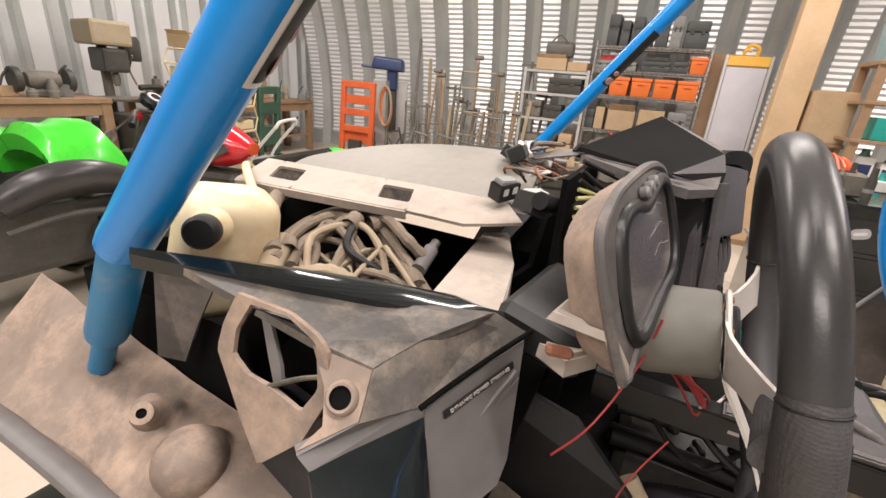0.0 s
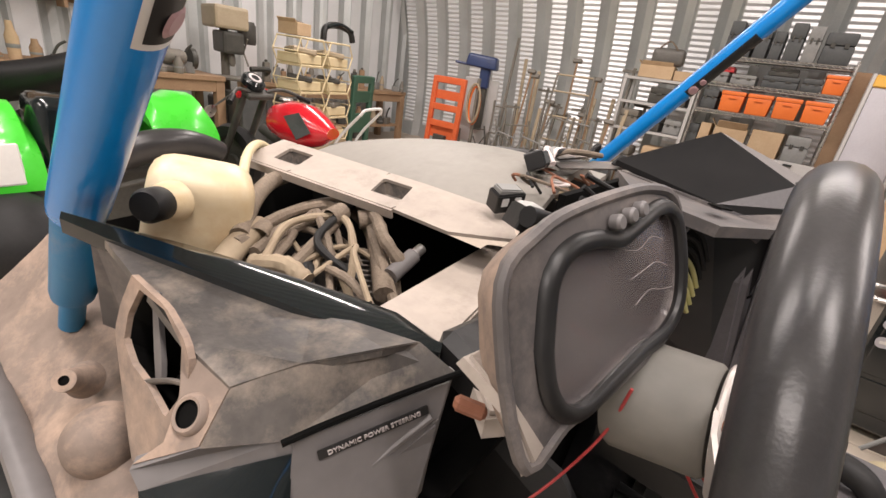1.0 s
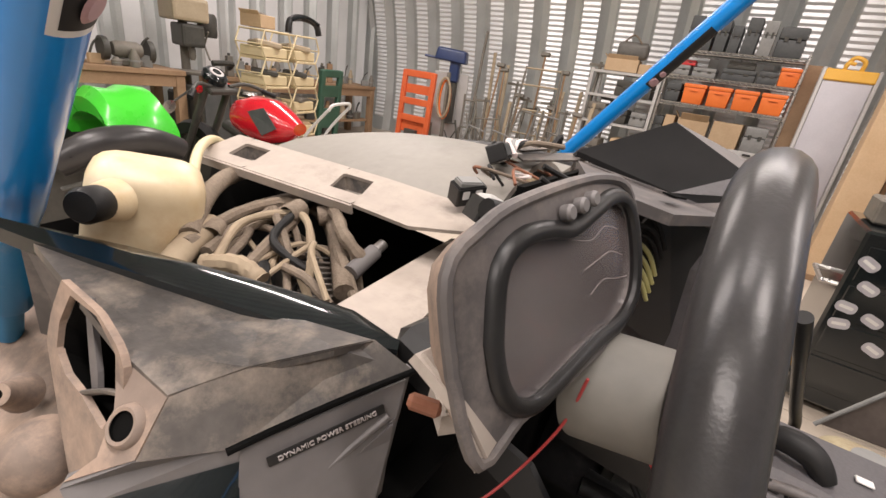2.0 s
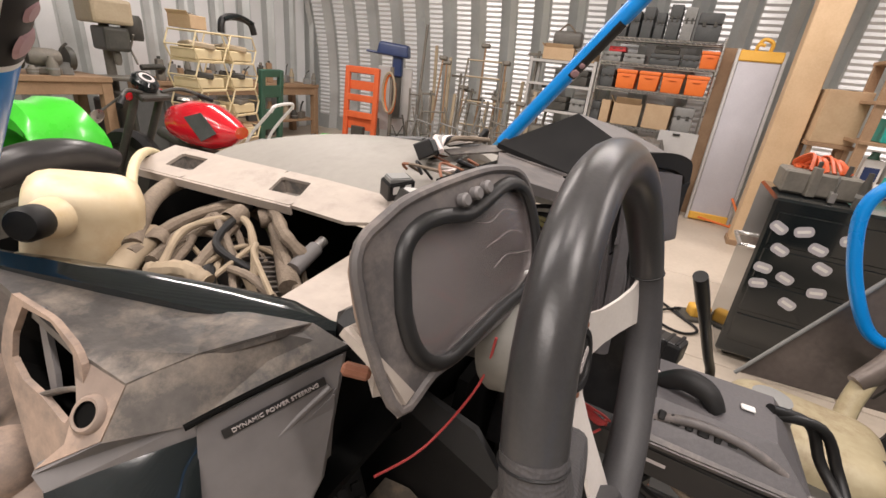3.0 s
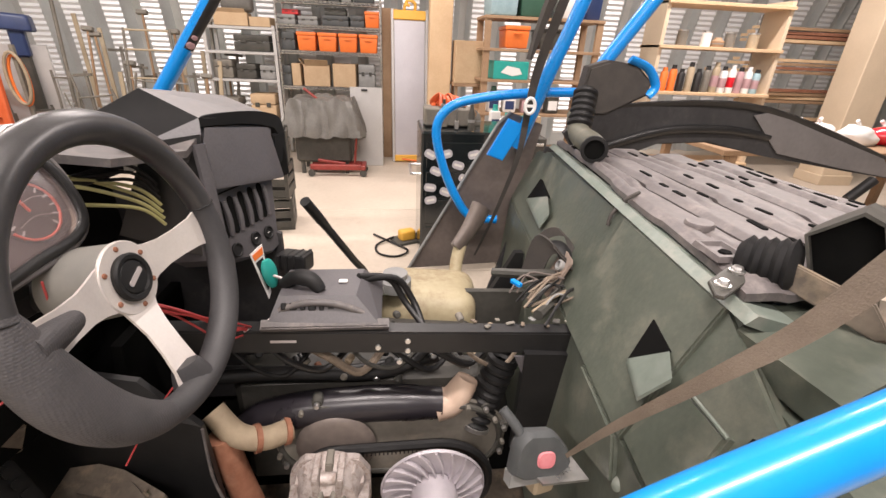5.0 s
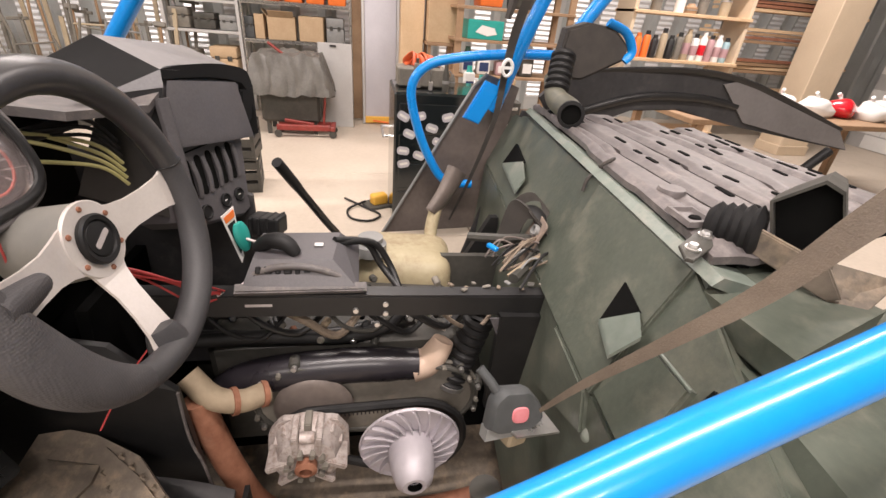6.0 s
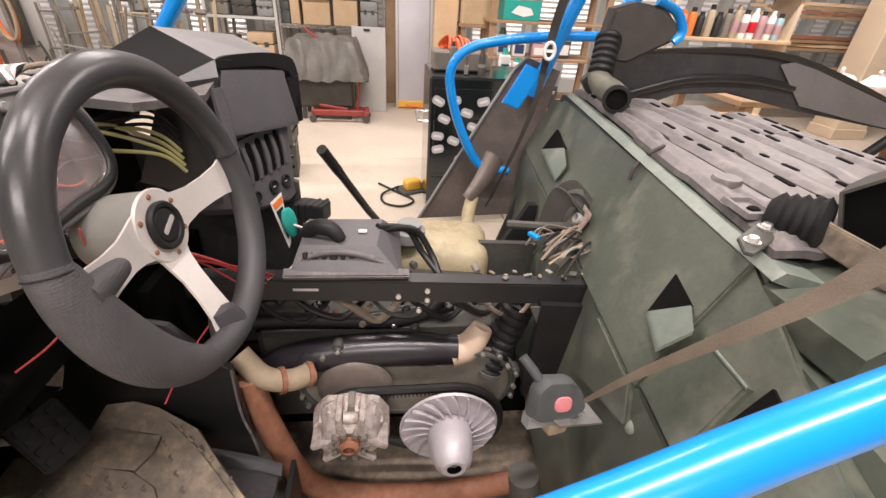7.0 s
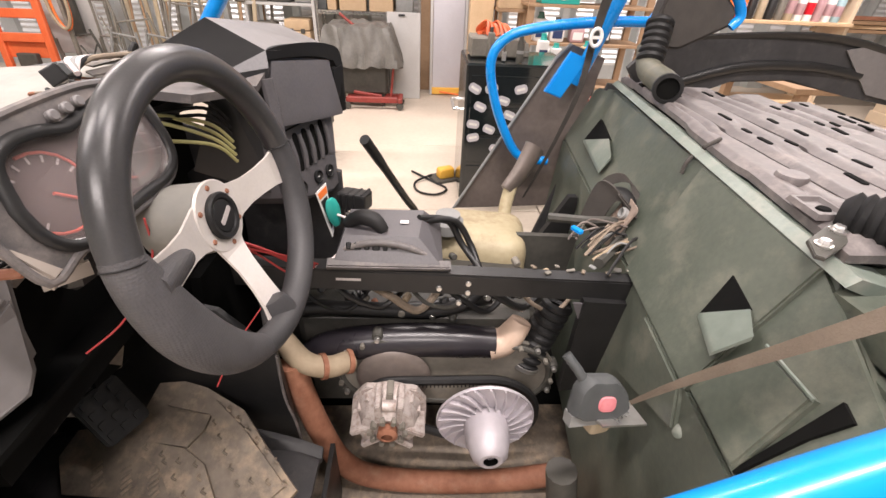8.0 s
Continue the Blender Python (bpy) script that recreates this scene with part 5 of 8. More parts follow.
# The flange's edge highlight is painted with the lighter green.
part("top_flange", loft([[wall_at(x, 1.025, 0.008), wall_at(x, 1.04, 0.0), wall_at(x, 1.052, -0.1), wall_at(x, 1.03, -0.1)] for x in (0.42, 0.7, 0.95, 1.2, 1.48)]), "green_light", bulk, "top flange with a pale highlight in its colour")
part("latch_loop", tube([(0.831, -0.665, 1.05), (0.835, -0.69, 1.062), (0.86, -0.71, 1.055), (0.85, -0.66, 1.02), (0.845, -0.65, 0.99)], 0.004, 8), "strap_dark", bulk)
part("bolt", lathe([(0, 0.005), (0.006, 0.004), (0.011, 0.001), (0.011, 0)], frame_z(wall_at(0.43, 0.745, 0.0), (0, 0.9, 0.4)), 16), "green_light", bulk, smooth=True)
part("raised_facet", plate(wall_outline([(0.631, 0.797), (0.468, 0.797), (0.433, 0.737), (0.655, 0.631), (0.647, 0.73)], 0.01), 0.014, bevel=0.004), "green", bulk, "dusty raised facet")
part("raised_facet", plate(wall_outline([(0.432, 0.873), (0.419, 0.925), (0.338, 0.931), (0.328, 0.812), (0.45, 0.812)], 0.012), 0.016, bevel=0.004), "green", bulk, "dusty raised facet")
part("panel_joint", plate(wall_outline([(0.322, 0.95), (0.3, 0.945), (0.312, 0.9), (0.324, 0.812), (0.329, 0.812)], 0.006), 0.008), "pit", bulk, "open dark joint")
part("near_ledge", plate([(0.3, -0.63, 0.965), (0.43, -0.62, 0.965), (0.52, -0.76, 0.975), (0.36, -0.82, 0.975)], 0.05, bevel=0.008), "green", car, "green plastic ledge")
part("near_guard", loft([[(0.16, -0.6, 0.955), (0.36, -0.62, 0.965), (0.36, -0.6, 0.6), (0.16, -0.55, 0.5)], [(0.12, -1.3, 0.98), (0.5, -1.3, 0.98), (0.5, -1.3, 0.6), (0.12, -1.3, 0.5)]]), "green", car, "dark green rear side guard")
brk = part("hinge_bracket", plate([(0.482, -0.603, 1.056), (0.452, -0.592, 1.052), (0.446, -0.6, 1.052), (0.488, -0.672, 1.056), (0.518, -0.69, 1.06), (0.537, -0.688, 1.06)], 0.005, bevel=0.001), "junk_dark", car, "dark bolted hinge bracket")
for x, y, z in ((0.471, -0.615, 1.055), (0.502, -0.658, 1.058)):
    part("bolt", lathe([(0, 0.008), (0.006, 0.008), (0.0075, 0.005), (0.0075, 0)], pose(x, y, z), 6), "steel", brk)
    part("washer", lathe([(0.0, 0.002), (0.0105, 0.002), (0.0105, -0.001)], pose(x, y, z), 16), "steel", brk)

# cargo deck
# Base and slot slabs are near-black: shade in the openings is their colour.
deck = part("cargo_deck", plate([(0.47, -0.68, 1.035), (0.6, -1.18, 1.04), (1.18, -1.16, 1.045), (1.46, -0.76, 1.045)], 0.03, bevel=0.004), "pit", car, "weathered grey perforated cargo deck")
random.seed(17)


def deck_front(x):
    return -0.602 - 0.128 * (x - 0.5)


DECK_LINES = (0.0, -0.768, -0.865, -0.975, -1.085, -1.175)
for k in range(5):
    near_x, far_x = 0.455 + 0.04 * k, 1.47 - 0.068 * k
    hi, lo = DECK_LINES[k], DECK_LINES[k + 1]

    def strip_at(u, v):
        """One moulded run of the deck: crowned across, with a shallow trough and jogged rear edge."""
        x = near_x + (far_x - near_x) * u
        y0 = deck_front(x) - 0.045 - 0.004 * math.tanh(8 * math.sin(x * 13)) if k == 0 else hi - 0.006 + 0.009 * math.tanh(9 * math.sin(x * 9.0 + k))
        y1 = lo + 0.006 + 0.009 * math.tanh(9 * math.sin(x * 9.0 + k + 1))
        y = y0 + (y1 - y0) * v
        edge = min(v, 1 - v, u * 8, (1 - u) * 8)
        z = 1.051 + 0.009 * min(1.0, edge * 6) - 0.006 * math.exp(-((v - 0.5) / 0.1) ** 2) * (0.5 + 0.5 * math.tanh(6 * math.sin(x * 14 + 2 * k))) + 0.002 * noise.noise(Vector((x * 9, y * 12, k)))
        return Vector((x, y, z))

    part("deck_panel", grid_sheet(strip_at, 48, 20, 0.012), "deck", deck, smooth=True)
    u = 0.06 + random.uniform(0, 0.05)
    while u < 0.95:
        for v in ((0.3, 0.72) if k else (0.74,)):
            if random.random() < 0.4:
                c = strip_at(u + random.uniform(-0.02, 0.02), v + random.uniform(-0.06, 0.06))
                part("slot", slab(rounded(random.uniform(0.02, 0.055), random.uniform(0.009, 0.012), 0.0042), 0.004, pose(c.x, c.y, c.z + 0.0022, 0, 0, random.uniform(-9, 3))), "pit", deck)
        u += random.uniform(0.085, 0.12)
part("rubber_bumper", lathe([(0, 0.012), (0.022, 0.012), (0.024, 0.008), (0.024, 0)], pose(0.665, -0.715, 1.056), 24), "deck", deck, smooth=True)
part("moulded_recess", loft([[(0.56 + dx * q, -0.675 + dy * q, z) for dx, dy in ((-0.03, -0.022), (0.03, -0.024), (0.03, 0.02), (-0.03, 0.024))] for z, q in ((1.058, 1.1), (1.066, 1.0), (1.0665, 0.8), (1.061, 0.68), (1.0605, 0.1))], caps=False), "deck", deck, "square moulded well with a plug hole")
part("plug_hole", lathe([(0, 0.001), (0.008, 0.001), (0.01, -0.002)], pose(0.555, -0.68, 1.0625), 16), "pit", deck)

# air intake snorkel with its scoop, far corner
part("snorkel", tube([(1.15, -0.735, 1.09), (1.22, -0.76, 1.09), (1.34, -0.77, 1.1), (1.4, -0.78, 1.15)], 0.033, 20), "snorkel", car, "grey-green intake elbow", smooth=True)
# Near-black disc over the pipe end paints the shade inside the mouth.
part("snorkel_bore", lathe([(0, 0.004), (0.0285, 0.004), (0.029, 0.002)], frame_z((1.147, -0.734, 1.09), (-0.95, 0.3, 0)), 20), "pit", car)
part("snorkel_mouth", lathe([(0.033, -0.01), (0.036, -0.006), (0.036, 0.008), (0.027, 0.009), (0.026, -0.02), (0, -0.02)], frame_z((1.147, -0.734, 1.09), (-0.95, 0.3, 0)), 24), "rubber", car, "open dark pipe mouth", smooth=True)
for k in range(6):
    c = Vector((1.36, -0.775, 1.125)).lerp(Vector((1.41, -0.8, 1.21)), k / 5)
    part("bellows", lathe([(0.031, -0.0115), (0.038, -0.004), (0.038, 0.004), (0.031, 0.0115)], frame_z(c, (0.5, -0.25, 0.85)), 20), "rubber", car, smooth=True)
part("scoop", plate([(1.4, -0.775, 1.15), (1.4, -0.87, 1.145), (1.4, -1.0, 1.21), (1.4, -1.01, 1.25), (1.4, -0.95, 1.3), (1.4, -0.86, 1.31), (1.4, -0.795, 1.29)], 0.05, bevel=0.008), "strap_dark", car, "dusty dark intake scoop")
part("scoop_trim", tube([(1.4, -0.92, 1.315), (1.4, -0.985, 1.29), (1.4, -1.02, 1.24), (1.4, -1.0, 1.21)], 0.014, 10, flat=0.6), "blue", car, "blue edge trim", smooth=True)
part("cable_gland", box((0.03, 0.03, 0.08), (1.24, -0.78, 1.04), (0, 0, 20), 0.006), "column", car)

# far rear fender
rf = [(1.62, -0.82, 1.06), (1.62, -0.89, 1.135), (1.62, -1.15, 1.17), (1.62, -1.6, 1.163), (1.62, -2.2, 0.985), (1.62, -2.28, 0.9), (1.62, -2.05, 0.93), (1.62, -1.63, 0.99), (1.62, -1.4, 1.04), (1.62, -1.2, 1.03), (1.62, -1.05, 0.97), (1.62, -0.9, 0.95)]
rfen = part("rear_fender", plate([Vector(q) for q in rf], 0.03, bevel=0.008), "dusk", car, "black plastic rear fender")
# Paler plate laid over the black fender; its sheen is painted grey.
part("fender_end", plate([(1.588, -1.55, 1.14), (1.588, -1.62, 1.155), (1.588, -2.19, 0.985), (1.588, -2.27, 0.905), (1.588, -2.0, 0.945), (1.588, -1.7, 1.0)], 0.006), "grey", rfen, "grey plate for the lighter, sheeny end of the fender")
part("fender_crown", tube([(1.61, -0.86, 1.12), (1.6, -1.15, 1.165), (1.59, -1.6, 1.158), (1.6, -2.2, 0.98)], 0.02, 10, flat=0.5), "black", rfen, smooth=True)
part("fender_crease", tube([(1.595, -0.95, 1.0), (1.59, -1.2, 1.075), (1.59, -1.45, 1.085), (1.595, -1.65, 1.06)], 0.016, 10), "black", rfen, smooth=True)
part("damper", tube([(1.5, -2.0, 0.84), (1.5, -2.08, 0.92)], 0.02, 12, smooth_path=False), "rubber", car, smooth=True)
SCOOP_N = Vector((0.59, -0.81, 0.0)).normalized()
mouth = [Vector(q) for q in ((0.464, -0.73, 1.065), (0.481, -0.718, 1.12), (0.446, -0.743, 1.161), (0.429, -0.755, 1.153), (0.412, -0.767, 1.101), (0.415, -0.766, 1.037))]
mid = sum(mouth, Vector()) / 6
scoop = part("near_scoop", loft([[mid + (q - mid) * f + SCOOP_N * back for q in mouth] for f, back in ((0.8, 0.13), (1.0, 0.05), (1.05, 0.0), (1.05, -0.004), (0.96, -0.004), (0.95, 0.01))], caps=False), "junk_dark", car, "dark green open intake scoop splashed with mud")
# Scoop lining coloured near-black in place of the shade inside.
part("scoop_bore", loft([[mid + (q - mid) * f + SCOOP_N * back for q in mouth] for f, back in ((0.95, 0.008), (0.82, 0.1), (0.2, 0.12))]), "pit", scoop, "inside of the scoop, shade painted near-black")
part("scoop_lip", plate([(0.474, -0.695, 1.053), (0.387, -0.759, 1.021), (0.377, -0.766, 1.031), (0.398, -0.751, 1.065), (0.473, -0.696, 1.088)], 0.008, bevel=0.002), "foot", scoop, "mud-caked folded lip")
part("scoop_flange", plate([(0.387, -0.757, 1.02), (0.36, -0.79, 1.02), (0.385, -0.86, 1.05), (0.412, -0.77, 1.066)], 0.008, bevel=0.002), "foot", scoop, "mud-caked lower flange")
boot_m = frame_z((0.523, -0.689, 1.066), (-0.8, -0.58, 0.12))
boot = part("near_boot", lathe([(0.022, -0.012)] + [(0.0285 + (0.0055 if k % 2 else 0.0) + 0.0006 * k, -0.006 + 0.0062 * k) for k in range(10)] + [(0.028, 0.058), (0, 0.058)], boot_m, 28), "rubber", car, "ribbed black rubber boot", smooth=True)
tab = part("boot_tab", plate([(0.534, -0.678, 1.05), (0.498, -0.701, 1.07), (0.513, -0.691, 1.095), (0.53, -0.68, 1.084)], 0.005, bevel=0.001), "junk_dark", boot, "dark lug with a bolt")
part("bolt", lathe([(0, 0.007), (0.005, 0.007), (0.0065, 0.004), (0.0065, 0)], frame_z((0.517, -0.686, 1.08), -SCOOP_N), 8), "steel", boot)
part("hose_end", tube([(0.5, -0.71, 1.03), (0.47, -0.72, 1.0), (0.44, -0.71, 0.985)], 0.016, 12), "rubber", car, "short ribbed hose end", smooth=True)

# belts
belt_pts = [(0.455, -0.445, 0.78), (0.41, -0.47, 0.88), (0.355, -0.52, 1.0), (0.31, -0.56, 1.1), (0.275, -0.585, 1.2), (0.22, -0.65, 1.36)]


def ribbon(pts, w, side, thick=0.0015):
    p = curve_points(pts, 6)
    s = Vector(side).normalized()
    rows = []
    for i, q in enumerate(p):
        ww = w * min(1, 0.22 + 1.0 * i / len(p))
        d = (p[min(i + 1, len(p) - 1)] - p[max(i - 1, 0)]).normalized()
        nrm = d.cross(s).normalized()
        rows.append([q - s * ww / 2, q + s * ww / 2, q + s * ww / 2 + nrm * thick, q - s * ww / 2 + nrm * thick])
    return loft(rows)


part("seat_belt", ribbon(belt_pts, 0.027, (0.3, 0.13, 0.2)), "strap", car, "brown woven seat belt pulled taut")
LATCH_M = frame_of((0.497, -0.424, 0.738), (0.1, -0.95, -0.12), (0.35, 0.0, 0.93))
buck = part("belt_latch", loft([[LATCH_M @ Vector((x * f, y * f - 0.004 * (1 - f), z)) for x, y in ring_of([(-0.05, -0.03), (-0.044, 0.018), (-0.026, 0.036), (0.022, 0.036), (0.046, 0.01), (0.055, -0.018), (0.03, -0.036), (-0.03, -0.04)], 28)] for z, f in ((-0.02, 0.94), (-0.008, 1.0), (0.004, 0.98), (0.012, 0.88), (0.014, 0.5))]), "case", car, "dark grey belt latch with a faded red button", smooth=True)
part("button", loft([[LATCH_M @ Vector((0.004 + x * f, -0.004 + y * f, 0.0118 + z)) for x, y in rounded(0.032, 0.028, 0.011, 6)] for f, z in ((1.0, 0.0), (1.0, 0.002), (0.85, 0.0045), (0.3, 0.005))]), "faded_red", buck, "faded pink-red release button", smooth=True)
part("latch_skirt", loft([[LATCH_M @ Vector((x, y, z)) for x, y in ((-0.05, -0.03), (0.052, -0.024), (0.06, -0.04), (-0.052, -0.05))] for z in (-0.018, 0.006)]), "grey_case", buck, "paler worn edge")
part("latch_stalk", tube([(0.512, -0.398, 0.758), (0.525, -0.385, 0.775), (0.541, -0.368, 0.792)], 0.0085, 12, smooth_path=False), "case", buck, smooth=True)
part("latch_plate", plate([(0.46, -0.42, 0.715), (0.47, -0.5, 0.705), (0.52, -0.49, 0.7), (0.51, -0.4, 0.71)], 0.004), "steel", buck)
part("seat_belt", ribbon([(1.48, -0.5, 0.62), (1.46, -0.56, 0.8), (1.46, -0.62, 1.0), (1.47, -0.64, 1.16), (1.46, -0.66, 1.3), (1.42, -0.72, 1.55)], 0.036, (0.3, -0.95, 0)), "strap_dark", car, "black seat belt hanging down")
bk = part("belt_buckle", tube([Vector((1.445, -0.636, 1.165)) + Vector((0.0, 0.016 * math.cos(a), 0.024 * math.sin(a))) for a in [2 * math.pi * k / 16 for k in range(16)]], 0.0055, 8, closed=True, smooth_path=False), "white", car, "white metal belt slide", smooth=True)
part("slide_bar", box((0.006, 0.03, 0.008), (1.445, -0.636, 1.165)), "white", bk)
part("belt_bracket", plate([(1.47, -0.515, 1.0), (1.47, -0.57, 0.98), (1.47, -0.635, 1.1), (1.47, -0.58, 1.12)], 0.02, bevel=0.004), "blue", car, "blue channel bracket")
part("belt_cover", ribbon([(1.44, -0.62, 1.3), (1.43, -0.66, 1.45), (1.41, -0.72, 1.6)], 0.042, (0.3, -0.95, 0), 0.02), "strap_dark", car, "quilted dark belt pad")

# belt drive
case_m = frame_of((0.755, -0.19, 0.5), (0, -1, -0.06), (0, 0, 1))
case_out = []
for k in range(36):
    a = 2 * math.pi * k / 36
    case_out.append(((0.14 if math.cos(a) > 0 else -0.14) + 0.11 * math.cos(a), 0.1 * math.sin(a)))
cvt = part("drive_case", slab(case_out, 0.05, case_m), "junk", car, "dark belt drive housing with a bolted rim")
part("case_rim", tube([case_m @ Vector((x, y, 0.0)) for x, y in case_out], 0.007, 8, closed=True, smooth_path=False), "junk_dark", cvt, smooth=True)
for k in range(0, 36, 4):
    x, y = case_out[k]
    part("bolt", lathe([(0, 0.012), (0.005, 0.012), (0.006, 0.009), (0.006, 0)], case_m @ pose(x * 1.02, y * 1.03, 0.004), 8), "junk", cvt, smooth=True)
part("gasket", tube([case_m @ Vector((x * 1.045, y * 1.07, -0.012)) for x, y in case_out], 0.005, 8, closed=True, smooth_path=False), "junk", cvt, smooth=True)
for k in range(2, 36, 4):
    x, y = case_out[k]
    part("lug", lathe([(0, 0.006), (0.011, 0.006), (0.013, 0.0), (0.013, -0.02)], case_m @ pose(x * 1.05, y * 1.09, -0.004), 12), "junk_dark", cvt, smooth=True)
    part("bolt", lathe([(0, 0.012), (0.0055, 0.012), (0.0065, 0.008), (0.0065, 0)], case_m @ pose(x * 1.05, y * 1.09, 0.0), 8), "steel", cvt, smooth=True)
part("rear_sheave", lathe([(0, 0.012), (0.07, 0.012), (0.085, 0.005), (0.088, 0)], case_m @ pose(-0.125, -0.004, 0.012), 44), "brown", cvt, "brown sheave disc", smooth=True)
bl = [(-0.12 + 0.07 * math.cos(a), -0.062 + 0.07 * math.sin(a)) for a in [radians(90 + 15 * k) for k in range(13)]] + [(0.105 + 0.125 * math.cos(a), -0.1 + 0.125 * math.sin(a)) for a in [radians(-90 + 15 * k) for k in range(13)]]
ribs_r = ring_of(bl, 120)
part("drive_belt", tube([case_m @ Vector((x, y, 0.035)) for x, y in ribs_r], 0.011, 8, closed=True, smooth_path=False), "rubber", cvt, "black toothed drive belt", smooth=True)
for k in range(0, 120, 1):
    x, y = ribs_r[k]
    nx, ny = ribs_r[(k + 1) % 120]
    a = math.degrees(math.atan2(ny - y, nx - x))
    if y > -0.06:
        m = case_m @ pose(x, y, 0.035, 0, 0, a) @ pose(0, 0.011, 0)
        own = bmesh.new()
        bmesh.ops.create_cube(own, size=1, matrix=m @ Matrix.Diagonal((0.003, 0.004, 0.02, 1)))
        part("belt_tooth", own, "rubber", cvt)

pr_m = case_m @ pose(-0.13, -0.035, 0.06) @ Matrix.Scale(1.25, 4)
prim = part("front_clutch", lathe([(0.03, 0), (0.058, 0.0), (0.06, 0.01), (0.056, 0.018), (0.05, 0.036), (0.046, 0.05), (0.028, 0.06), (0.022, 0.056), (0, 0.056)], pr_m, 36), "cast", car, "cast alloy front clutch with cover towers", smooth=True)
part("flange", slab(ring_of([(-0.07, -0.052), (-0.066, 0.02), (-0.045, 0.052), (0.045, 0.052), (0.066, 0.02), (0.07, -0.052), (0.04, -0.06), (-0.04, -0.06)], 40), 0.012, pr_m @ pose(0, 0, 0.012), bevel=0.002), "cast", prim, "scalloped cast flange")
for k in range(3):
    a = radians(120 * k + 90)
    m = pr_m @ pose(0.043 * math.cos(a), 0.043 * math.sin(a), 0.03, 0, 0, 120 * k + 90)
    for j in (-1, 1):
        part("tower", slab(rounded(0.04, 0.011, 0.003), 0.05, m @ pose(0, 0.018 * j, 0.03, 0, 0, 5 * j), bevel=0.002), "cast", prim)
    part("roller", lathe([(0, 0.012), (0.009, 0.012), (0.01, 0.008), (0.01, -0.012), (0, -0.012)], m @ pose(0.004, 0, 0.014, 90, 0, 0), 14), "cast", prim, smooth=True)
    part("weight", slab(rounded(0.026, 0.012, 0.003), 0.03, m @ pose(0.012, 0, 0.006), bevel=0.002), "junk", prim)
for k in range(12):
    a = radians(30 * k + 15)
    part("cover_rib", slab(rounded(0.016, 0.005, 0.0015), 0.016, pr_m @ pose(0.05 * math.cos(a), 0.05 * math.sin(a), 0.03, 0, 0, 30 * k + 15)), "cast", prim)
    part("flange_nut", lathe([(0, 0.004), (0.003, 0.004), (0.0036, 0)], pr_m @ pose(0.055 * math.cos(a), 0.05 * math.sin(a), 0.0115), 6), "steel", prim)
for k in range(10):
    a = radians(36 * k)
    part("hub_tooth", slab(rounded(0.01, 0.008, 0.002), 0.012, pr_m @ pose(0.03 * math.cos(a), 0.03 * math.sin(a), 0.068, 0, 0, 36 * k)), "junk", prim)
part("hub_nut", lathe([(0.016, 0.05), (0.018, 0.07), (0.01, 0.074), (0.01, 0.06), (0, 0.06)], pr_m, 20), "rust", prim, smooth=True)
se_m = case_m @ pose(0.085, -0.02, 0.1) @ Matrix.Scale(1.32, 4)
sec = part("fan_sheave", lathe([(0.03, -0.004), (0.078, 0.0), (0.0835, 0.006), (0.082, 0.01), (0.078, 0.006), (0.04, 0.008), (0, 0.012)], se_m, 44), "sheave", car, "grey finned rear clutch fan", smooth=True)
for k in range(20):
    a0 = 2 * math.pi * k / 20
    rows = []
    for s in range(6):
        r = 0.037 + 0.043 * s / 5
        a = a0 + 0.35 * (s / 5)
        rows.append([se_m @ Vector((r * math.cos(a + da), r * math.sin(a + da), z)) for da, z in ((-0.03, 0.006), (0.03, 0.006), (0.02, 0.02 - 0.007 * s / 5), (-0.02, 0.02 - 0.007 * s / 5))])
    part("fan_blade", loft(rows), "sheave", sec)
part("cone", lathe([(0.036, 0.01), (0.037, 0.03), (0.034, 0.055), (0.028, 0.075), (0.018, 0.083), (0.012, 0.083), (0.011, 0.07), (0, 0.07)], se_m, 32), "sheave", sec, "smooth bullet-shaped hub", smooth=True)
part("cone_bore", lathe([(0, 0.0705), (0.0112, 0.0705), (0.0112, 0.083)], se_m, 20), "pit", sec)

# intake tube, corrugated boot, hoses
part("intake_tube", tube([(0.79, 0.13, 0.52), (0.785, 0.09, 0.555), (0.78, 0.0, 0.58), (0.78, -0.15, 0.588), (0.78, -0.3, 0.58)], lambda s: 0.04 if s < 0.9 else 0.037, 24), "tube_black", car, "glossy black air intake tube", smooth=True)
part("intake_elbow", tube([(0.78, -0.29, 0.575), (0.78, -0.325, 0.585), (0.785, -0.35, 0.62), (0.79, -0.36, 0.64)], lambda s: 0.039 - 0.014 * s, 18), "pale_rubber", car, "cut tan rubber elbow", smooth=True)
for k in range(9):
    c = Vector((0.78, -0.385, 0.52)).lerp(Vector((0.8, -0.44, 0.68)), k / 8)
    part("boot_ring", lathe([(0.03, -0.011), (0.037, -0.004), (0.037, 0.004), (0.03, 0.011)], frame_z(c, (0.1, -0.3, 0.95)), 20), "rubber", car, smooth=True)
part("clamp", lathe([(0.036, -0.006), (0.039, -0.005), (0.039, 0.005), (0.036, 0.006)], frame_z((0.78, -0.383, 0.515), (0.1, -0.3, 0.95)), 24), "steel", car, smooth=True)
part("case_black", plate([(0.735, -0.46, 0.76), (0.735, -0.62, 0.75), (0.74, -0.6, 0.5), (0.74, -0.46, 0.48)], 0.02), "black", car, "black inner cover")
part("cover_flap", plate([(0.728, -0.44, 0.75), (0.722, -0.61, 0.745), (0.722, -0.58, 0.7), (0.728, -0.46, 0.705)], 0.006, bevel=0.002), "dash", car, "grey plastic flap")
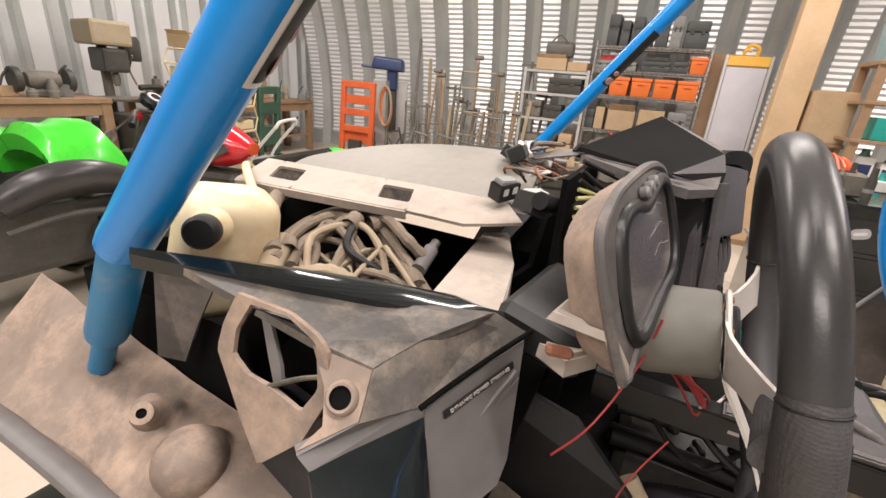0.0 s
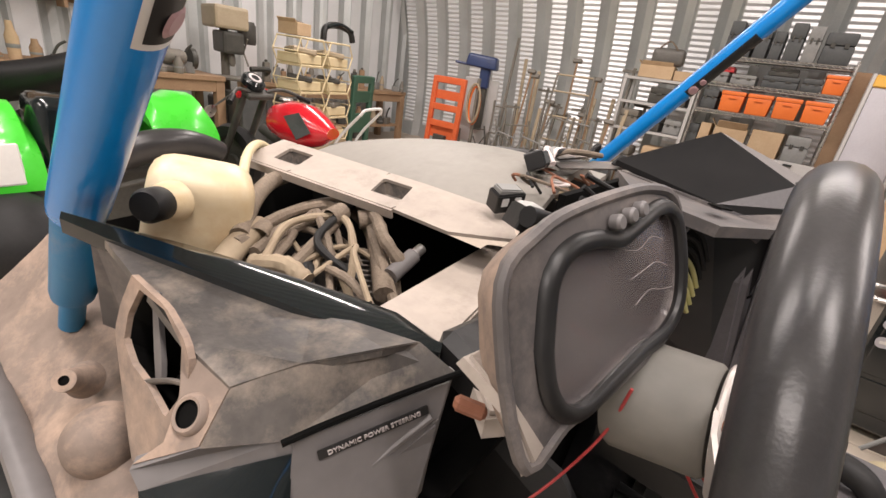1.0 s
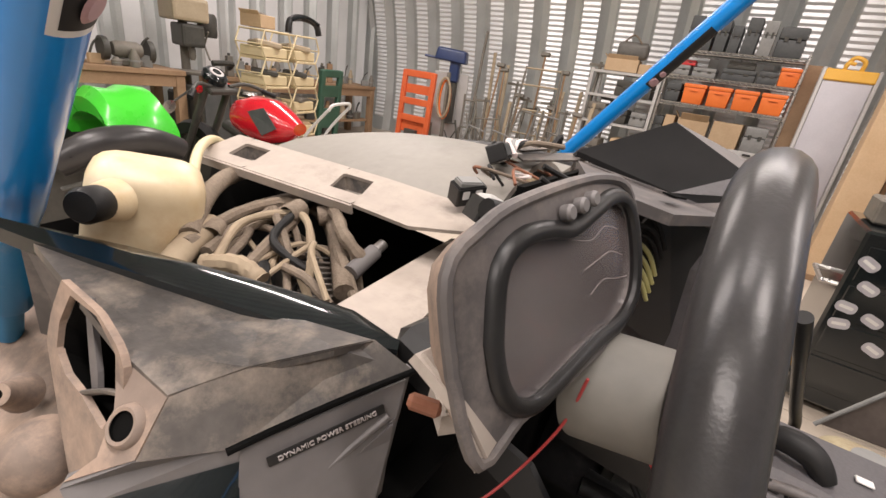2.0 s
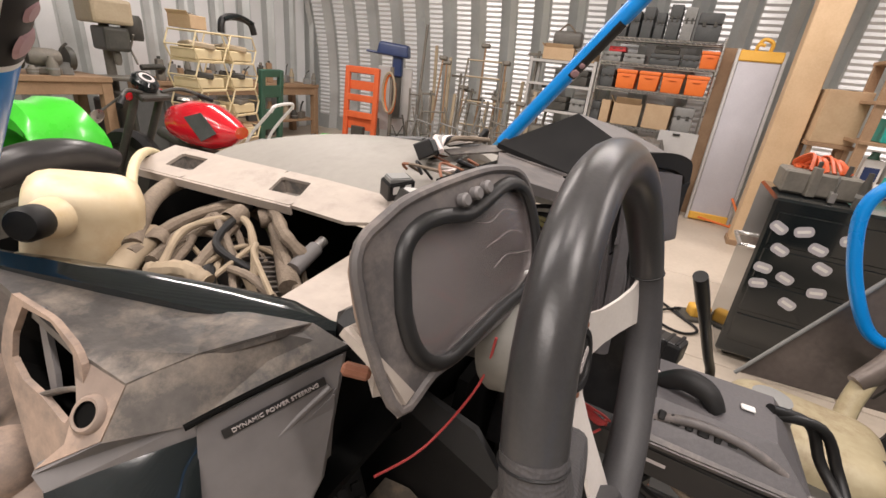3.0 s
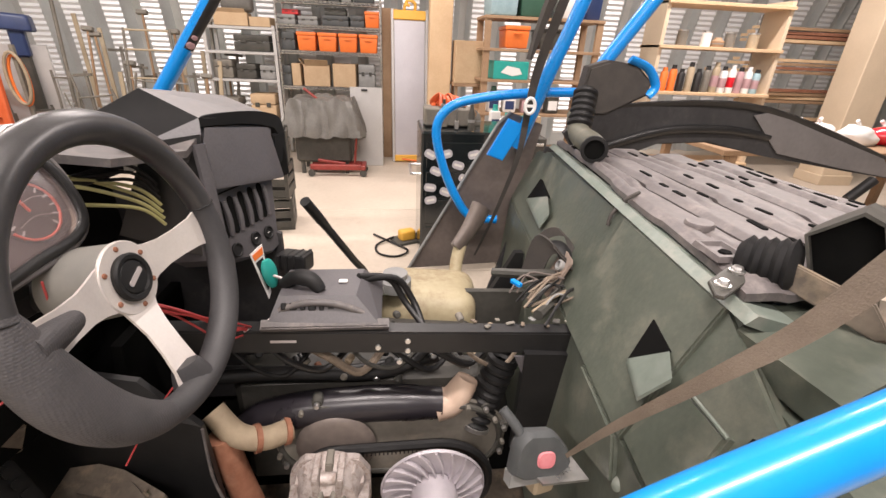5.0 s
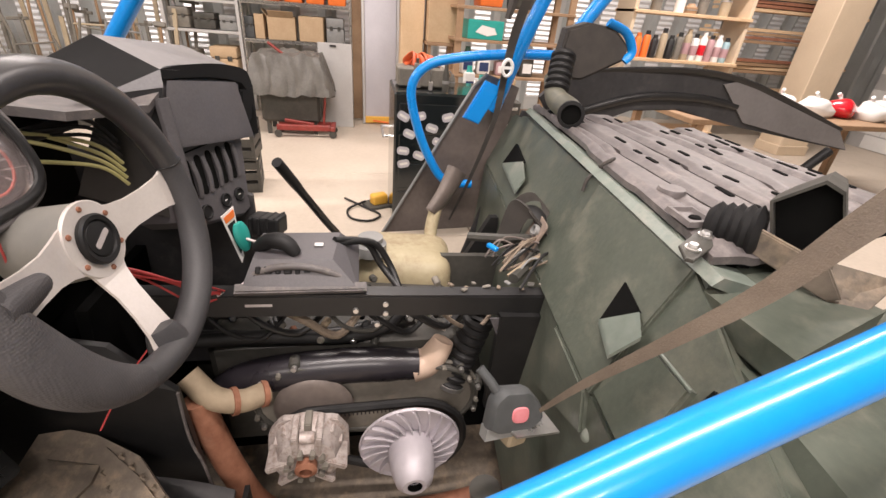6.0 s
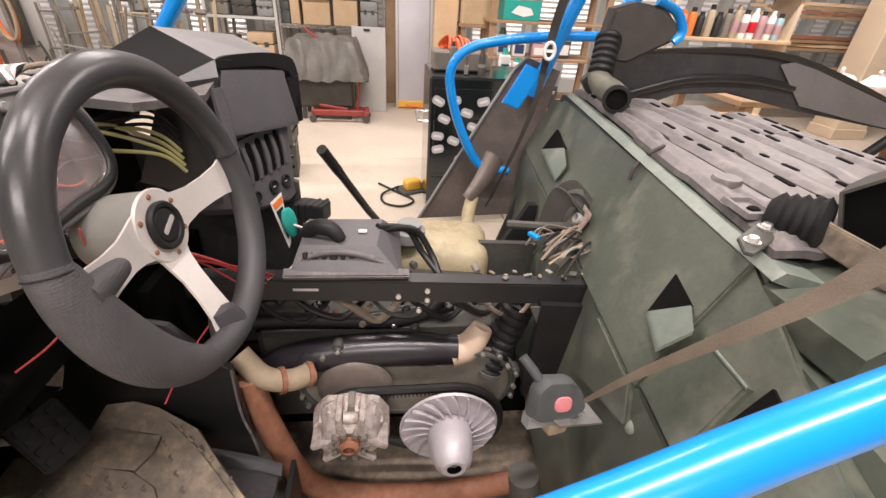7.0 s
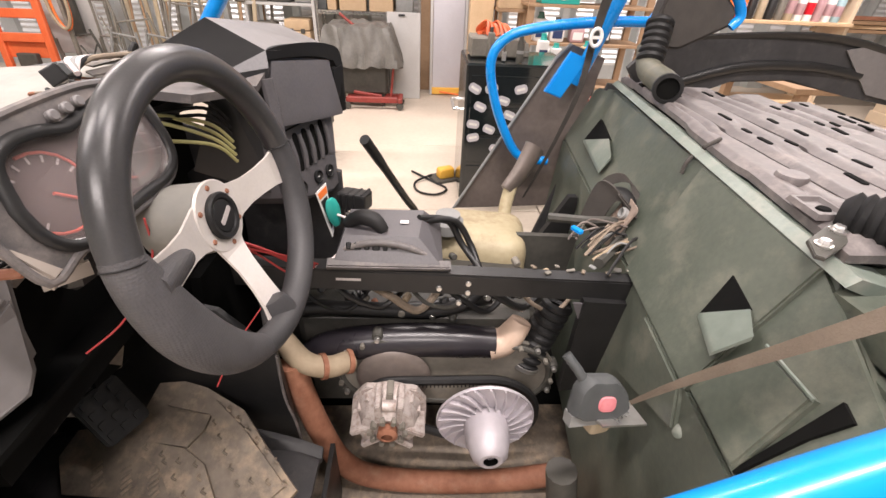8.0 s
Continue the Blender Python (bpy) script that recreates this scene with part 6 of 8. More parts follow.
for pts, r, mat in (([(0.8, 0.2, 0.66), (0.82, 0.05, 0.65), (0.83, -0.12, 0.63), (0.82, -0.22, 0.66), (0.85, -0.28, 0.7)], 0.016, "rubber"), ([(0.83, 0.2, 0.71), (0.84, 0.08, 0.705), (0.86, -0.05, 0.7)], 0.013, "rubber"), ([(0.86, 0.2, 0.62), (0.86, -0.1, 0.61), (0.88, -0.3, 0.64)], 0.02, "black"), ([(0.84, -0.3, 0.7), (0.83, -0.34, 0.66), (0.82, -0.37, 0.645)], 0.006, "steel")):
    part("hose", tube(pts, r, 10), mat, car, smooth=True)
for k in range(54):
    x, y, z = 0.82 + random.uniform(0, 0.1), random.uniform(-0.45, 0.18), random.uniform(0.6, 0.75)
    part("fitting", lathe([(0, 0.012), (0.006, 0.012), (0.009, 0.008), (0.009, -0.01), (0, -0.01)], frame_z((x, y, z), (-1, random.uniform(-0.6, 0.6), random.uniform(-0.3, 0.6))), 10), random.choice(("junk", "steel", "steel", "junk_dark", "hose_tan", "black", "rust", "black")), car, smooth=True)
for k in range(7):
    y0 = 0.14 - 0.08 * k
    part("hose", tube([(0.8, y0, 0.73), (0.79, y0 - 0.04, 0.69 + 0.01 * (k % 3)), (0.8, y0 - 0.1, 0.66 + 0.012 * (k % 2)), (0.83, y0 - 0.15, 0.7)], 0.005 + 0.002 * (k % 3), 8), ("rubber", "black", "hose", "junk_dark")[k % 4], car, smooth=True)
part("engine_block", box((0.26, 0.6, 0.34), (0.98, -0.12, 0.44), (0, 0, 0), 0.02), "junk_dark", car, "oily dark engine block")
part("exhaust_pipe", tube([(0.7, 0.15, 0.6), (0.695, 0.135, 0.5), (0.69, 0.11, 0.38), (0.68, 0.07, 0.27), (0.67, 0.0, 0.215), (0.66, -0.15, 0.2), (0.66, -0.34, 0.2), (0.66, -0.5, 0.23)], 0.028, 18), "rust", car, "rust-brown frame tube", smooth=True)
stub = part("frame_stub", tube([(0.72, 0.165, 0.645), (0.7, 0.12, 0.6), (0.71, 0.07, 0.575), (0.74, 0.03, 0.565)], 0.024, 16), "hose_tan", car, "tan frame stub with clamps", smooth=True)
for x, y, z in ((0.706, 0.085, 0.58), (0.735, 0.035, 0.566)):
    part("clamp", lathe([(0.026, -0.006), (0.029, -0.005), (0.029, 0.005), (0.026, 0.006)], frame_z((x, y, z), (0.45, -0.85, -0.25)), 20), "rust", stub, smooth=True)
part("frame_floor", box((0.5, 0.9, 0.02), (0.66, -0.15, 0.17)), "foot", car, "grimy skid plate")
part("grease_lump", box((0.035, 0.045, 0.05), (0.505, -0.435, 0.675), (10, 5, 20), 0.012, segs=3), "tan_metal", car, "rusty belt anchor")
part("side_post", tube([(0.5, -0.4, 0.52), (0.49, -0.42, 0.4), (0.47, -0.45, 0.25)], 0.03, 12), "junk_dark", car, smooth=True)
part("wire_nest", tube([(1.0, -0.45, 0.8), (0.95, -0.52, 0.82), (0.9, -0.58, 0.84), (0.85, -0.56, 0.81), (0.78, -0.5, 0.81)], 0.012, 8), "junk_dark", car, "loose loom ends by the bulkhead", smooth=True)
for k in range(14):
    a = Vector((0.78 + random.uniform(0, 0.12), -0.42 - random.uniform(0, 0.16), 0.81))
    part("lead", tube([a, a + Vector((random.uniform(-0.03, 0.05), -0.04, 0.02 + random.uniform(0, 0.02))), a + Vector((random.uniform(-0.02, 0.08), -0.1, random.uniform(0.0, 0.05)))], 0.0025, 6), random.choice(("hose", "rubber", "grey_case", "hose", "brown", "junk_dark", "brown")), car)
for k in range(10):
    part("scrap", box((random.uniform(0.006, 0.02), random.uniform(0.006, 0.014), 0.004), (0.745 + random.uniform(0, 0.03), -0.36 - 0.025 * k, 0.806), (random.uniform(-20, 20), random.uniform(-15, 15), random.uniform(0, 90)), 0.001), random.choice(("tan_metal", "junk", "grey_case", "hose", "junk_dark")), rail)
part("connector", box((0.03, 0.012, 0.01), (0.86, -0.47, 0.845), (0, 0, 30), 0.002), "blue", car, "small blue connector")
plug_plate = part("connector_plate", slab(rounded(0.075, 0.11, 0.012), 0.006, frame_of(wall_at(0.9, 0.84, 0.012), (1, -0.11, 0), (0, -0.4, 0.9)), bevel=0.002), "very_dusty", bulk, "dust-caked connector plate")
for dx, dz, r in ((-0.008, 0.022, 0.014), (0.012, -0.022, 0.009)):
    part("plug_socket", lathe([(r, 0), (r, 0.012), (r * 0.7, 0.014), (r * 0.62, 0.005), (0, 0.005)], frame_z(wall_at(0.9 + dx, 0.84 + dz, 0.016), (0.0, 0.9, 0.42)), 18), "grey_case", plug_plate, smooth=True)
for k in range(9):
    a = Vector((0.86 + random.uniform(-0.03, 0.05), -0.6 + random.uniform(-0.02, 0.03), 0.82 + random.uniform(0, 0.03)))
    part("lead", tube([a, a + Vector((random.uniform(-0.06, 0.0), 0.05, random.uniform(-0.01, 0.03))), a + Vector((random.uniform(-0.12, -0.03), 0.12, random.uniform(-0.02, 0.0)))], random.choice((0.0025, 0.0035)), 6), random.choice(("hose_tan", "hose", "rust", "hose", "rubber")), car, smooth=True)
part("duct_loop", tube([(0.985, -0.55, 0.8), (0.975, -0.56, 0.87), (0.95, -0.585, 0.9), (0.915, -0.6, 0.885), (0.9, -0.6, 0.84), (0.915, -0.575, 0.8)], 0.019, 14, flat=0.45), "rubber", car, "flattened black rubber duct loop", smooth=True)
part("belt_loop", ribbon([(0.97, -0.54, 0.8), (0.98, -0.56, 0.9), (0.95, -0.6, 0.93), (0.91, -0.62, 0.88), (0.88, -0.61, 0.86), (0.9, -0.58, 0.9), (0.94, -0.55, 0.9), (0.95, -0.53, 0.8)], 0.06, (0.6, 0.5, 0.5), 0.005), "strap_dark", car, "folded black strap loop")

# driver's footwell


def foot(u, v):
    """The moulded foot tray: level by the seat, rising to the toe board, with rolled edges."""
    y = 0.08 + 0.56 * v
    x = 0.44 + (0.165 + 0.055 * v) * u
    z = 0.455 + max(0, v - 0.75) * 0.25 - 0.09 * max(0.0, ((u - 0.5) / 0.5) ** 2 + ((v - 0.45) / 0.55) ** 2 - 0.95) - 0.05 * max(0, 0.16 - u) / 0.16 + 0.05 * max(0, u - 0.86) / 0.14 + 0.008 * noise.noise(Vector((x * 9, y * 9, 3)))
    return Vector((x, y, z))


fw = part("footwell", grid_sheet(foot, 28, 40, 0.012), "dusk", car, "dusty black moulded footwell", smooth=True)


def mat_at(x, y, out=0.0):
    """A point on the foot mat, which rises towards the tunnel."""
    return Vector((x, y, 0.475 + 0.4 * (x - 0.45) + out))


MAT = [(0.483, 0.509), (0.54, 0.542), (0.584, 0.528), (0.595, 0.423), (0.668, 0.407), (0.672, 0.358), (0.659, 0.309), (0.618, 0.226), (0.555, 0.168), (0.484, 0.096), (0.46, 0.117)]
foot_mat = part("foot_mat", plate([mat_at(x, y) for x, y in MAT], 0.02, bevel=0.006), "foot", car, "dusty moulded foot mat with raised pads")
for outline in ([(0.557, 0.39), (0.608, 0.364), (0.602, 0.284), (0.575, 0.289), (0.547, 0.312)],
                [(0.535, 0.396), (0.557, 0.387), (0.545, 0.316), (0.52, 0.272), (0.465, 0.236), (0.466, 0.314), (0.517, 0.352)],
                [(0.619, 0.373), (0.632, 0.361), (0.63, 0.284), (0.579, 0.216), (0.484, 0.117), (0.464, 0.142), (0.465, 0.192), (0.575, 0.273), (0.602, 0.284)]):
    part("tread_pad", plate([mat_at(x, y, 0.017) for x, y in outline], 0.012, bevel=0.004), "foot", foot_mat, "raised tread pad")
for (ax, ay), (bx, by) in [[(0.584, 0.273), (0.485, 0.202)], [(0.608, 0.251), (0.519, 0.139)], [(0.543, 0.385), (0.521, 0.318)], [(0.521, 0.343), (0.47, 0.291)], [(0.516, 0.286), (0.474, 0.258)], [(0.489, 0.178), (0.484, 0.117)]]:
    count = max(3, int(math.hypot(bx - ax, by - ay) / 0.021))
    for k in range(count):
        q = k / (count - 1)
        c = mat_at(ax + (bx - ax) * q, ay + (by - ay) * q, 0.0295)
        part("tread_cleat", tube([c + Vector((-0.005, -0.004, -0.002)), c + Vector((-0.002, 0.004, 0.003)), c + Vector((0.005, 0.003, 0.001))], 0.0024, 5, n=2), "foot", foot_mat)
for x, y in [(0.513, 0.474), (0.508, 0.421), (0.499, 0.369)]:
    for k in range(5):
        c = mat_at(x + -0.0083 * k, y + -0.0037 * k, 0.021)
        part("tread_rib", tube([c, c + Vector((0.0130, -0.0140, 0.0052))], 0.003, 6, smooth_path=False), "foot", foot_mat)
part("floor_side", plate([(0.24, 0.1, 0.455), (0.45, 0.06, 0.45), (0.45, 0.7, 0.47), (0.24, 0.7, 0.5)], 0.01), "dusk", car, "black floor panel by the sill")
part("heel_board", plate([(0.43, 0.06, 0.4), (0.43, 0.055, 0.2), (0.64, 0.065, 0.2), (0.64, 0.065, 0.4)], 0.01), "black", car, "black tray edge")
part("tunnel_side", plate([(0.65, 0.14, 0.2), (0.65, 0.155, 0.675), (0.68, 0.26, 0.76), (0.7, 0.7, 0.85), (0.7, 0.75, 0.2)], 0.012), "black", car, "black tunnel side")
part("tunnel_edge", tube([(0.646, 0.14, 0.2), (0.646, 0.142, 0.44), (0.646, 0.155, 0.55), (0.646, 0.152, 0.675)], 0.003, 6), "dash_dust", car, smooth=True)
random.seed(5)
for x, y, z, sx, sy, sz, mat in ((0.42, 0.4, 0.86, 0.06, 0.02, 0.02, "cowl"), (0.46, 0.42, 0.84, 0.09, 0.03, 0.03, "junk_dark"), (0.5, 0.42, 0.8, 0.07, 0.04, 0.05, "dash"), (0.58, 0.43, 0.73, 0.08, 0.03, 0.05, "foot"), (0.44, 0.44, 0.76, 0.05, 0.03, 0.06, "junk_dark")):
    part("bracket", box((sx, sy, sz), (x, y, z), (random.uniform(-20, 20), random.uniform(-25, 25), random.uniform(-30, 30)), 0.004), mat, car)
ped = part("pedal", slab(rounded(0.078, 0.1, 0.01), 0.012, frame_of((0.54, 0.405, 0.655), (0.9, -0.42, 0.0), (0.15, 0.55, 0.8)), bevel=0.003), "rubber", car, "black ribbed brake pedal")
for i in range(3):
    for j in range(4):
        part("pedal_stud", slab(rounded(0.014, 0.014, 0.003), 0.004, frame_of((0.54, 0.405, 0.655), (0.9, -0.42, 0.0), (0.15, 0.55, 0.8)) @ pose(-0.023 + 0.023 * i, -0.034 + 0.0225 * j, 0.004)), "rubber", ped)
part("pedal_arm", tube([(0.6, 0.51, 0.53), (0.58, 0.5, 0.65), (0.56, 0.46, 0.78), (0.55, 0.4, 0.88)], 0.012, 10), "black", car, smooth=True)

# ---- workshop along the arched wall ----


def wire_shelf():
    unit = thing("wire_shelf", pose(5.95, 0.51, 0), "chrome wire shelving unit loaded with cases and bins", "shelf", local=True)
    for x in (-0.2, 0.2):
        for y in (-0.585, 0.585):
            part("post", tube([(x, y, 0.02), (x, y, 1.82)], 0.013, 10, smooth_path=False), "steel", unit, smooth=True)
    for z in (0.3, 0.86, 1.25, 1.52, 1.77):
        sh = part("shelf", box((0.4, 1.17, 0.006), (0, 0, z - 0.012)), "grey_case", unit)
        for x in (-0.2, 0.2):
            part("edge_wire", tube([(x, -0.585, z), (x, 0.585, z)], 0.005, 6, smooth_path=False), "steel", sh)
            part("edge_wire", tube([(x, -0.585, z - 0.03), (x, 0.585, z - 0.03)], 0.005, 6, smooth_path=False), "steel", sh)
            for k in range(24):
                y = -0.57 + 1.14 * k / 23
                part("truss", tube([(x, y - 0.02, z - 0.03), (x, y + 0.02, z)], 0.003, 4, smooth_path=False), "steel", sh)
    return unit


wire_shelf()


def carry_case(x, y, z, sx, sy, sz, material, label, rot=0, group=""):
    c = thing("tool_case", pose(x, y, z, 0, 0, rot), label, "case", group, local=True)
    part("shell", box((sx, sy, sz * 0.6), (0, 0, sz * 0.3), bevel=min(sx, sy, sz) * 0.1, segs=2), material, c, smooth=True)
    part("lid", box((sx * 0.99, sy * 0.99, sz * 0.4), (0, 0, sz * 0.8 + 0.002), bevel=min(sx, sy, sz) * 0.1, segs=2), material, c, smooth=True)
    part("latch", box((0.012, sy * 0.16, sz * 0.16), (-sx / 2 - 0.004, sy * 0.22, sz * 0.6), bevel=0.002), "junk_dark", c)
    part("latch", box((0.012, sy * 0.16, sz * 0.16), (-sx / 2 - 0.004, -sy * 0.22, sz * 0.6), bevel=0.002), "junk_dark", c)
    return c


ty = 1.02
for w, h, mat in ((0.13, 0.32, "case"), (0.1, 0.26, "case"), (0.12, 0.3, "case"), (0.1, 0.25, "case"), (0.13, 0.33, "case"), (0.12, 0.31, "grey_case"), (0.24, 0.27, "case")):
    carry_case(5.93, ty - w / 2, 1.775, 0.3, w - 0.01, h, mat, "upright dark plastic tool case on the top shelf", group="upright cases")
    ty -= w + 0.015
for y, w, h, mat, lab in ((0.99, 0.2, 0.1, "grey_case", "grey flat power tool case"), (0.75, 0.22, 0.09, "grey_case", "grey flat power tool case"), (0.44, 0.3, 0.11, "case", "dark flat power tool case"), (0.19, 0.16, 0.12, "case", "dark flat power tool case")):
    carry_case(5.93, y, 1.525, 0.3, w, h, mat, lab, group="flat cases")
carry_case(5.93, 0.95, 1.63, 0.2, 0.18, 0.05, "red", "small red flat case on a grey one")
carry_case(5.93, 0.44, 1.64, 0.26, 0.24, 0.07, "junk_dark", "dark flat tool case on another")


def lidded_bin(x, y, z, w, h, label, material="orange"):
    b = thing("storage_bin", pose(x, y, z), label, "bin", "orange bins", local=True)
    part("tub", box((0.3, w, h * 0.8), (0, 0, h * 0.4), bevel=0.012, taper=(1.08, 1.1), segs=2), material, b, smooth=True)
    part("lid", box((0.335, w * 1.16, h * 0.2), (0, 0, h * 0.9), bevel=0.012, segs=2), material, b, smooth=True)
    part("grip", box((0.012, w * 0.4, 0.014), (-0.168, 0, h * 0.66), bevel=0.003), material, b)
    return b


for k in range(4):
    lidded_bin(5.92, 0.78 - 0.237 * k, 1.255, 0.19, 0.2, "orange lidded plastic bin on the wire shelf")
lidded_bin(5.92, -0.0 + 0.02, 1.525, 0.15, 0.17, "square orange plastic box on the wire shelf")
carry_case(5.93, 0.99, 1.255, 0.3, 0.15, 0.19, "case", "dark plastic box beside the orange bins")


def carton(x, y, z, sx, sy, sz, rot, label, opened=False, material="card"):
    c = thing("carton", pose(x, y, z, 0, 0, rot), label, "box", local=True)
    part("body", box((sx, sy, sz), (0, 0, sz / 2), bevel=0.004), material, c)
    if opened:
        part("flap", box((sx * 0.9, 0.004, sz * 0.4), (0, sy / 2 + sz * 0.1, sz * 1.1), (-35, 0, 0)), material, c)
        part("flap", box((0.004, sy * 0.9, sz * 0.4), (-sx / 2 - sz * 0.1, 0, sz * 1.08), (0, -40, 0)), material, c)
        part("contents", box((sx * 0.8, sy * 0.8, 0.03), (0, 0, sz), (4, 6, 10), 0.01), "junk", c)
    else:
        part("tape", box((sx + 0.002, 0.05, 0.002), (0, 0, sz + 0.0005)), "hose_tan", c)
    return c


carton(5.92, 0.7, 0.865, 0.3, 0.3, 0.24, 4, "open brown cardboard box on the shelf", True)
carton(5.92, 0.36, 0.865, 0.3, 0.27, 0.26, -3, "brown cardboard box on the shelf")
carton(5.92, 0.93, 0.865, 0.28, 0.1, 0.25, 0, "pink and tan narrow carton on the shelf")
carry_case(5.93, 1.04, 0.865, 0.3, 0.1, 0.22, "case", "dark case at the end of the shelf")
carry_case(5.93, 0.1, 0.865, 0.28, 0.2, 0.26, "grey_case", "grey ribbed charger case on the shelf")
carton(5.92, 0.6, 0.305, 0.32, 0.5, 0.3, 2, "dim cardboard box on the lowest shelf")


def covered_machine():
    g = thing("covered_machine", (5.15, 0.55, 0), "machine under a crumpled grey plastic cover", "machine", local=True)
    part("base", box((0.4, 0.6, 0.34), (0, 0, 0.3), bevel=0.03), "junk_dark", g)
    for x in (-0.15, 0.15):
        for y in (-0.24, 0.24):
            part("leg", box((0.04, 0.04, 0.15), (x, y, 0.075)), "junk_dark", g)
    bm = bmesh.new()
    n = 34
    grid = []
    for i in range(n + 1):
        row = []
        for j in range(n + 1):
            u, v = i / n * 2 - 1, j / n * 2 - 1
            r = max(abs(u), abs(v))
            z = 0.83 - 0.05 * r - (0.36 * max(0, r - 0.72) / 0.28) + 0.05 * noise.noise(Vector((u * 3, v * 4, 2)))
            x = 0.3 * u * (1 + 0.1 * noise.noise(Vector((u * 2, v * 5, 7)))) + 0.03 * noise.noise(Vector((v * 9, z * 5, 1)))
            y = 0.44 * v * (1 + 0.1 * noise.noise(Vector((u * 5, v * 2, 4)))) + 0.03 * noise.noise(Vector((u * 9, z * 6, 3)))
            row.append(bm.verts.new((x, y, z)))
        grid.append(row)
    for a, b in zip(grid, grid[1:]):
        for j in range(n):
            bm.faces.new((a[j], a[j + 1], b[j + 1], b[j]))
    part("cover", bm, "tarp", g, "crumpled translucent grey cover", smooth=True)
    return g


covered_machine()


def trolley_jack():
    j = thing("trolley_jack", (4.95, 0.42, 0), "red low trolley jack on the floor", "jack", local=True)
    part("frame_side", box((0.05, 0.55, 0.06), (-0.08, 0, 0.1), bevel=0.008), "jack_red", j)
    part("frame_side", box((0.05, 0.55, 0.06), (0.08, 0, 0.1), bevel=0.008), "jack_red", j)
    part("cross_bar", box((0.26, 0.05, 0.05), (0, -0.3, 0.1), bevel=0.008), "jack_red", j)
    for x in (-0.11, 0.11):
        for y in (-0.3, 0.26):
            part("caster", lathe([(0, 0.015), (0.035, 0.015), (0.04, 0), (0.035, -0.015), (0, -0.015)], pose(x, y, 0.04, 0, 90, 0), 16), "junk_dark", j, smooth=True)
    part("lift_arm", box((0.06, 0.3, 0.03), (0, 0.05, 0.14), (8, 0, 0), 0.006), "jack_red", j)
    part("handle", tube([(0, -0.2, 0.12), (0, -0.24, 0.5), (0.05, 0.3, 0.9)], 0.014, 8, smooth_path=False), "jack_red", j)
    return j


trolley_jack()

panel = thing("sheet_panel", pose(5.38, 0.095, 0, 0, 4, 0), "plain grey sheet metal door panel leaning on the shelf", "panel", local=True)
part("sheet", box((0.025, 0.37, 0.9), (0, 0, 0.45), bevel=0.004), "panel_grey", panel)
part("pull", box((0.02, 0.07, 0.02), (-0.02, 0.02, 0.87), bevel=0.003), "ink", panel)


def scaffold_plank():
    m = pose(5.6, -0.42, 0, 0, 5, 3)
    p = thing("walk_plank", m, "long aluminium walk plank with yellow end caps, standing upright", "plank", local=True)
    part("deck", box((0.03, 0.36, 1.6), (0, 0, 0.86)), "plank_lilac", p)
    for y in (-0.2, 0.2):
        part("side_rail", box((0.06, 0.03, 1.74), (0, y, 0.87), bevel=0.005), "panel_grey", p)
    part("end_cap", box((0.065, 0.38, 0.1), (-0.004, 0, 1.68), bevel=0.01), "yellow", p)
    part("end_cap", box((0.065, 0.38, 0.08), (-0.004, 0, 0.05), bevel=0.01), "yellow", p)
    part("hook", tube([(0, -0.06, 1.72), (-0.03, -0.06, 1.8), (-0.03, 0.02, 1.83), (0, 0.06, 1.76)], 0.018, 8), "yellow", p, smooth=True)
    part("hook", tube([(0, 0.06, 1.72), (-0.03, 0.05, 1.78), (-0.02, 0.0, 1.78)], 0.016, 8), "yellow", p, smooth=True)
    part("foot_brace", tube([(-0.05, -0.22, 0.02), (-0.2, -0.3, 0.01), (-0.1, 0.1, 0.05)], 0.012, 8, smooth_path=False), "orange", p)
    part("foot_brace", tube([(-0.05, -0.16, 0.3), (-0.16, -0.26, 0.12), (-0.2, -0.34, 0.01)], 0.012, 8, smooth_path=False), "orange", p)
    return p


scaffold_plank()
bd = thing("plywood_sheet", pose(5.85, -0.17, 0, 0, 2, 0), "narrow sheet of old plywood leaning beside the shelf", "board", local=True)
part("board", box((0.02, 0.16, 1.75), (0, 0, 0.875), bevel=0.003), "wood_dark", bd)
part("edge_strip", box((0.022, 0.02, 1.75), (0, -0.09, 0.875)), "wood", bd)

post = thing("timber_post", (5.0, -0.7, 0), "pale planed timber post standing on the floor", "post", local=True)
part("shaft", box((0.2, 0.23, 4.0), (0, 0, 2.0), bevel=0.006), "wood", post)
part("base_shoe", box((0.23, 0.26, 0.05), (0, 0, 0.025), bevel=0.004), "wood_dark", post)


def steel_shelf():
    u = thing("steel_shelf", (5.95, 1.52, 0), "grey slotted steel shelving with boxes and tools", "shelf", local=True)
    for x in (-0.18, 0.18):
        for y in (-0.38, 0.38):
            part("upright", box((0.035, 0.035, 1.5), (x, y, 0.75)), "panel_grey", u)
    for z in (0.45, 0.92, 1.22, 1.48):
        part("shelf", box((0.4, 0.79, 0.03), (0, 0, z - 0.015), bevel=0.003), "panel_grey", u)
    return u


steel_shelf()
carton(5.95, 1.62, 1.485, 0.3, 0.36, 0.14, 6, "wide open cardboard box on the steel shelf", True)
carton(5.95, 1.28, 1.485, 0.26, 0.24, 0.1, -8, "small cardboard box on the steel shelf", False)


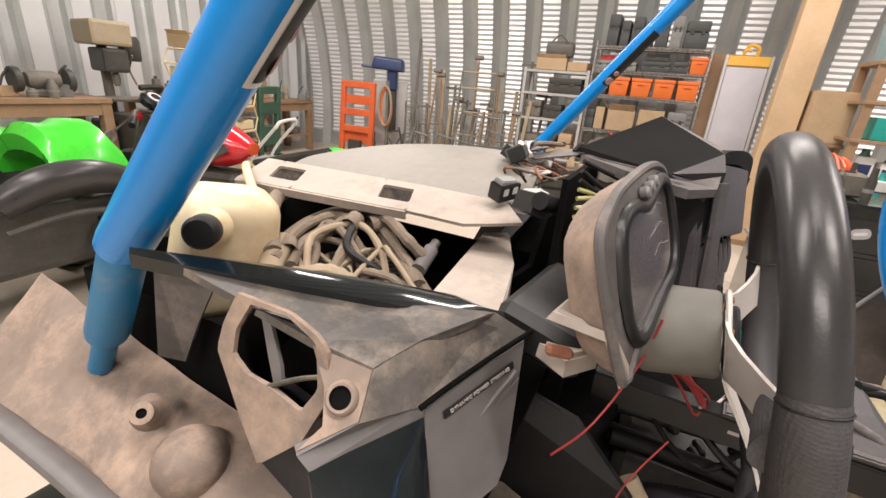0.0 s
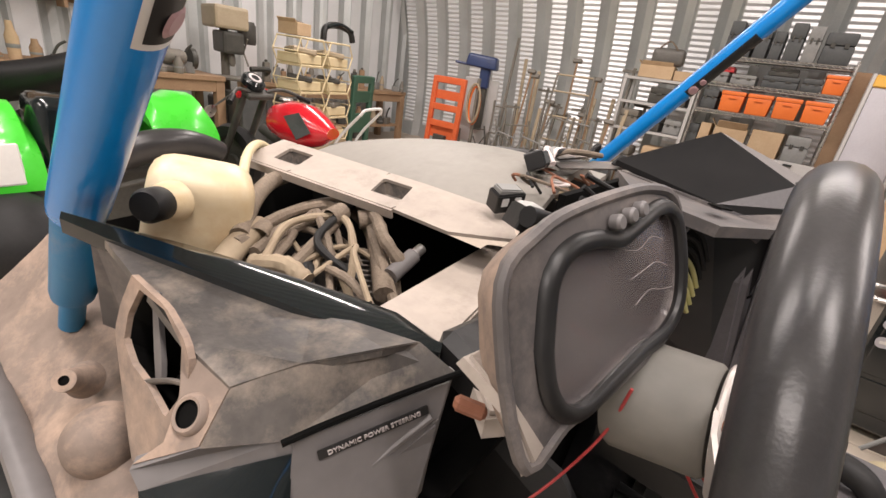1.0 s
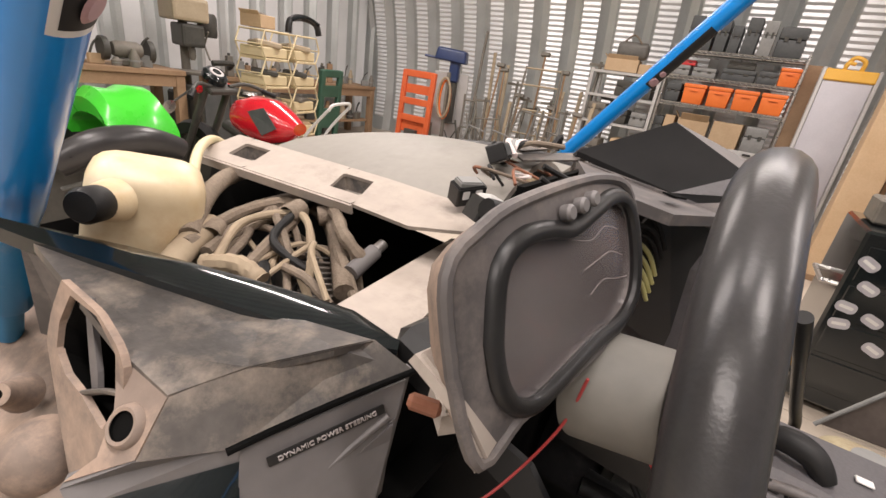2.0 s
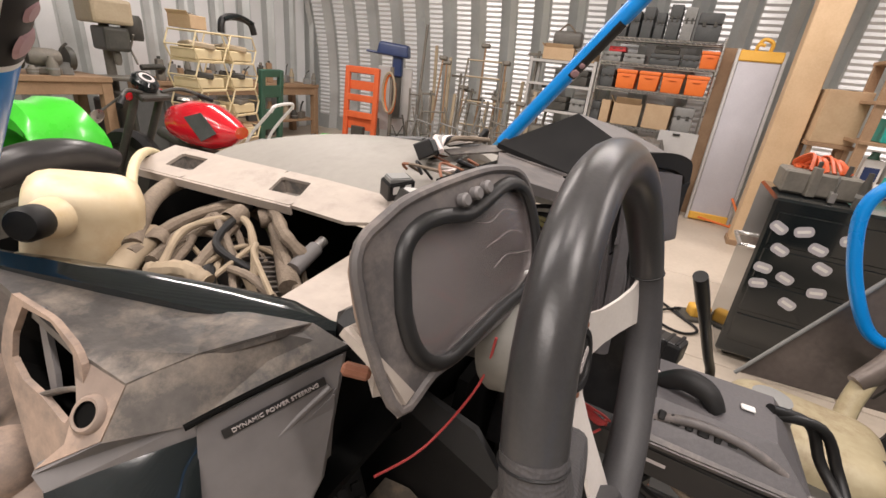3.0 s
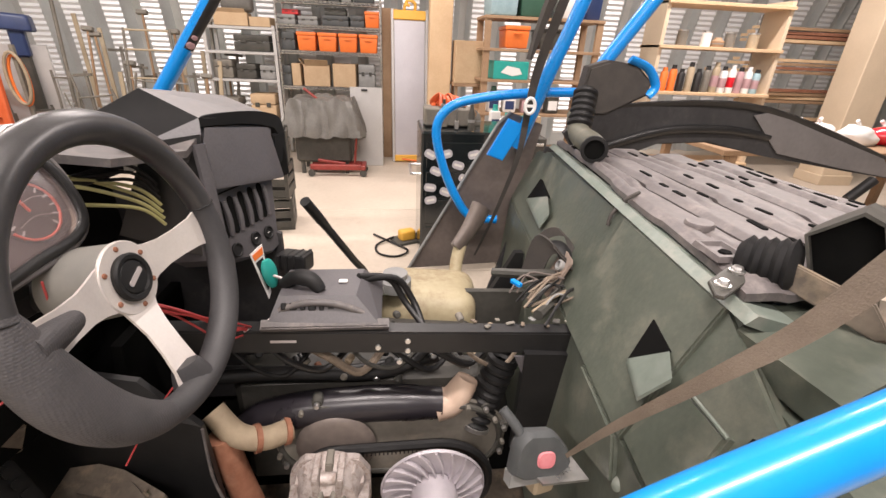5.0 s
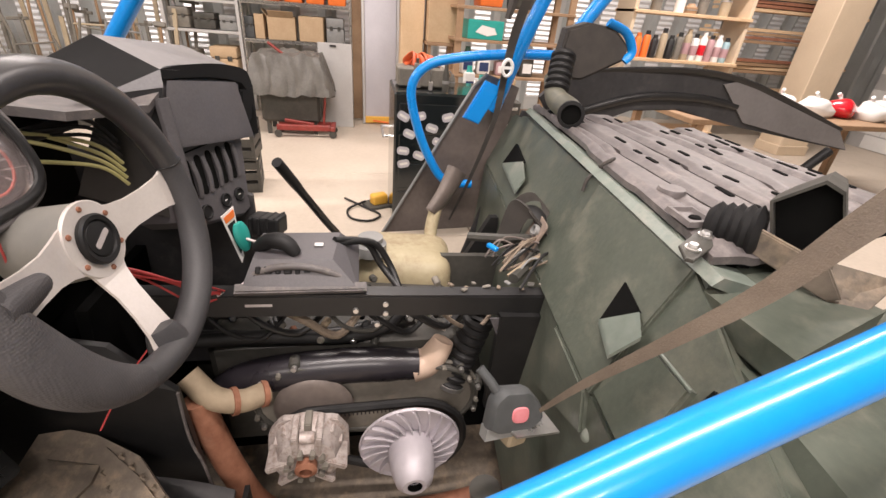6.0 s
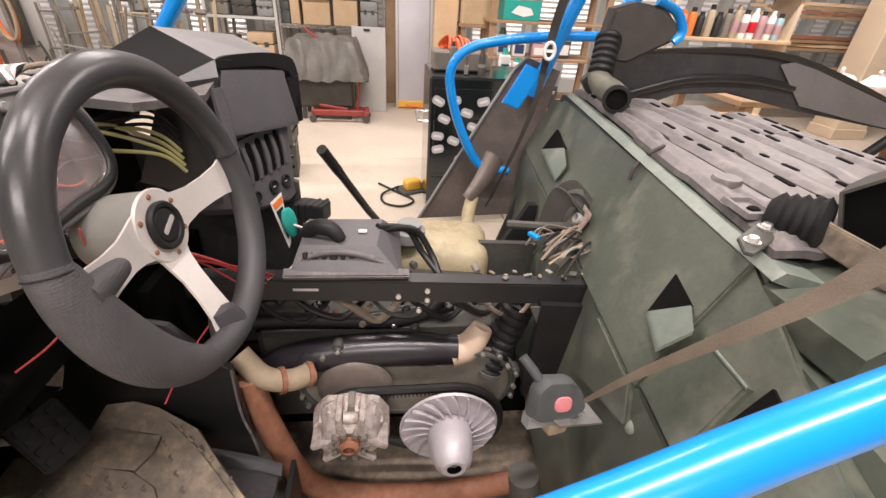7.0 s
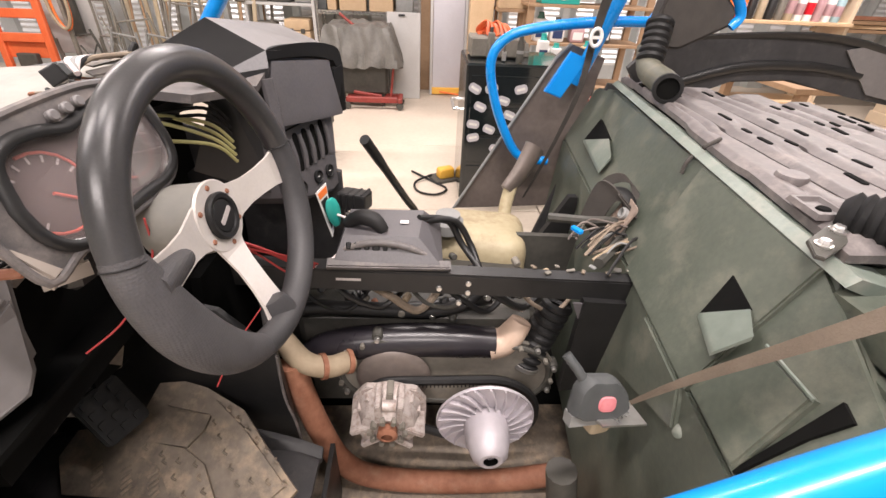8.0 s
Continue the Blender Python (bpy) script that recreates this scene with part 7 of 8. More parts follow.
def duffel(x, y, z):
    b = thing("canvas_bag", (x, y, z), "olive canvas bag lying on a box", "bag", local=True)
    part("body", box((0.22, 0.34, 0.18), (0, 0, 0.09), (0, 0, 8), 0.06, segs=3), "tarp", b, smooth=True)
    part("strap", tube([(-0.1, -0.1, 0.16), (-0.12, 0, 0.24), (-0.1, 0.1, 0.16)], 0.01, 6), "strap", b)
    return b


duffel(5.95, 1.55, 1.63)
for x, y, z, s, mat, lab in ((5.9, 1.75, 0.925, (0.25, 0.2, 0.2), "junk", "grey machine part on the steel shelf"), (5.9, 1.5, 0.925, (0.25, 0.22, 0.16), "junk_dark", "dark machine part on the steel shelf"), (5.9, 1.26, 0.925, (0.22, 0.18, 0.15), "grey_case", "grey appliance on the steel shelf"), (5.9, 1.4, 1.225, (0.25, 0.4, 0.17), "junk_dark", "dark toolbox on the steel shelf"), (5.9, 1.75, 0.455, (0.3, 0.25, 0.25), "junk", "old motor on the steel shelf"), (5.9, 1.35, 0.455, (0.3, 0.3, 0.3), "card", "carton of parts on the steel shelf")):
    carry_case(x, y, z, s[0], s[1], s[2], mat, lab)


def frame_rack():
    """Folded frames and long stock leaning against the wall."""
    random.seed(11)
    for k in range(24):
        y = 1.72 + 0.07 * k
        h = random.uniform(0.9, 1.6)
        x = 5.75 + random.uniform(-0.12, 0.25)
        r = thing("leaning_pole", pose(x, y, 0, random.uniform(-5, 5), random.uniform(3, 8), random.uniform(-8, 8)), random.choice(("weathered wooden handle leaning on the wall", "bare steel bar leaning on the wall", "grey angle iron leaning on the wall")), "pole", "leaning stock", local=True)
        if k % 3 == 0:
            part("bar", box((0.03, 0.03, h), (0, 0, h / 2), bevel=0.002), "junk", r)
            part("cross_piece", box((0.03, 0.2, 0.03), (0, 0.04, h - 0.04), bevel=0.002), "junk", r)
        elif k % 3 == 1:
            part("bar", tube([(0, 0, 0), (0.01, 0, h / 2), (0, 0, h)], 0.014, 8), "wood_dark", r, smooth=True)
            part("head", box((0.05, 0.12, 0.05), (0, 0, h), (0, 20, 0), 0.006), "junk", r)
        else:
            part("bar", box((0.02, 0.045, h), (0, 0, h / 2), bevel=0.002), "tan_metal", r)
            part("foot_plate", box((0.06, 0.06, 0.01), (0, 0, 0.006)), "junk", r)
    lad = thing("folding_frame", pose(5.6, 2.5, 0, 0, 6, 0), "grey folding tube frame leaning on the wall", "frame", local=True)
    for y in (-0.3, 0.3):
        part("stile", tube([(0, y, 0), (0, y * 0.8, 1.42)], 0.014, 8, smooth_path=False), "junk", lad)
    for z in (0.3, 0.6, 0.9, 1.2, 1.4):
        part("rung", tube([(0, -0.3 + 0.04 * z, z), (0, 0.3 - 0.04 * z, z)], 0.011, 8, smooth_path=False), "tan_metal", lad)


frame_rack()
tall = thing("steel_pole", pose(5.85, 3.55, 0, 2, 2, 0), "tall thin steel pole leaning at the wall", "pole", local=True)
part("shaft", tube([(0, 0, 0), (0, 0, 1.78)], 0.02, 8, smooth_path=False), "junk", tall)
part("socket", box((0.08, 0.08, 0.1), (0, 0, 0.05), bevel=0.01), "junk", tall)


def outboard():
    o = thing("outboard_motor", pose(5.75, 3.9, 0, 0, 0, 20), "small navy outboard motor on a grey stand", "motor", local=True)
    part("cowl", box((0.22, 0.46, 0.17), (0, 0, 1.42), (4, 0, 0), 0.04, taper=(0.85, 0.9), segs=3), "navy", o, smooth=True)
    part("midsection", box((0.12, 0.14, 0.3), (0, -0.06, 1.22), bevel=0.02), "navy", o)
    part("leg", box((0.07, 0.12, 0.6), (0, -0.06, 0.8), bevel=0.02), "junk_dark", o)
    part("tiller", tube([(0, 0.15, 1.36), (0, 0.4, 1.38)], 0.018, 8, smooth_path=False), "navy", o)
    part("stand_board", box((0.04, 0.5, 0.9), (0.08, -0.02, 0.75), (0, -4, 0), 0.006), "panel_grey", o)
    for y in (-0.22, 0.22):
        part("stand_leg", box((0.04, 0.04, 1.05), (0.1, y, 0.525)), "junk", o)
    return o


outboard()


def hand_truck(x, y, rot, material, label, h, w):
    t = thing("hand_truck", pose(x, y, 0, 0, 4, rot), label, "hand truck", local=True)
    for s in (-1, 1):
        part("side_rail", box((0.06, 0.075, h), (0, s * w / 2, h / 2 + 0.08), bevel=0.01), material, t)
        part("wheel", lathe([(0, 0.03), (0.06, 0.03), (0.1, 0.02), (0.1, -0.02), (0.06, -0.03), (0, -0.03)], pose(0.08, s * (w / 2 - 0.02), 0.1, 90, 0, 0), 20), "rubber", t, smooth=True)
    for z in (0.15, 0.52, 0.75, h + 0.04):
        part("cross_plate", box((0.05, w, 0.09), (0, 0, z), bevel=0.008), material, t)
    part("toe_plate", box((0.22, w * 0.9, 0.012), (-0.12, 0, 0.02)), material, t)
    part("back_plate", box((0.012, w * 0.96, 0.2), (0.02, 0, 0.42), bevel=0.003), material, t)
    part("back_plate", box((0.012, w * 0.96, 0.12), (0.02, 0, h - 0.16), bevel=0.003), material, t)
    part("axle_box", box((0.08, w * 0.4, 0.14), (-0.03, 0, 0.3), bevel=0.01), "junk_dark", t)
    return t


hand_truck(5.3, 4.15, 0, "orange_red", "orange-red steel hand truck by the wall", 1.08, 0.5)
coil = thing("hose_coil", (5.4, 3.72, 0.42), "yellowed air hose coil hanging on a hook", "hose", local=True)
part("loop", tube([(0, 0.1 * math.cos(a), 0.45 + 0.26 * math.sin(a)) for a in [2 * math.pi * k / 20 for k in range(20)]], 0.016, 8, closed=True, smooth_path=False), "hose_tan", coil, smooth=True)
part("loop", tube([(0.03, 0.085 * math.cos(a), 0.43 + 0.25 * math.sin(a)) for a in [2 * math.pi * k / 20 for k in range(20)]], 0.016, 8, closed=True, smooth_path=False), "orange", coil, smooth=True)
part("hook_post", box((0.04, 0.04, 1.2), (0.06, 0, 0.18), bevel=0.004), "junk", coil)

# ---- along the end wall ----


def work_bench(x0, x1, y, z, label, top="wood"):
    b = thing("work_bench", ((x0 + x1) / 2, y, 0), label, "workbench")
    part("top", box((x1 - x0, 0.62, 0.05), ((x0 + x1) / 2, y, z - 0.025), bevel=0.004), top, b)
    part("apron", box((x1 - x0 - 0.04, 0.03, 0.11), ((x0 + x1) / 2, y - 0.27, z - 0.105), bevel=0.003), top, b)
    for x in (x0 + 0.05, x1 - 0.05):
        for dy in (-0.25, 0.25):
            part("leg", box((0.09, 0.09, z - 0.05), (x, y + dy, (z - 0.05) / 2), bevel=0.004), top, b)
    part("lower_shelf", box((x1 - x0 - 0.1, 0.5, 0.03), ((x0 + x1) / 2, y, 0.25)), top, b)
    return b


work_bench(0.2, 2.65, 5.35, 0.86, "rough timber work bench covered with tools", "wood_dark")
work_bench(3.3, 5.9, 5.75, 0.8, "long dark timber bench in the corner", "wood_dark")


def clutter(name, x, y, z, n, spread, seed, label, mats=("junk", "junk_dark", "tan_metal", "grey_case", "wood_dark", "card")):
    """Small tools and parts lying side by side on a surface."""
    random.seed(seed)
    for k in range(n):
        px, py = x + spread[0] * (k + 0.5) / n - spread[0] / 2, y + random.uniform(-spread[1], spread[1]) / 2
        mat = random.choice(mats)
        h = random.uniform(0.06, spread[2])
        w = spread[0] / n * 0.8
        ob = thing(name, pose(px, py, z, 0, 0, random.uniform(-30, 30)), label, "tool", "bench clutter", local=True)
        kind = random.randrange(3)
        if kind == 0:
            part("body", box((w, w * 0.8, h), (0, 0, h / 2), bevel=w * 0.08, taper=(0.8, 0.8)), mat, ob)
            part("knob", lathe([(0, 0.03), (w * 0.2, 0.025), (w * 0.2, 0)], pose(0, 0, h), 12), "junk_dark", ob, smooth=True)
        elif kind == 1:
            part("body", lathe([(0, 0), (w * 0.4, 0), (w * 0.42, h * 0.6), (w * 0.25, h * 0.8), (w * 0.2, h), (0, h)], None, 14), mat, ob, smooth=True)
            part("band", lathe([(w * 0.425, h * 0.3), (w * 0.43, h * 0.31), (w * 0.43, h * 0.4), (w * 0.425, h * 0.41)], None, 14), "grey_case", ob, smooth=True)
        else:
            part("body", box((w * 1.2, w * 0.5, h * 0.4), (0, 0, h * 0.2), bevel=w * 0.05), mat, ob)
            part("arm", tube([(-w * 0.4, 0, h * 0.4), (0, 0, h * 0.8), (w * 0.5, 0, h)], w * 0.1, 8), "junk_dark", ob, smooth=True)


clutter("bench_tool", 1.3, 5.2, 0.86, 17, (2.2, 0.3, 0.3), 3, "greasy hand tool or part on the bench")
clutter("bench_tool", 4.6, 5.6, 0.8, 22, (2.5, 0.3, 0.3), 4, "greasy part on the corner bench")
clutter("stored_part", 4.6, 5.6, 0.265, 14, (2.3, 0.3, 0.3), 8, "dusty machine part stored under the bench")
clutter("stored_part", 1.4, 5.3, 0.265, 7, (2.0, 0.3, 0.3), 9, "dusty part stored under the bench", ("junk", "junk_dark", "orange_red", "wood_dark", "white"))


def floor_junk():
    """Folded tube frames and low castings standing before the wall."""
    random.seed(21)
    for k in range(9):
        y, hh, ww = 1.9 + 0.21 * k, random.uniform(0.6, 0.98), random.uniform(0.14, 0.24)
        mat = random.choice(("junk", "tan_metal", "junk", "grey_case", "junk_dark"))
        ob = thing("folded_frame", pose(5.3 + random.uniform(-0.15, 0.2), y, 0, random.uniform(-9, 9), random.uniform(2, 9), random.uniform(-30, 30)), random.choice(("folded dull tube frame stood against the wall", "bent grey tube stand leaning by the wall")), "frame", "parts by the wall", local=True)
        for e in (-1, 1):
            part("stile", tube([(0, ww * e, 0), (0.03, ww * e * 0.9, hh * 0.6), (0, ww * e * 0.7, hh)], 0.013, 8), mat, ob, smooth=True)
            part("brace", tube([(0.02, ww * e, 0.05), (0.06, -ww * e * 0.6, hh * 0.75)], 0.009, 6, smooth_path=False), mat, ob)
        for z in (0.25, 0.55, 0.92):
            part("rung", tube([(0.01, -ww * (1 - 0.25 * z), hh * z), (0.01, ww * (1 - 0.25 * z), hh * z)], 0.01, 6, smooth_path=False), mat, ob)
    for k in range(8):
        s, hh = random.uniform(0.12, 0.2), random.uniform(0.2, 0.5)
        ob = thing("machine_part", pose(5.05 + random.uniform(-0.1, 0.15), 1.85 + 0.27 * k, 0, 0, 0, random.uniform(-40, 40)), random.choice(("greasy machine casting standing on the floor", "dull metal casting standing by the wall")), "machine part", "castings by the wall", local=True)
        part("body", box((s, s * 1.3, hh), (0, 0, hh / 2), bevel=0.02, taper=(0.7, 0.8), segs=2), random.choice(("junk", "junk_dark", "tan_metal", "grey_case", "junk_dark")), ob)
        part("shaft", tube([(0, -s * 0.4, hh * 0.7), (0, s * 0.9, hh * 0.95)], 0.03, 10, smooth_path=False), random.choice(("junk", "junk_dark")), ob, smooth=True)


floor_junk()


def steel_cabinet(x, y):
    c = thing("steel_cabinet", pose(x, y, 0, 0, 0, -8), "dark grey steel cabinet beside the drill press", "cabinet", local=True)
    part("body", box((0.55, 0.45, 0.72), (0, 0, 0.36), bevel=0.01), "junk_dark", c)
    for k in (-1, 1):
        d = part("door", box((0.25, 0.012, 0.62), (0.132 * k, -0.233, 0.37), bevel=0.004), "case", c)
        part("handle", tube([(0.03 * k, -0.243, 0.34), (0.03 * k, -0.258, 0.37), (0.03 * k, -0.243, 0.4)], 0.006, 8), "steel", d, smooth=True)
    return c


steel_cabinet(2.95, 4.95)


def bench_grinder(x, y, z):
    g = thing("bench_grinder", pose(x, y, z), "old grey bench grinder on the bench", "grinder", local=True)
    part("motor", lathe([(0, -0.12), (0.06, -0.12), (0.075, -0.08), (0.075, 0.08), (0.06, 0.12), (0, 0.12)], pose(0, 0, 0.14, 0, 90, 0), 24), "junk", g, smooth=True)
    for s in (-1, 1):
        part("wheel_guard", lathe([(0, -0.025), (0.1, -0.025), (0.105, 0), (0.1, 0.025), (0, 0.025)], pose(0.19 * s, 0, 0.14, 0, 90, 0), 24), "junk_dark", g, smooth=True)
    part("foot", box((0.2, 0.14, 0.06), (0, 0, 0.03), bevel=0.01), "junk", g)
    return g


bench_grinder(2.2, 5.2, 0.86)


def drill_press(x, y):
    d = thing("drill_press", pose(x, y, 0, 0, 0, -10), "tall old drill press with a tan belt housing", "drill press", local=True)
    part("base", box((0.36, 0.5, 0.62), (0, 0, 0.31), bevel=0.02), "junk_dark", d)
    part("column", lathe([(0.045, 0.6), (0.045, 1.5), (0, 1.5)], pose(0, 0.12, 0), 20), "junk", d, smooth=True)
    part("table", lathe([(0, 0.82), (0.19, 0.82), (0.2, 0.835), (0.2, 0.85), (0, 0.86)], pose(0, -0.08, 0), 28), "junk", d, smooth=True)
    part("head", box((0.22, 0.4, 0.22), (0, -0.02, 1.2), bevel=0.03, segs=2), "junk_dark", d)
    part("belt_housing", box((0.34, 0.5, 0.22), (-0.02, 0, 1.44), bevel=0.03, segs=2), "tan_metal", d)
    part("motor", lathe([(0, 0), (0.09, 0), (0.1, 0.03), (0.1, 0.2), (0.08, 0.24), (0, 0.24)], pose(0.24, 0.1, 1.2), 24), "junk_dark", d, smooth=True)
    part("chuck", lathe([(0.02, 0.96), (0.035, 1.0), (0.035, 1.06), (0.02, 1.1)], pose(0, -0.12, 0), 18), "junk", d, smooth=True)
    for k in range(3):
        a = 2 * math.pi * k / 3
        part("feed_arm", tube([(0.13, -0.1, 1.12), (0.15, -0.1 + 0.16 * math.cos(a), 1.12 + 0.16 * math.sin(a))], 0.01, 8, smooth_path=False), "junk", d)
    part("wall_bracket", tube([(0.2, -0.1, 0.95), (0.42, -0.05, 0.96), (0.45, 0.1, 0.9)], 0.03, 8), "junk_dark", d)
    return d


drill_press(2.85, 5.35)


def wire_bins(x, y):
    s = thing("wire_bin_stack", pose(x, y, 0, 0, 0, 14), "stack of cream hexagonal wire bins holding junk", "bin stack", local=True)
    for k in range(4):
        z = 0.28 + 0.27 * k
        for col, cx in enumerate((-0.24, 0.24)):
            hexa = [(cx - 0.23, 0.0), (cx - 0.17, 0.13), (cx + 0.17, 0.13), (cx + 0.23, 0.0), (cx + 0.17, -0.13), (cx - 0.17, -0.13)]
            b = part("bin", tube([(px, -0.16, z + 0.13 + pz) for px, pz in hexa], 0.009, 6, closed=True, smooth_path=False), "cream_wire", s)
            part("rear_frame", tube([(px, 0.16, z + 0.13 + pz) for px, pz in hexa], 0.009, 6, closed=True, smooth_path=False), "cream_wire", b)
            for px, pz in hexa:
                part("side_wire", tube([(px, -0.16, z + 0.13 + pz), (px, 0.16, z + 0.13 + pz)], 0.007, 6, smooth_path=False), "cream_wire", b)
            part("liner", box((0.36, 0.3, 0.1), (cx, 0.01, z + 0.06), bevel=0.01), "cream_wire", b)
            part("filling", box((0.3, 0.26, 0.06), (cx, 0.0, z + 0.13), (5, 4, 20 * k), 0.015), ("card", "junk", "junk_dark", "tan_metal")[k], b)
    part("foot_frame", box((0.9, 0.3, 0.28), (0, 0, 0.14), bevel=0.01), "tan_metal", s)
    return s


wire_bins(3.45, 4.6)
carton(3.2, 4.62, 1.37, 0.24, 0.24, 0.12, 20, "small open cardboard box on the wire bins", True)
hel = thing("plastic_shroud", pose(3.75, 4.6, 1.37), "black curved plastic shroud lying on the wire bins", "shroud", local=True)
part("arch", tube([(-0.2, 0, 0), (-0.17, 0, 0.13), (0, 0, 0.17), (0.17, 0, 0.13), (0.22, 0, 0.02)], 0.035, 8), "black", hel, smooth=True)
part("lip", tube([(-0.17, -0.03, 0.13), (0, -0.05, 0.18), (0.19, -0.03, 0.13)], 0.02, 8), "black_gloss", hel, smooth=True)
hand_truck(4.25, 4.75, -80, "tool_green", "dark green steel hand truck with curved handles", 0.95, 0.34)


def tube_chair():
    c = thing("tube_chair", pose(3.05, 3.4, 0, 0, 0, 200), "white tubular steel folding chair", "chair", local=True)
    for s in (-1, 1):
        part("side_tube", tube([(0.2 * s, -0.2, 0), (0.2 * s, -0.12, 0.45), (0.2 * s, 0.14, 0.78)], 0.014, 8), "white", c, smooth=True)
        part("leg", tube([(0.17 * s, 0.22, 0), (0.17 * s, -0.1, 0.46)], 0.013, 8, smooth_path=False), "white", c)
    part("top_tube", tube([(-0.2, 0.14, 0.77), (-0.15, 0.16, 0.82), (0.15, 0.16, 0.82), (0.2, 0.14, 0.77)], 0.014, 8), "white", c, smooth=True)
    part("seat", box((0.38, 0.36, 0.025), (0, 0.0, 0.45), bevel=0.01), "grey_case", c)
    return c


tube_chair()

# ---- motorcycle and quad ----


def motorcycle():
    m = thing("motorcycle", pose(2.14, 2.95, 0.03, 0, 0, -78), "red motorcycle without its rear fairing", "motorcycle", local=True)
    rings = []
    for x, w, z0, z1 in ((-0.34, 0.05, 0.7, 0.76), (-0.28, 0.13, 0.6, 0.83), (-0.1, 0.18, 0.56, 0.87), (0.1, 0.17, 0.56, 0.86), (0.24, 0.12, 0.6, 0.8), (0.34, 0.07, 0.66, 0.74)):
        rings.append([(x * 0.82, w * 0.95 * math.cos(a), (z0 + z1) / 2 + (z1 - z0) / 2 * math.sin(a)) for a in [2 * math.pi * k / 18 for k in range(18)]])
    tank = part("tank", loft(rings), "redbike", m, "glossy red fuel tank", smooth=True)
    part("knee_pad", plate([(-0.02, -0.17, 0.78), (0.1, -0.172, 0.64), (0.2, -0.145, 0.7), (0.1, -0.15, 0.82)], 0.008, bevel=0.002), "case", tank, "dark tank pad")
    part("filler_cap", lathe([(0, 0.012), (0.045, 0.012), (0.05, 0)], pose(-0.16, 0, 0.865), 20), "steel", tank, smooth=True)
    part("frame_tube", tube([(-0.4, 0, 0.62), (0.0, 0, 0.5), (0.45, 0, 0.55)], 0.04, 10), "junk_dark", m, smooth=True)
    part("engine", box((0.4, 0.26, 0.3), (0.0, 0, 0.38), bevel=0.03), "junk_dark", m)
    for x in (-0.72, 0.72):
        w = part("wheel", lathe([(0.2, -0.05), (0.28, -0.055), (0.3, 0), (0.28, 0.055), (0.2, 0.05)], pose(x, 0, 0.3, 90, 0, 0), 32), "rubber", m, smooth=True)
        part("rim", lathe([(0.0, 0.02), (0.05, 0.03), (0.06, 0.01), (0.19, 0.015), (0.2, 0.04), (0.2, -0.04), (0, -0.04)], pose(x, 0, 0.3, 90, 0, 0), 32), "junk_dark", w, smooth=True)
    for s in (-1, 1):
        part("fork_leg", tube([(-0.74, 0.1 * s, 0.3), (-0.46, 0.1 * s, 0.88)], 0.026, 10, smooth_path=False), "junk_dark", m, smooth=True)
        part("handlebar", tube([(-0.44, 0.08 * s, 0.88), (-0.4, 0.22 * s, 0.9), (-0.3, 0.36 * s, 0.84)], 0.014, 8), "junk_dark", m, smooth=True)
        part("grip", tube([(-0.34, 0.3 * s, 0.865), (-0.28, 0.38 * s, 0.83)], 0.019, 10, smooth_path=False), "rubber", m, smooth=True)
        part("indicator", lathe([(0, 0.03), (0.03, 0.022), (0.038, 0), (0.03, -0.022), (0, -0.03)], pose(-0.5, 0.13 * s, 0.86, 90, 0, 0), 16), "redbike", m, smooth=True)
        part("mirror_stalk", tube([(-0.36, 0.3 * s, 0.87), (-0.38, 0.44 * s, 0.78)], 0.007, 6, smooth_path=False), "junk_dark", m)
        part("mirror", lathe([(0, 0.012), (0.04, 0.01), (0.046, 0), (0, -0.01)], pose(-0.37, 0.46 * s, 0.76, 0, -70, 0), 20), "steel", m, smooth=True)
    cl = part("dial_unit", lathe([(0, 0.03), (0.065, 0.03), (0.085, 0.01), (0.085, -0.03), (0.05, -0.05), (0, -0.05)], pose(-0.48, 0, 0.95, 0, 35, 0), 24), "black_gloss", m, "black round instrument cluster", smooth=True)
    part("dial", lathe([(0.03, 0.033), (0.045, 0.033), (0.05, 0.031)], pose(-0.48, 0, 0.95, 0, 35, 0), 24), "gauge_pale", cl)
    part("yoke", box((0.12, 0.24, 0.04), (-0.45, 0, 0.86), (0, 20, 0), 0.01), "junk_dark", m)
    part("seat_rail", tube([(0.3, 0, 0.6), (0.6, 0, 0.68), (0.85, 0, 0.74)], 0.05, 8, flat=0.5), "junk_dark", m, smooth=True)
    return m


motorcycle()


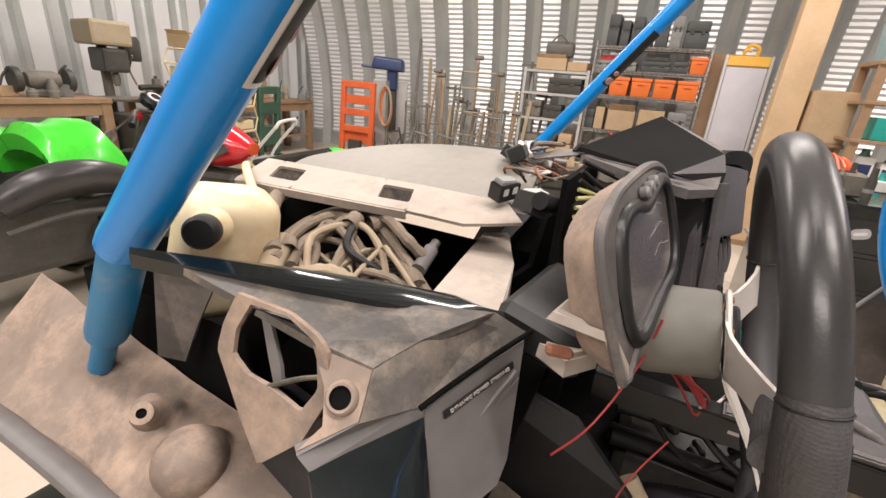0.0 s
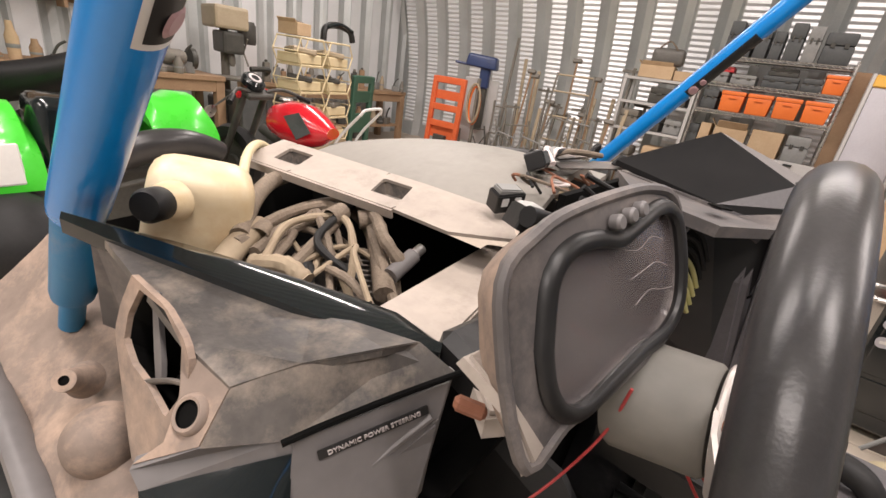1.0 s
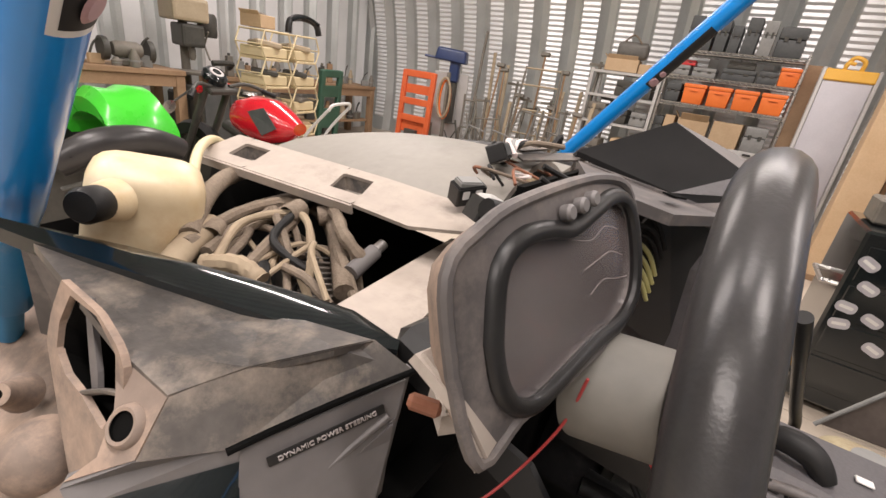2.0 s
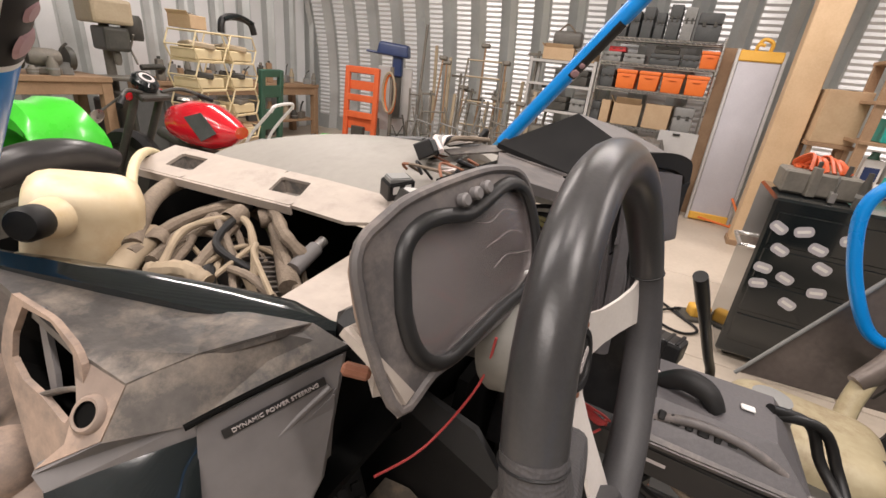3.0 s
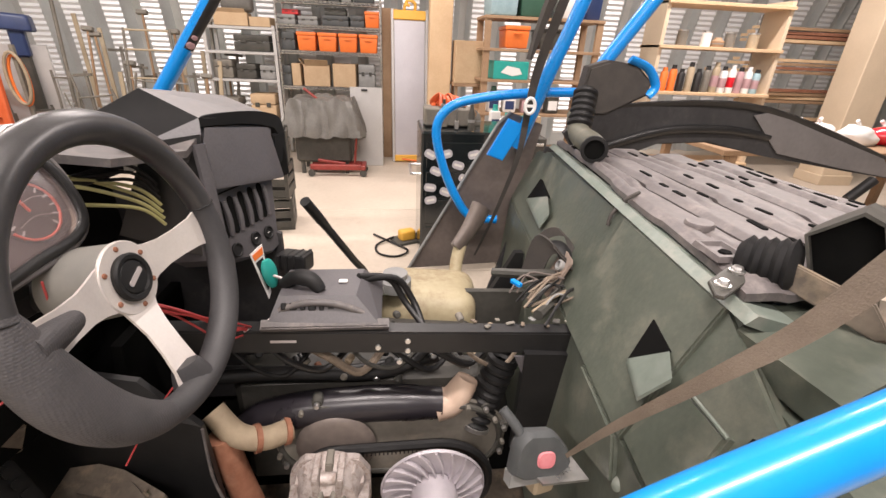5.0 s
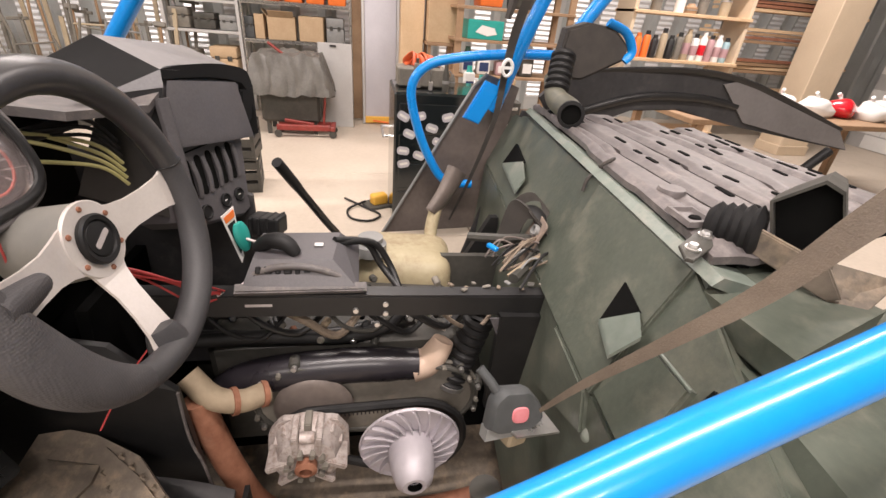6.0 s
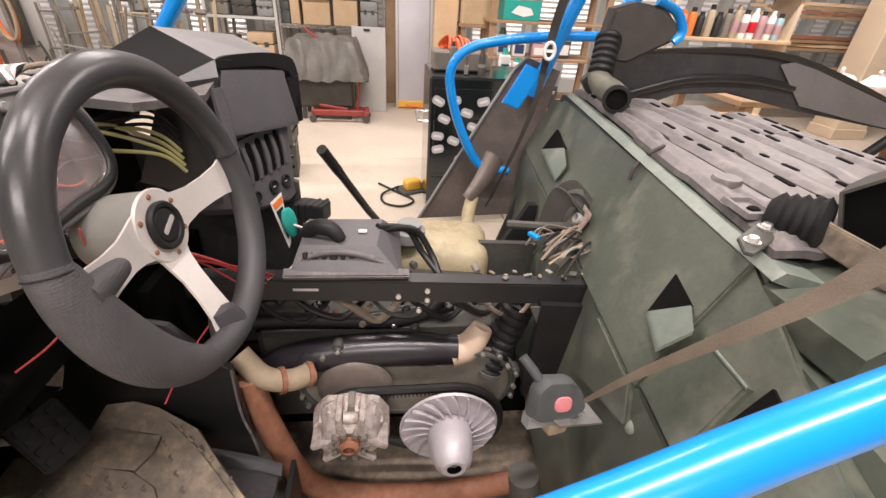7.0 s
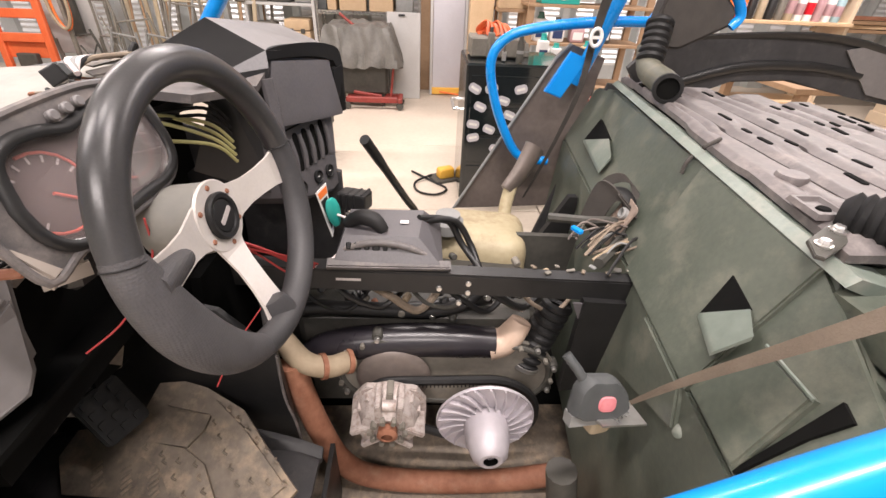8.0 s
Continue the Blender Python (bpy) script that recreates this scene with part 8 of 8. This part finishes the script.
def quad(x, y, rot, scale, label):
    q = thing("quad_bike", pose(x, y, 0, 0, 0, rot) @ Matrix.Scale(scale, 4), label, "quad bike", local=True)
    for s in (-1, 1):
        for px in (-0.62, 0.62):
            w = part("wheel", lathe([(0.13, -0.1), (0.22, -0.12), (0.25, -0.06), (0.25, 0.06), (0.22, 0.12), (0.13, 0.1)], pose(px, 0.42 * s, 0.25, 90, 0, 0), 28), "rubber", q, smooth=True)
            part("rim", lathe([(0, 0.04), (0.12, 0.03), (0.14, 0.08), (0.14, -0.08), (0, -0.06)], pose(px, 0.42 * s, 0.25, 90, 0, 0), 24), "junk", w, smooth=True)
        for px, zz in ((-0.62, 0.62), (0.6, 0.62)):
            rows = []
            for k in range(9):
                a = math.pi * (0.08 + 0.84 * k / 8)
                rows.append([(px - 0.36 * math.cos(a), s * yy, 0.36 + (zz - 0.3) * math.sin(a) + dz) for yy, dz in ((0.16, 0.06), (0.3, 0.05), (0.5, 0.0), (0.53, -0.05), (0.5, -0.02), (0.3, 0.02), (0.16, 0.03))])
            part("mudguard", loft(rows), "lime", q, "lime green mudguard", smooth=True)
    part("nose", box((0.3, 0.34, 0.2), (-0.72, 0, 0.68), (0, -18, 0), 0.05, taper=(0.7, 0.8), segs=3), "lime", q, "lime green nose cowl", smooth=True)
    part("seat", tube([(-0.15, 0, 0.76), (0.1, 0, 0.72), (0.4, 0, 0.75), (0.78, 0, 0.84)], lambda t: 0.13 + 0.03 * t, 16, flat=0.6), "rubber", q, "black vinyl seat", smooth=True)
    part("tank_cover", box((0.3, 0.22, 0.16), (-0.32, 0, 0.76), (0, -10, 0), 0.05, segs=3), "black", q, smooth=True)
    part("engine", box((0.5, 0.3, 0.35), (-0.05, 0, 0.42), bevel=0.03), "junk_dark", q)
    part("axle", tube([(0.62, -0.4, 0.25), (0.62, 0.4, 0.25)], 0.03, 10, smooth_path=False), "junk_dark", q)
    part("axle", tube([(-0.62, -0.4, 0.25), (-0.62, 0.4, 0.25)], 0.03, 10, smooth_path=False), "junk_dark", q)
    part("steering_stem", tube([(-0.5, 0, 0.6), (-0.38, 0, 0.94)], 0.022, 8, smooth_path=False), "junk_dark", q)
    part("handlebar", tube([(-0.28, -0.38, 0.99), (-0.38, -0.18, 0.95), (-0.38, 0.18, 0.95), (-0.28, 0.38, 0.99)], 0.014, 8), "junk_dark", q, smooth=True)
    part("headlamp", lathe([(0, 0.05), (0.07, 0.03), (0.08, 0), (0.05, -0.06), (0, -0.06)], pose(-0.46, 0, 0.98, 0, -80, 0), 20), "black_gloss", q, smooth=True)
    part("number_plate", box((0.008, 0.2, 0.16), (-0.905, 0, 0.62), (0, -14, 0), 0.004), "white", q)
    return q




def stripped_quad():
    q = thing("quad_bike", (0.95, 3.05, 0), "partly stripped lime green quad bike with a black seat", "quad bike")
    for cx, w, z0, z1 in ((1.28, 0.34, 0.56, 0.93), (0.52, 0.26, 0.42, 0.86)):
        rows = []
        for k in range(11):
            a = math.pi * (0.04 + 0.92 * k / 10)
            rows.append([(cx + dx * w / 2, 3.05 - 0.3 * math.cos(a), z0 + (z1 - z0) * (math.sin(a) ** 0.6) * f) for dx, f in ((-1, 0.82), (-0.75, 0.97), (-0.2, 0.93), (0.1, 1.0), (0.7, 0.98), (1, 0.75), (0.9, 0.6), (-0.9, 0.6))])
        part("mudguard", loft(rows), "lime", q, "glossy lime green mudguard", smooth=True)
    part("plate", box((0.15, 0.01, 0.18), (0.5, 2.76, 0.62), (-8, 0, 4), 0.006), "white", q, "pale grey plate")
    part("seat", tube([(0.86, 2.72, 0.6), (1.02, 2.7, 0.68), (1.22, 2.7, 0.69), (1.42, 2.74, 0.63)], lambda t: 0.075 + 0.03 * math.sin(math.pi * t), 18, flat=0.75), "leather", q, "black vinyl seat", smooth=True)
    part("cover_bag", box((0.22, 0.3, 0.46), (0.76, 3.0, 0.66), (0, 4, 0), 0.06, segs=3), "black_gloss", q, "shiny black sheeting", smooth=True)
    part("chassis", box((1.05, 0.4, 0.34), (0.95, 3.0, 0.4), (0, 0, 0), 0.04, segs=2), "junk_dark", q)
    for x, y in ((0.5, 2.72), (1.38, 2.72), (0.5, 3.4), (1.38, 3.4)):
        w = part("wheel", lathe([(0.13, -0.1), (0.22, -0.12), (0.25, -0.06), (0.25, 0.06), (0.22, 0.12), (0.13, 0.1)], pose(x, y, 0.25, 0, 90, 0), 28), "rubber", q, smooth=True)
        part("rim", lathe([(0, 0.04), (0.12, 0.03), (0.14, 0.08), (0.14, -0.08), (0, -0.06)], pose(x, y, 0.25, 0, 90, 0), 24), "junk", w, smooth=True)
    part("rack_tube", tube([(0.85, 2.66, 0.5), (1.1, 2.62, 0.55), (1.45, 2.66, 0.5), (1.5, 2.9, 0.5)], 0.014, 8), "junk_dark", q, smooth=True)
    return q


stripped_quad()
fl = thing("loose_fender", (2.75, 2.35, 0.62), "loose lime green fender resting on a dark stand", "fender", local=True)
part("shell", loft([[(-0.2 + 0.4 * k / 8, y, 0.1 * math.sin(math.pi * (0.1 + 0.8 * k / 8)) - z) for y, z in ((-0.16, 0.05), (-0.12, 0.0), (0.12, 0.0), (0.16, 0.05), (0.1, 0.03), (-0.1, 0.03))] for k in range(9)]), "lime", fl, smooth=True)
part("stand", box((0.3, 0.26, 0.6), (0, 0, -0.32), bevel=0.02), "junk_dark", fl)
quad(0.55, 4.1, 20, 1.1, "larger green quad bike parked by the bench")
boards = thing("wall_shelf", (0.9, 6.0, 1.45), "timber wall shelf with jars above the bench", "shelf", local=True)
part("board", box((1.9, 0.28, 0.03), (0, 0, 0), bevel=0.003), "wood", boards)
part("bracket", box((0.03, 0.25, 0.14), (-0.7, 0.02, -0.08)), "wood_dark", boards)
part("bracket", box((0.03, 0.25, 0.14), (0.7, 0.02, -0.08)), "wood_dark", boards)
part("back_board", box((1.9, 0.02, 0.8), (0, 0.15, 0.3)), "wood_dark", boards)
clutter("shelf_jar", 0.9, 5.98, 1.466, 10, (1.7, 0.1, 0.2), 21, "small jar or can on the wall shelf", ("white", "junk", "panel_grey", "tan_metal", "card"))

# ---- behind the buggy's tail and beside it ----


def tool_cabinet():
    t = thing("tool_cabinet", (2.88, -0.68, 0), "black steel tool cabinet plastered with pale stickers", "cabinet")
    part("body", box((0.5, 0.62, 0.84), (2.88, -0.68, 0.46), bevel=0.012), "black_gloss", t)
    for k in range(4):
        z = 0.2 + 0.18 * k
        part("drawer", box((0.012, 0.56, 0.16), (2.63, -0.68, z), bevel=0.004), "black_gloss", t)
    for x in (2.7, 3.06):
        for y in (-0.93, -0.43):
            part("caster", lathe([(0, 0.014), (0.03, 0.014), (0.035, 0), (0.03, -0.014), (0, -0.014)], pose(x, y, 0.036, 90, 0, 0), 14), "rubber", t, smooth=True)
    random.seed(31)
    for y, z in ((-0.424, 0.747), (-0.461, 0.645), (-0.427, 0.542), (-0.432, 0.461), (-0.525, 0.514), (-0.575, 0.392), (-0.596, 0.683), (-0.52, 0.75), (-0.64, 0.6), (-0.69, 0.75), (-0.66, 0.48)):
        a = random.uniform(-30, 30)
        st = part("sticker", slab(rounded(0.075, 0.05, 0.02), 0.001, frame_of((2.6215, y, z), (0, -1, 0), (0, 0, 1)) @ pose(0, 0, 0.0, 0, 0, a)), "plank_lilac", t, "pale oval sticker")
        part("sticker_bar", slab(rounded(0.05, 0.014, 0.004), 0.001, frame_of((2.6205, y, z), (0, -1, 0), (0, 0, 1)) @ pose(0, 0, 0, 0, 0, a)), "white", st)
    part("pull_handle", tube([(2.66, -0.37, 0.62), (2.66, -0.31, 0.62), (2.9, -0.31, 0.62), (2.9, -0.37, 0.62)], 0.01, 8, smooth_path=False), "steel", t)
    return t


tool_cabinet()
clutter("cabinet_tool", 2.85, -0.62, 0.885, 7, (0.42, 0.4, 0.16), 41, "greasy tool on the cabinet top", ("junk", "junk_dark", "steel", "tan_metal"))
ot = thing("strap_heap", (2.9, -0.55, 1.0), "tangled orange ratchet strap on a grey tray", "strap", local=True)
part("tray", box((0.2, 0.3, 0.11), (0, 0, -0.06), bevel=0.01), "junk", ot)
for k in range(6):
    part("loop", tube([(-0.06, -0.1 + 0.03 * k, 0), (0.0, -0.05 + 0.02 * k, 0.05 + 0.01 * (k % 3)), (0.06, 0.02 * k, 0.01), (0.02, 0.1 - 0.02 * k, 0.0)], 0.014, 6, flat=0.4), "orange_red", ot)
cord = thing("yellow_tool", (3.05, -0.3, 0), "yellow power tool on the floor with a black cord", "power tool", local=True)
part("housing", box((0.08, 0.12, 0.08), (0, 0, 0.05), (0, 0, 25), 0.02, segs=3), "yellow", cord, smooth=True)
part("base", box((0.16, 0.22, 0.02), (0, 0, 0.01), (0, 0, 25), 0.004), "junk_dark", cord)
part("cord", tube([(0, 0.1, 0.03), (-0.1, 0.22, 0.012), (-0.25, 0.2, 0.012), (-0.3, 0.08, 0.012), (-0.2, 0.0, 0.012), (-0.05, 0.12, 0.012), (0.1, 0.25, 0.012)], 0.008, 6), "rubber", cord)


def crate(x, y, z, rot, material, label):
    c = thing("crate", pose(x, y, z, 0, 0, rot), label, "crate", "stacked crates", local=True)
    part("floor", box((0.3, 0.4, 0.015), (0, 0, 0.008)), material, c)
    for s in (-1, 1):
        for k in range(3):
            part("slat", box((0.012, 0.4, 0.055), (0.145 * s, 0, 0.045 + 0.08 * k), bevel=0.002), material, c)
            part("slat", box((0.3, 0.012, 0.055), (0, 0.195 * s, 0.045 + 0.08 * k), bevel=0.002), material, c)
        for q in (-1, 1):
            part("corner_post", box((0.025, 0.025, 0.25), (0.14 * s, 0.19 * q, 0.125), bevel=0.003), material, c)
    return c


crate(3.4, 0.78, 0, 8, "junk_dark", "dark plastic crate on the floor")
crate(3.4, 0.78, 0.252, 2, "junk_dark", "dark plastic crate on another")
crate(3.4, 0.78, 0.504, 10, "junk_dark", "dark plastic crate filled with parts")
clutter("crate_part", 3.4, 0.78, 0.7, 3, (0.24, 0.15, 0.16), 44, "tan machine part sticking out of the crate", ("tan_metal", "junk", "card"))


def wood_shelf():
    w = thing("wood_shelf", (4.6, -1.6, 0), "tall timber shelf with totes and cartons", "shelf")
    for y in (-1.08, -2.15):
        for x in (4.42, 4.8):
            part("upright", box((0.04, 0.06, 1.62), (x, y, 0.81), bevel=0.003), "wood_dark", w)
    for z in (0.4, 0.78, 1.09, 1.36, 1.63):
        part("shelf", box((0.44, 1.14, 0.025), (4.61, -1.615, z - 0.0125), bevel=0.002), "wood_dark", w)
    return w


wood_shelf()


def tote(x, y, z, sx, sy, sz, material, label):
    t = thing("storage_tote", pose(x, y, z), label, "tote", local=True)
    part("tub", box((sx, sy, sz * 0.86), (0, 0, sz * 0.43), bevel=0.02, taper=(1.08, 1.08), segs=2), material, t, smooth=True)
    part("lid", box((sx * 1.12, sy * 1.12, sz * 0.12), (0, 0, sz * 0.93), bevel=0.01, segs=2), material, t, smooth=True)
    return t


tote(4.6, -1.22, 1.632, 0.36, 0.24, 0.33, "sky_tote", "blue-grey patterned storage tote")
tote(4.6, -1.52, 1.632, 0.36, 0.28, 0.36, "tool_green", "dark green storage tote on the timber shelf")
tote(4.6, -1.84, 1.632, 0.34, 0.22, 0.22, "white", "white storage tote on the timber shelf")
tote(4.6, -2.08, 1.632, 0.3, 0.14, 0.3, "navy", "navy storage tote on the timber shelf")
lidded_bin(4.55, -1.36, 1.365, 0.2, 0.19, "orange lidded plastic bin on the timber shelf")
tote(4.6, -1.75, 1.365, 0.3, 0.3, 0.18, "junk_dark", "dark storage tote on the timber shelf")
bxg = carton(4.55, -1.33, 1.092, 0.3, 0.34, 0.16, 0, "teal product carton with a pale picture", False, "teal")
part("print", slab([(-0.1, -0.02), (0.02, -0.05), (0.11, -0.03), (0.08, 0.02), (-0.04, 0.04)], 0.001, frame_of((-0.152, 0, 0.08), (0, -1, 0), (0, 0, 1))), "white", bxg)
for k, (y, h, mat, lab) in enumerate(((-1.2, 0.24, "white", "white plastic jug with a bright label"), (-1.36, 0.2, "white", "white plastic bottle with a label"), (-1.55, 0.16, "pinkish", "pink detergent pack on the shelf"), (-1.8, 0.22, "junk_dark", "dark bottle on the timber shelf"))):
    j = thing("plastic_jug", pose(4.5, y, 0.782), lab, "bottle", "shelf bottles", local=True)
    part("body", box((0.12, 0.13, h * 0.78), (0, 0, h * 0.39), bevel=0.02, segs=2), mat, j, smooth=True)
    part("neck", lathe([(0.04, h * 0.76), (0.025, h * 0.9), (0.025, h), (0, h)], None, 14), "tool_green" if k == 0 else "junk", j, smooth=True)
    part("label_patch", box((0.002, 0.09, h * 0.4), (-0.061, 0, h * 0.35)), "navy" if k < 2 else "white", j)
carton(4.9, -0.98, 1.02, 0.3, 0.28, 0.4, 0, "cardboard box with a white label on a stand")
lb = thing("box_stand", (4.9, -0.98, 0), "narrow dark timber stand", "stand", local=True)
part("top", box((0.34, 0.3, 0.03), (0, 0, 1.004), bevel=0.003), "wood_dark", lb)
for sx in (-0.14, 0.14):
    for sy in (-0.12, 0.12):
        part("leg", box((0.03, 0.03, 0.99), (sx, sy, 0.495)), "wood_dark", lb)


def drawer_chest():
    c = thing("drawer_chest", (3.55, -1.15, 0), "small tool chest with bright drawer pulls", "chest", local=True)
    part("body", box((0.4, 0.5, 0.72), (0, 0, 0.37), bevel=0.01), "junk_dark", c)
    for k in range(5):
        d = part("drawer", box((0.012, 0.46, 0.1), (-0.205, 0, 0.12 + 0.13 * k), bevel=0.003), "redbike" if k == 3 else "junk_dark", c)
        part("pull", box((0.014, 0.44, 0.022), (-0.216, 0, 0.16 + 0.13 * k), bevel=0.003), "steel", d)
    return c


drawer_chest()
for y, h, mat, lab in ((-1.0, 0.22, "white", "white bottle with a green cap on the chest"), (-1.1, 0.16, "white", "white carton with blue print on the chest"), (-1.22, 0.14, "pinkish", "pink packet on the chest"), (-1.33, 0.18, "card", "brown packet on the chest")):
    b = thing("bottle", pose(3.5, y, 0.732), lab, "bottle", "chest bottles", local=True)
    part("body", box((0.08, 0.08, h * 0.8), (0, 0, h * 0.4), bevel=0.014, segs=2), mat, b, smooth=True)
    part("cap", lathe([(0.03, h * 0.78), (0.02, h * 0.88), (0.02, h), (0, h)], None, 12), "teal", b, smooth=True)
    part("label_patch", box((0.002, 0.06, h * 0.35), (-0.041, 0, h * 0.35)), "navy", b)


def bottle_shelf():
    s = thing("bottle_shelf", (4.7, -3.5, 0), "pale board shelving with spray cans and bottles", "shelf")
    for y in (-2.85, -4.15):
        part("side_board", box((0.34, 0.04, 1.9), (4.68, y, 0.95), bevel=0.003), "beige", s)
    for z in (0.3, 0.65, 1.03, 1.46, 1.85):
        part("shelf", box((0.4, 1.34, 0.03), (4.68, -3.5, z - 0.015), bevel=0.003), "wood", s)
    return s


bottle_shelf()
random.seed(51)
yy = -2.98
for k in range(12):
    h = random.uniform(0.2, 0.3)
    mat = ("orange", "orange", "ink", "tan_metal", "ink", "junk", "tan_metal", "white", "white", "pinkish", "white", "sky_tote")[k]
    b = thing("spray_can", pose(4.55, yy, 1.032), {"orange": "orange spray can on the board shelf", "ink": "black bottle on the board shelf", "white": "white bottle on the board shelf"}.get(mat, "small can on the board shelf"), "can", "cans on the shelf", local=True)
    part("body", lathe([(0, 0), (0.037, 0), (0.038, 0.01), (0.038, h * 0.75), (0.028, h * 0.84), (0, h * 0.84)], None, 16), mat, b, smooth=True)
    part("cap", lathe([(0.024, h * 0.82), (0.022, h), (0, h)], None, 14), "ink" if k % 2 else mat, b, smooth=True)
    if k > 5:
        part("label_band", lathe([(0.0385, h * 0.2), (0.0388, h * 0.21), (0.0388, h * 0.55), (0.0385, h * 0.56)], None, 16), random.choice(("navy", "pinkish", "redbike")), b, smooth=True)
    yy -= 0.094
clutter("can", 4.6, -3.5, 1.46, 1, (0.2, 0.1, 0.2), 61, "dark can on the upper board")
for k in range(9):
    b = thing("stored_can", pose(4.6, -2.98 - 0.13 * k, 1.462 if k % 2 else 0.652), "dull tin on the board shelf", "can", "cans on the shelf", local=True)
    part("body", lathe([(0, 0), (0.05, 0), (0.05, 0.14), (0, 0.14)], None, 16), random.choice(("junk", "junk_dark", "white", "tan_metal")), b, smooth=True)
    part("lid", lathe([(0.052, 0.13), (0.052, 0.145), (0, 0.145)], None, 16), "steel", b, smooth=True)


def lumber_stack():
    random.seed(71)
    st = thing("lumber_rack", (5.7, -5.6, 0), "steel rack for offcut timber", "rack")
    for y in (-4.9, -6.4):
        part("upright", box((0.06, 0.06, 1.9), (5.75, y, 0.95)), "junk", st)
        for z in (0.5, 0.85, 1.2, 1.55):
            part("arm", box((0.4, 0.05, 0.04), (5.55, y, z)), "junk", st)
    for lev in range(4):
        for k in range(7):
            z = 0.545 + 0.35 * lev + 0.045 * (k // 2)
            b = thing("timber_board", (5.45 + 0.14 * (k % 2), -5.6 + random.uniform(-0.3, 0.3), z), random.choice(("rough brown timber board on the rack", "red-brown timber offcut on the rack")), "board", "stacked boards", local=True)
            part("board", box((0.12, random.uniform(1.4, 2.2), 0.035), (0, 0, 0), (0, 0, random.uniform(-2, 2)), 0.002), random.choice(("wood_dark", "wood_dark", "wood", "rust")), b)
            part("end_grain", box((0.118, 0.002, 0.033), (0, 1.12, 0)), "wood", b)


lumber_stack()
post2 = thing("wall_post", (4.85, -5.6, 0), "wide beige painted post", "post", local=True)
part("shaft", box((0.34, 0.42, 4.2), (0, 0, 2.1), bevel=0.008), "beige", post2)
part("skirting", box((0.37, 0.45, 0.12), (0, 0, 0.06), bevel=0.006), "beige", post2)


def block_wall():
    w = thing("block_wall", (4.3, -7.4, 0), "painted concrete block partition", "wall", local=True)
    tagged(w, kind="structure")
    part("core", box((2.2, 0.14, 3.0), (0, 0, 1.5)), "panel_grey", w)
    me = None
    for r in range(15):
        for c in range(6):
            x = -0.9 + 0.4 * c + (0.2 if r % 2 else 0)
            if x > 1.0:
                continue
            if me is None:
                first = part("block", box((0.39, 0.02, 0.185), bevel=0.004), "white", w)
                me = first.data
                ob = first
            else:
                ob = new("block", me)
                ob.parent = w
            ob.location = (x, 0.075, 0.1 + 0.195 * r)
    return w


block_wall()


def side_table():
    t = thing("side_table", (3.6, -4.3, 0), "low bench piled with bags and paper", "table")
    part("top", box((0.9, 2.6, 0.04), (3.4, -3.9, 0.72), bevel=0.004), "wood_dark", t)
    for x in (3.0, 3.8):
        for y in (-2.7, -5.1):
            part("leg", box((0.06, 0.06, 0.7), (x, y, 0.35)), "wood_dark", t)
    return t


side_table()
random.seed(81)
for k in range(9):
    x, y = 3.2 + 0.4 * random.random(), -2.85 - 0.24 * k
    b = thing("plastic_bag", pose(x, y, 0.74, 0, 0, random.uniform(0, 90)), "crumpled white plastic bag on the bench" if k % 3 else "folded red and white rag on the bench", "bag", "bench heap", local=True)
    bm = bmesh.new()
    bmesh.ops.create_icosphere(bm, subdivisions=3, radius=0.13)
    for v in bm.verts:
        v.co *= 1 + 0.35 * noise.noise(v.co * 9 + Vector((k, 0, 0)))
        v.co.z = max(0, v.co.z * 0.7 + 0.06)
    part("body", bm, "white" if k % 3 else "redbike", b, smooth=True)
    part("knot", tube([(0, 0, 0.13), (0.02, 0, 0.17), (0.03, 0.02, 0.19)], 0.015, 6), "white", b)
pic = thing("tablet", pose(3.3, -5.0, 0.742, 0, 0, 20), "dark framed tablet propped on the bench", "tablet", local=True)
part("case", box((0.02, 0.3, 0.22), (0, 0, 0.115), (0, 14, 0), 0.006), "ink", pic)
part("screen", box((0.004, 0.26, 0.18), (-0.013, 0, 0.115), (0, 14, 0)), "panel_grey", pic)
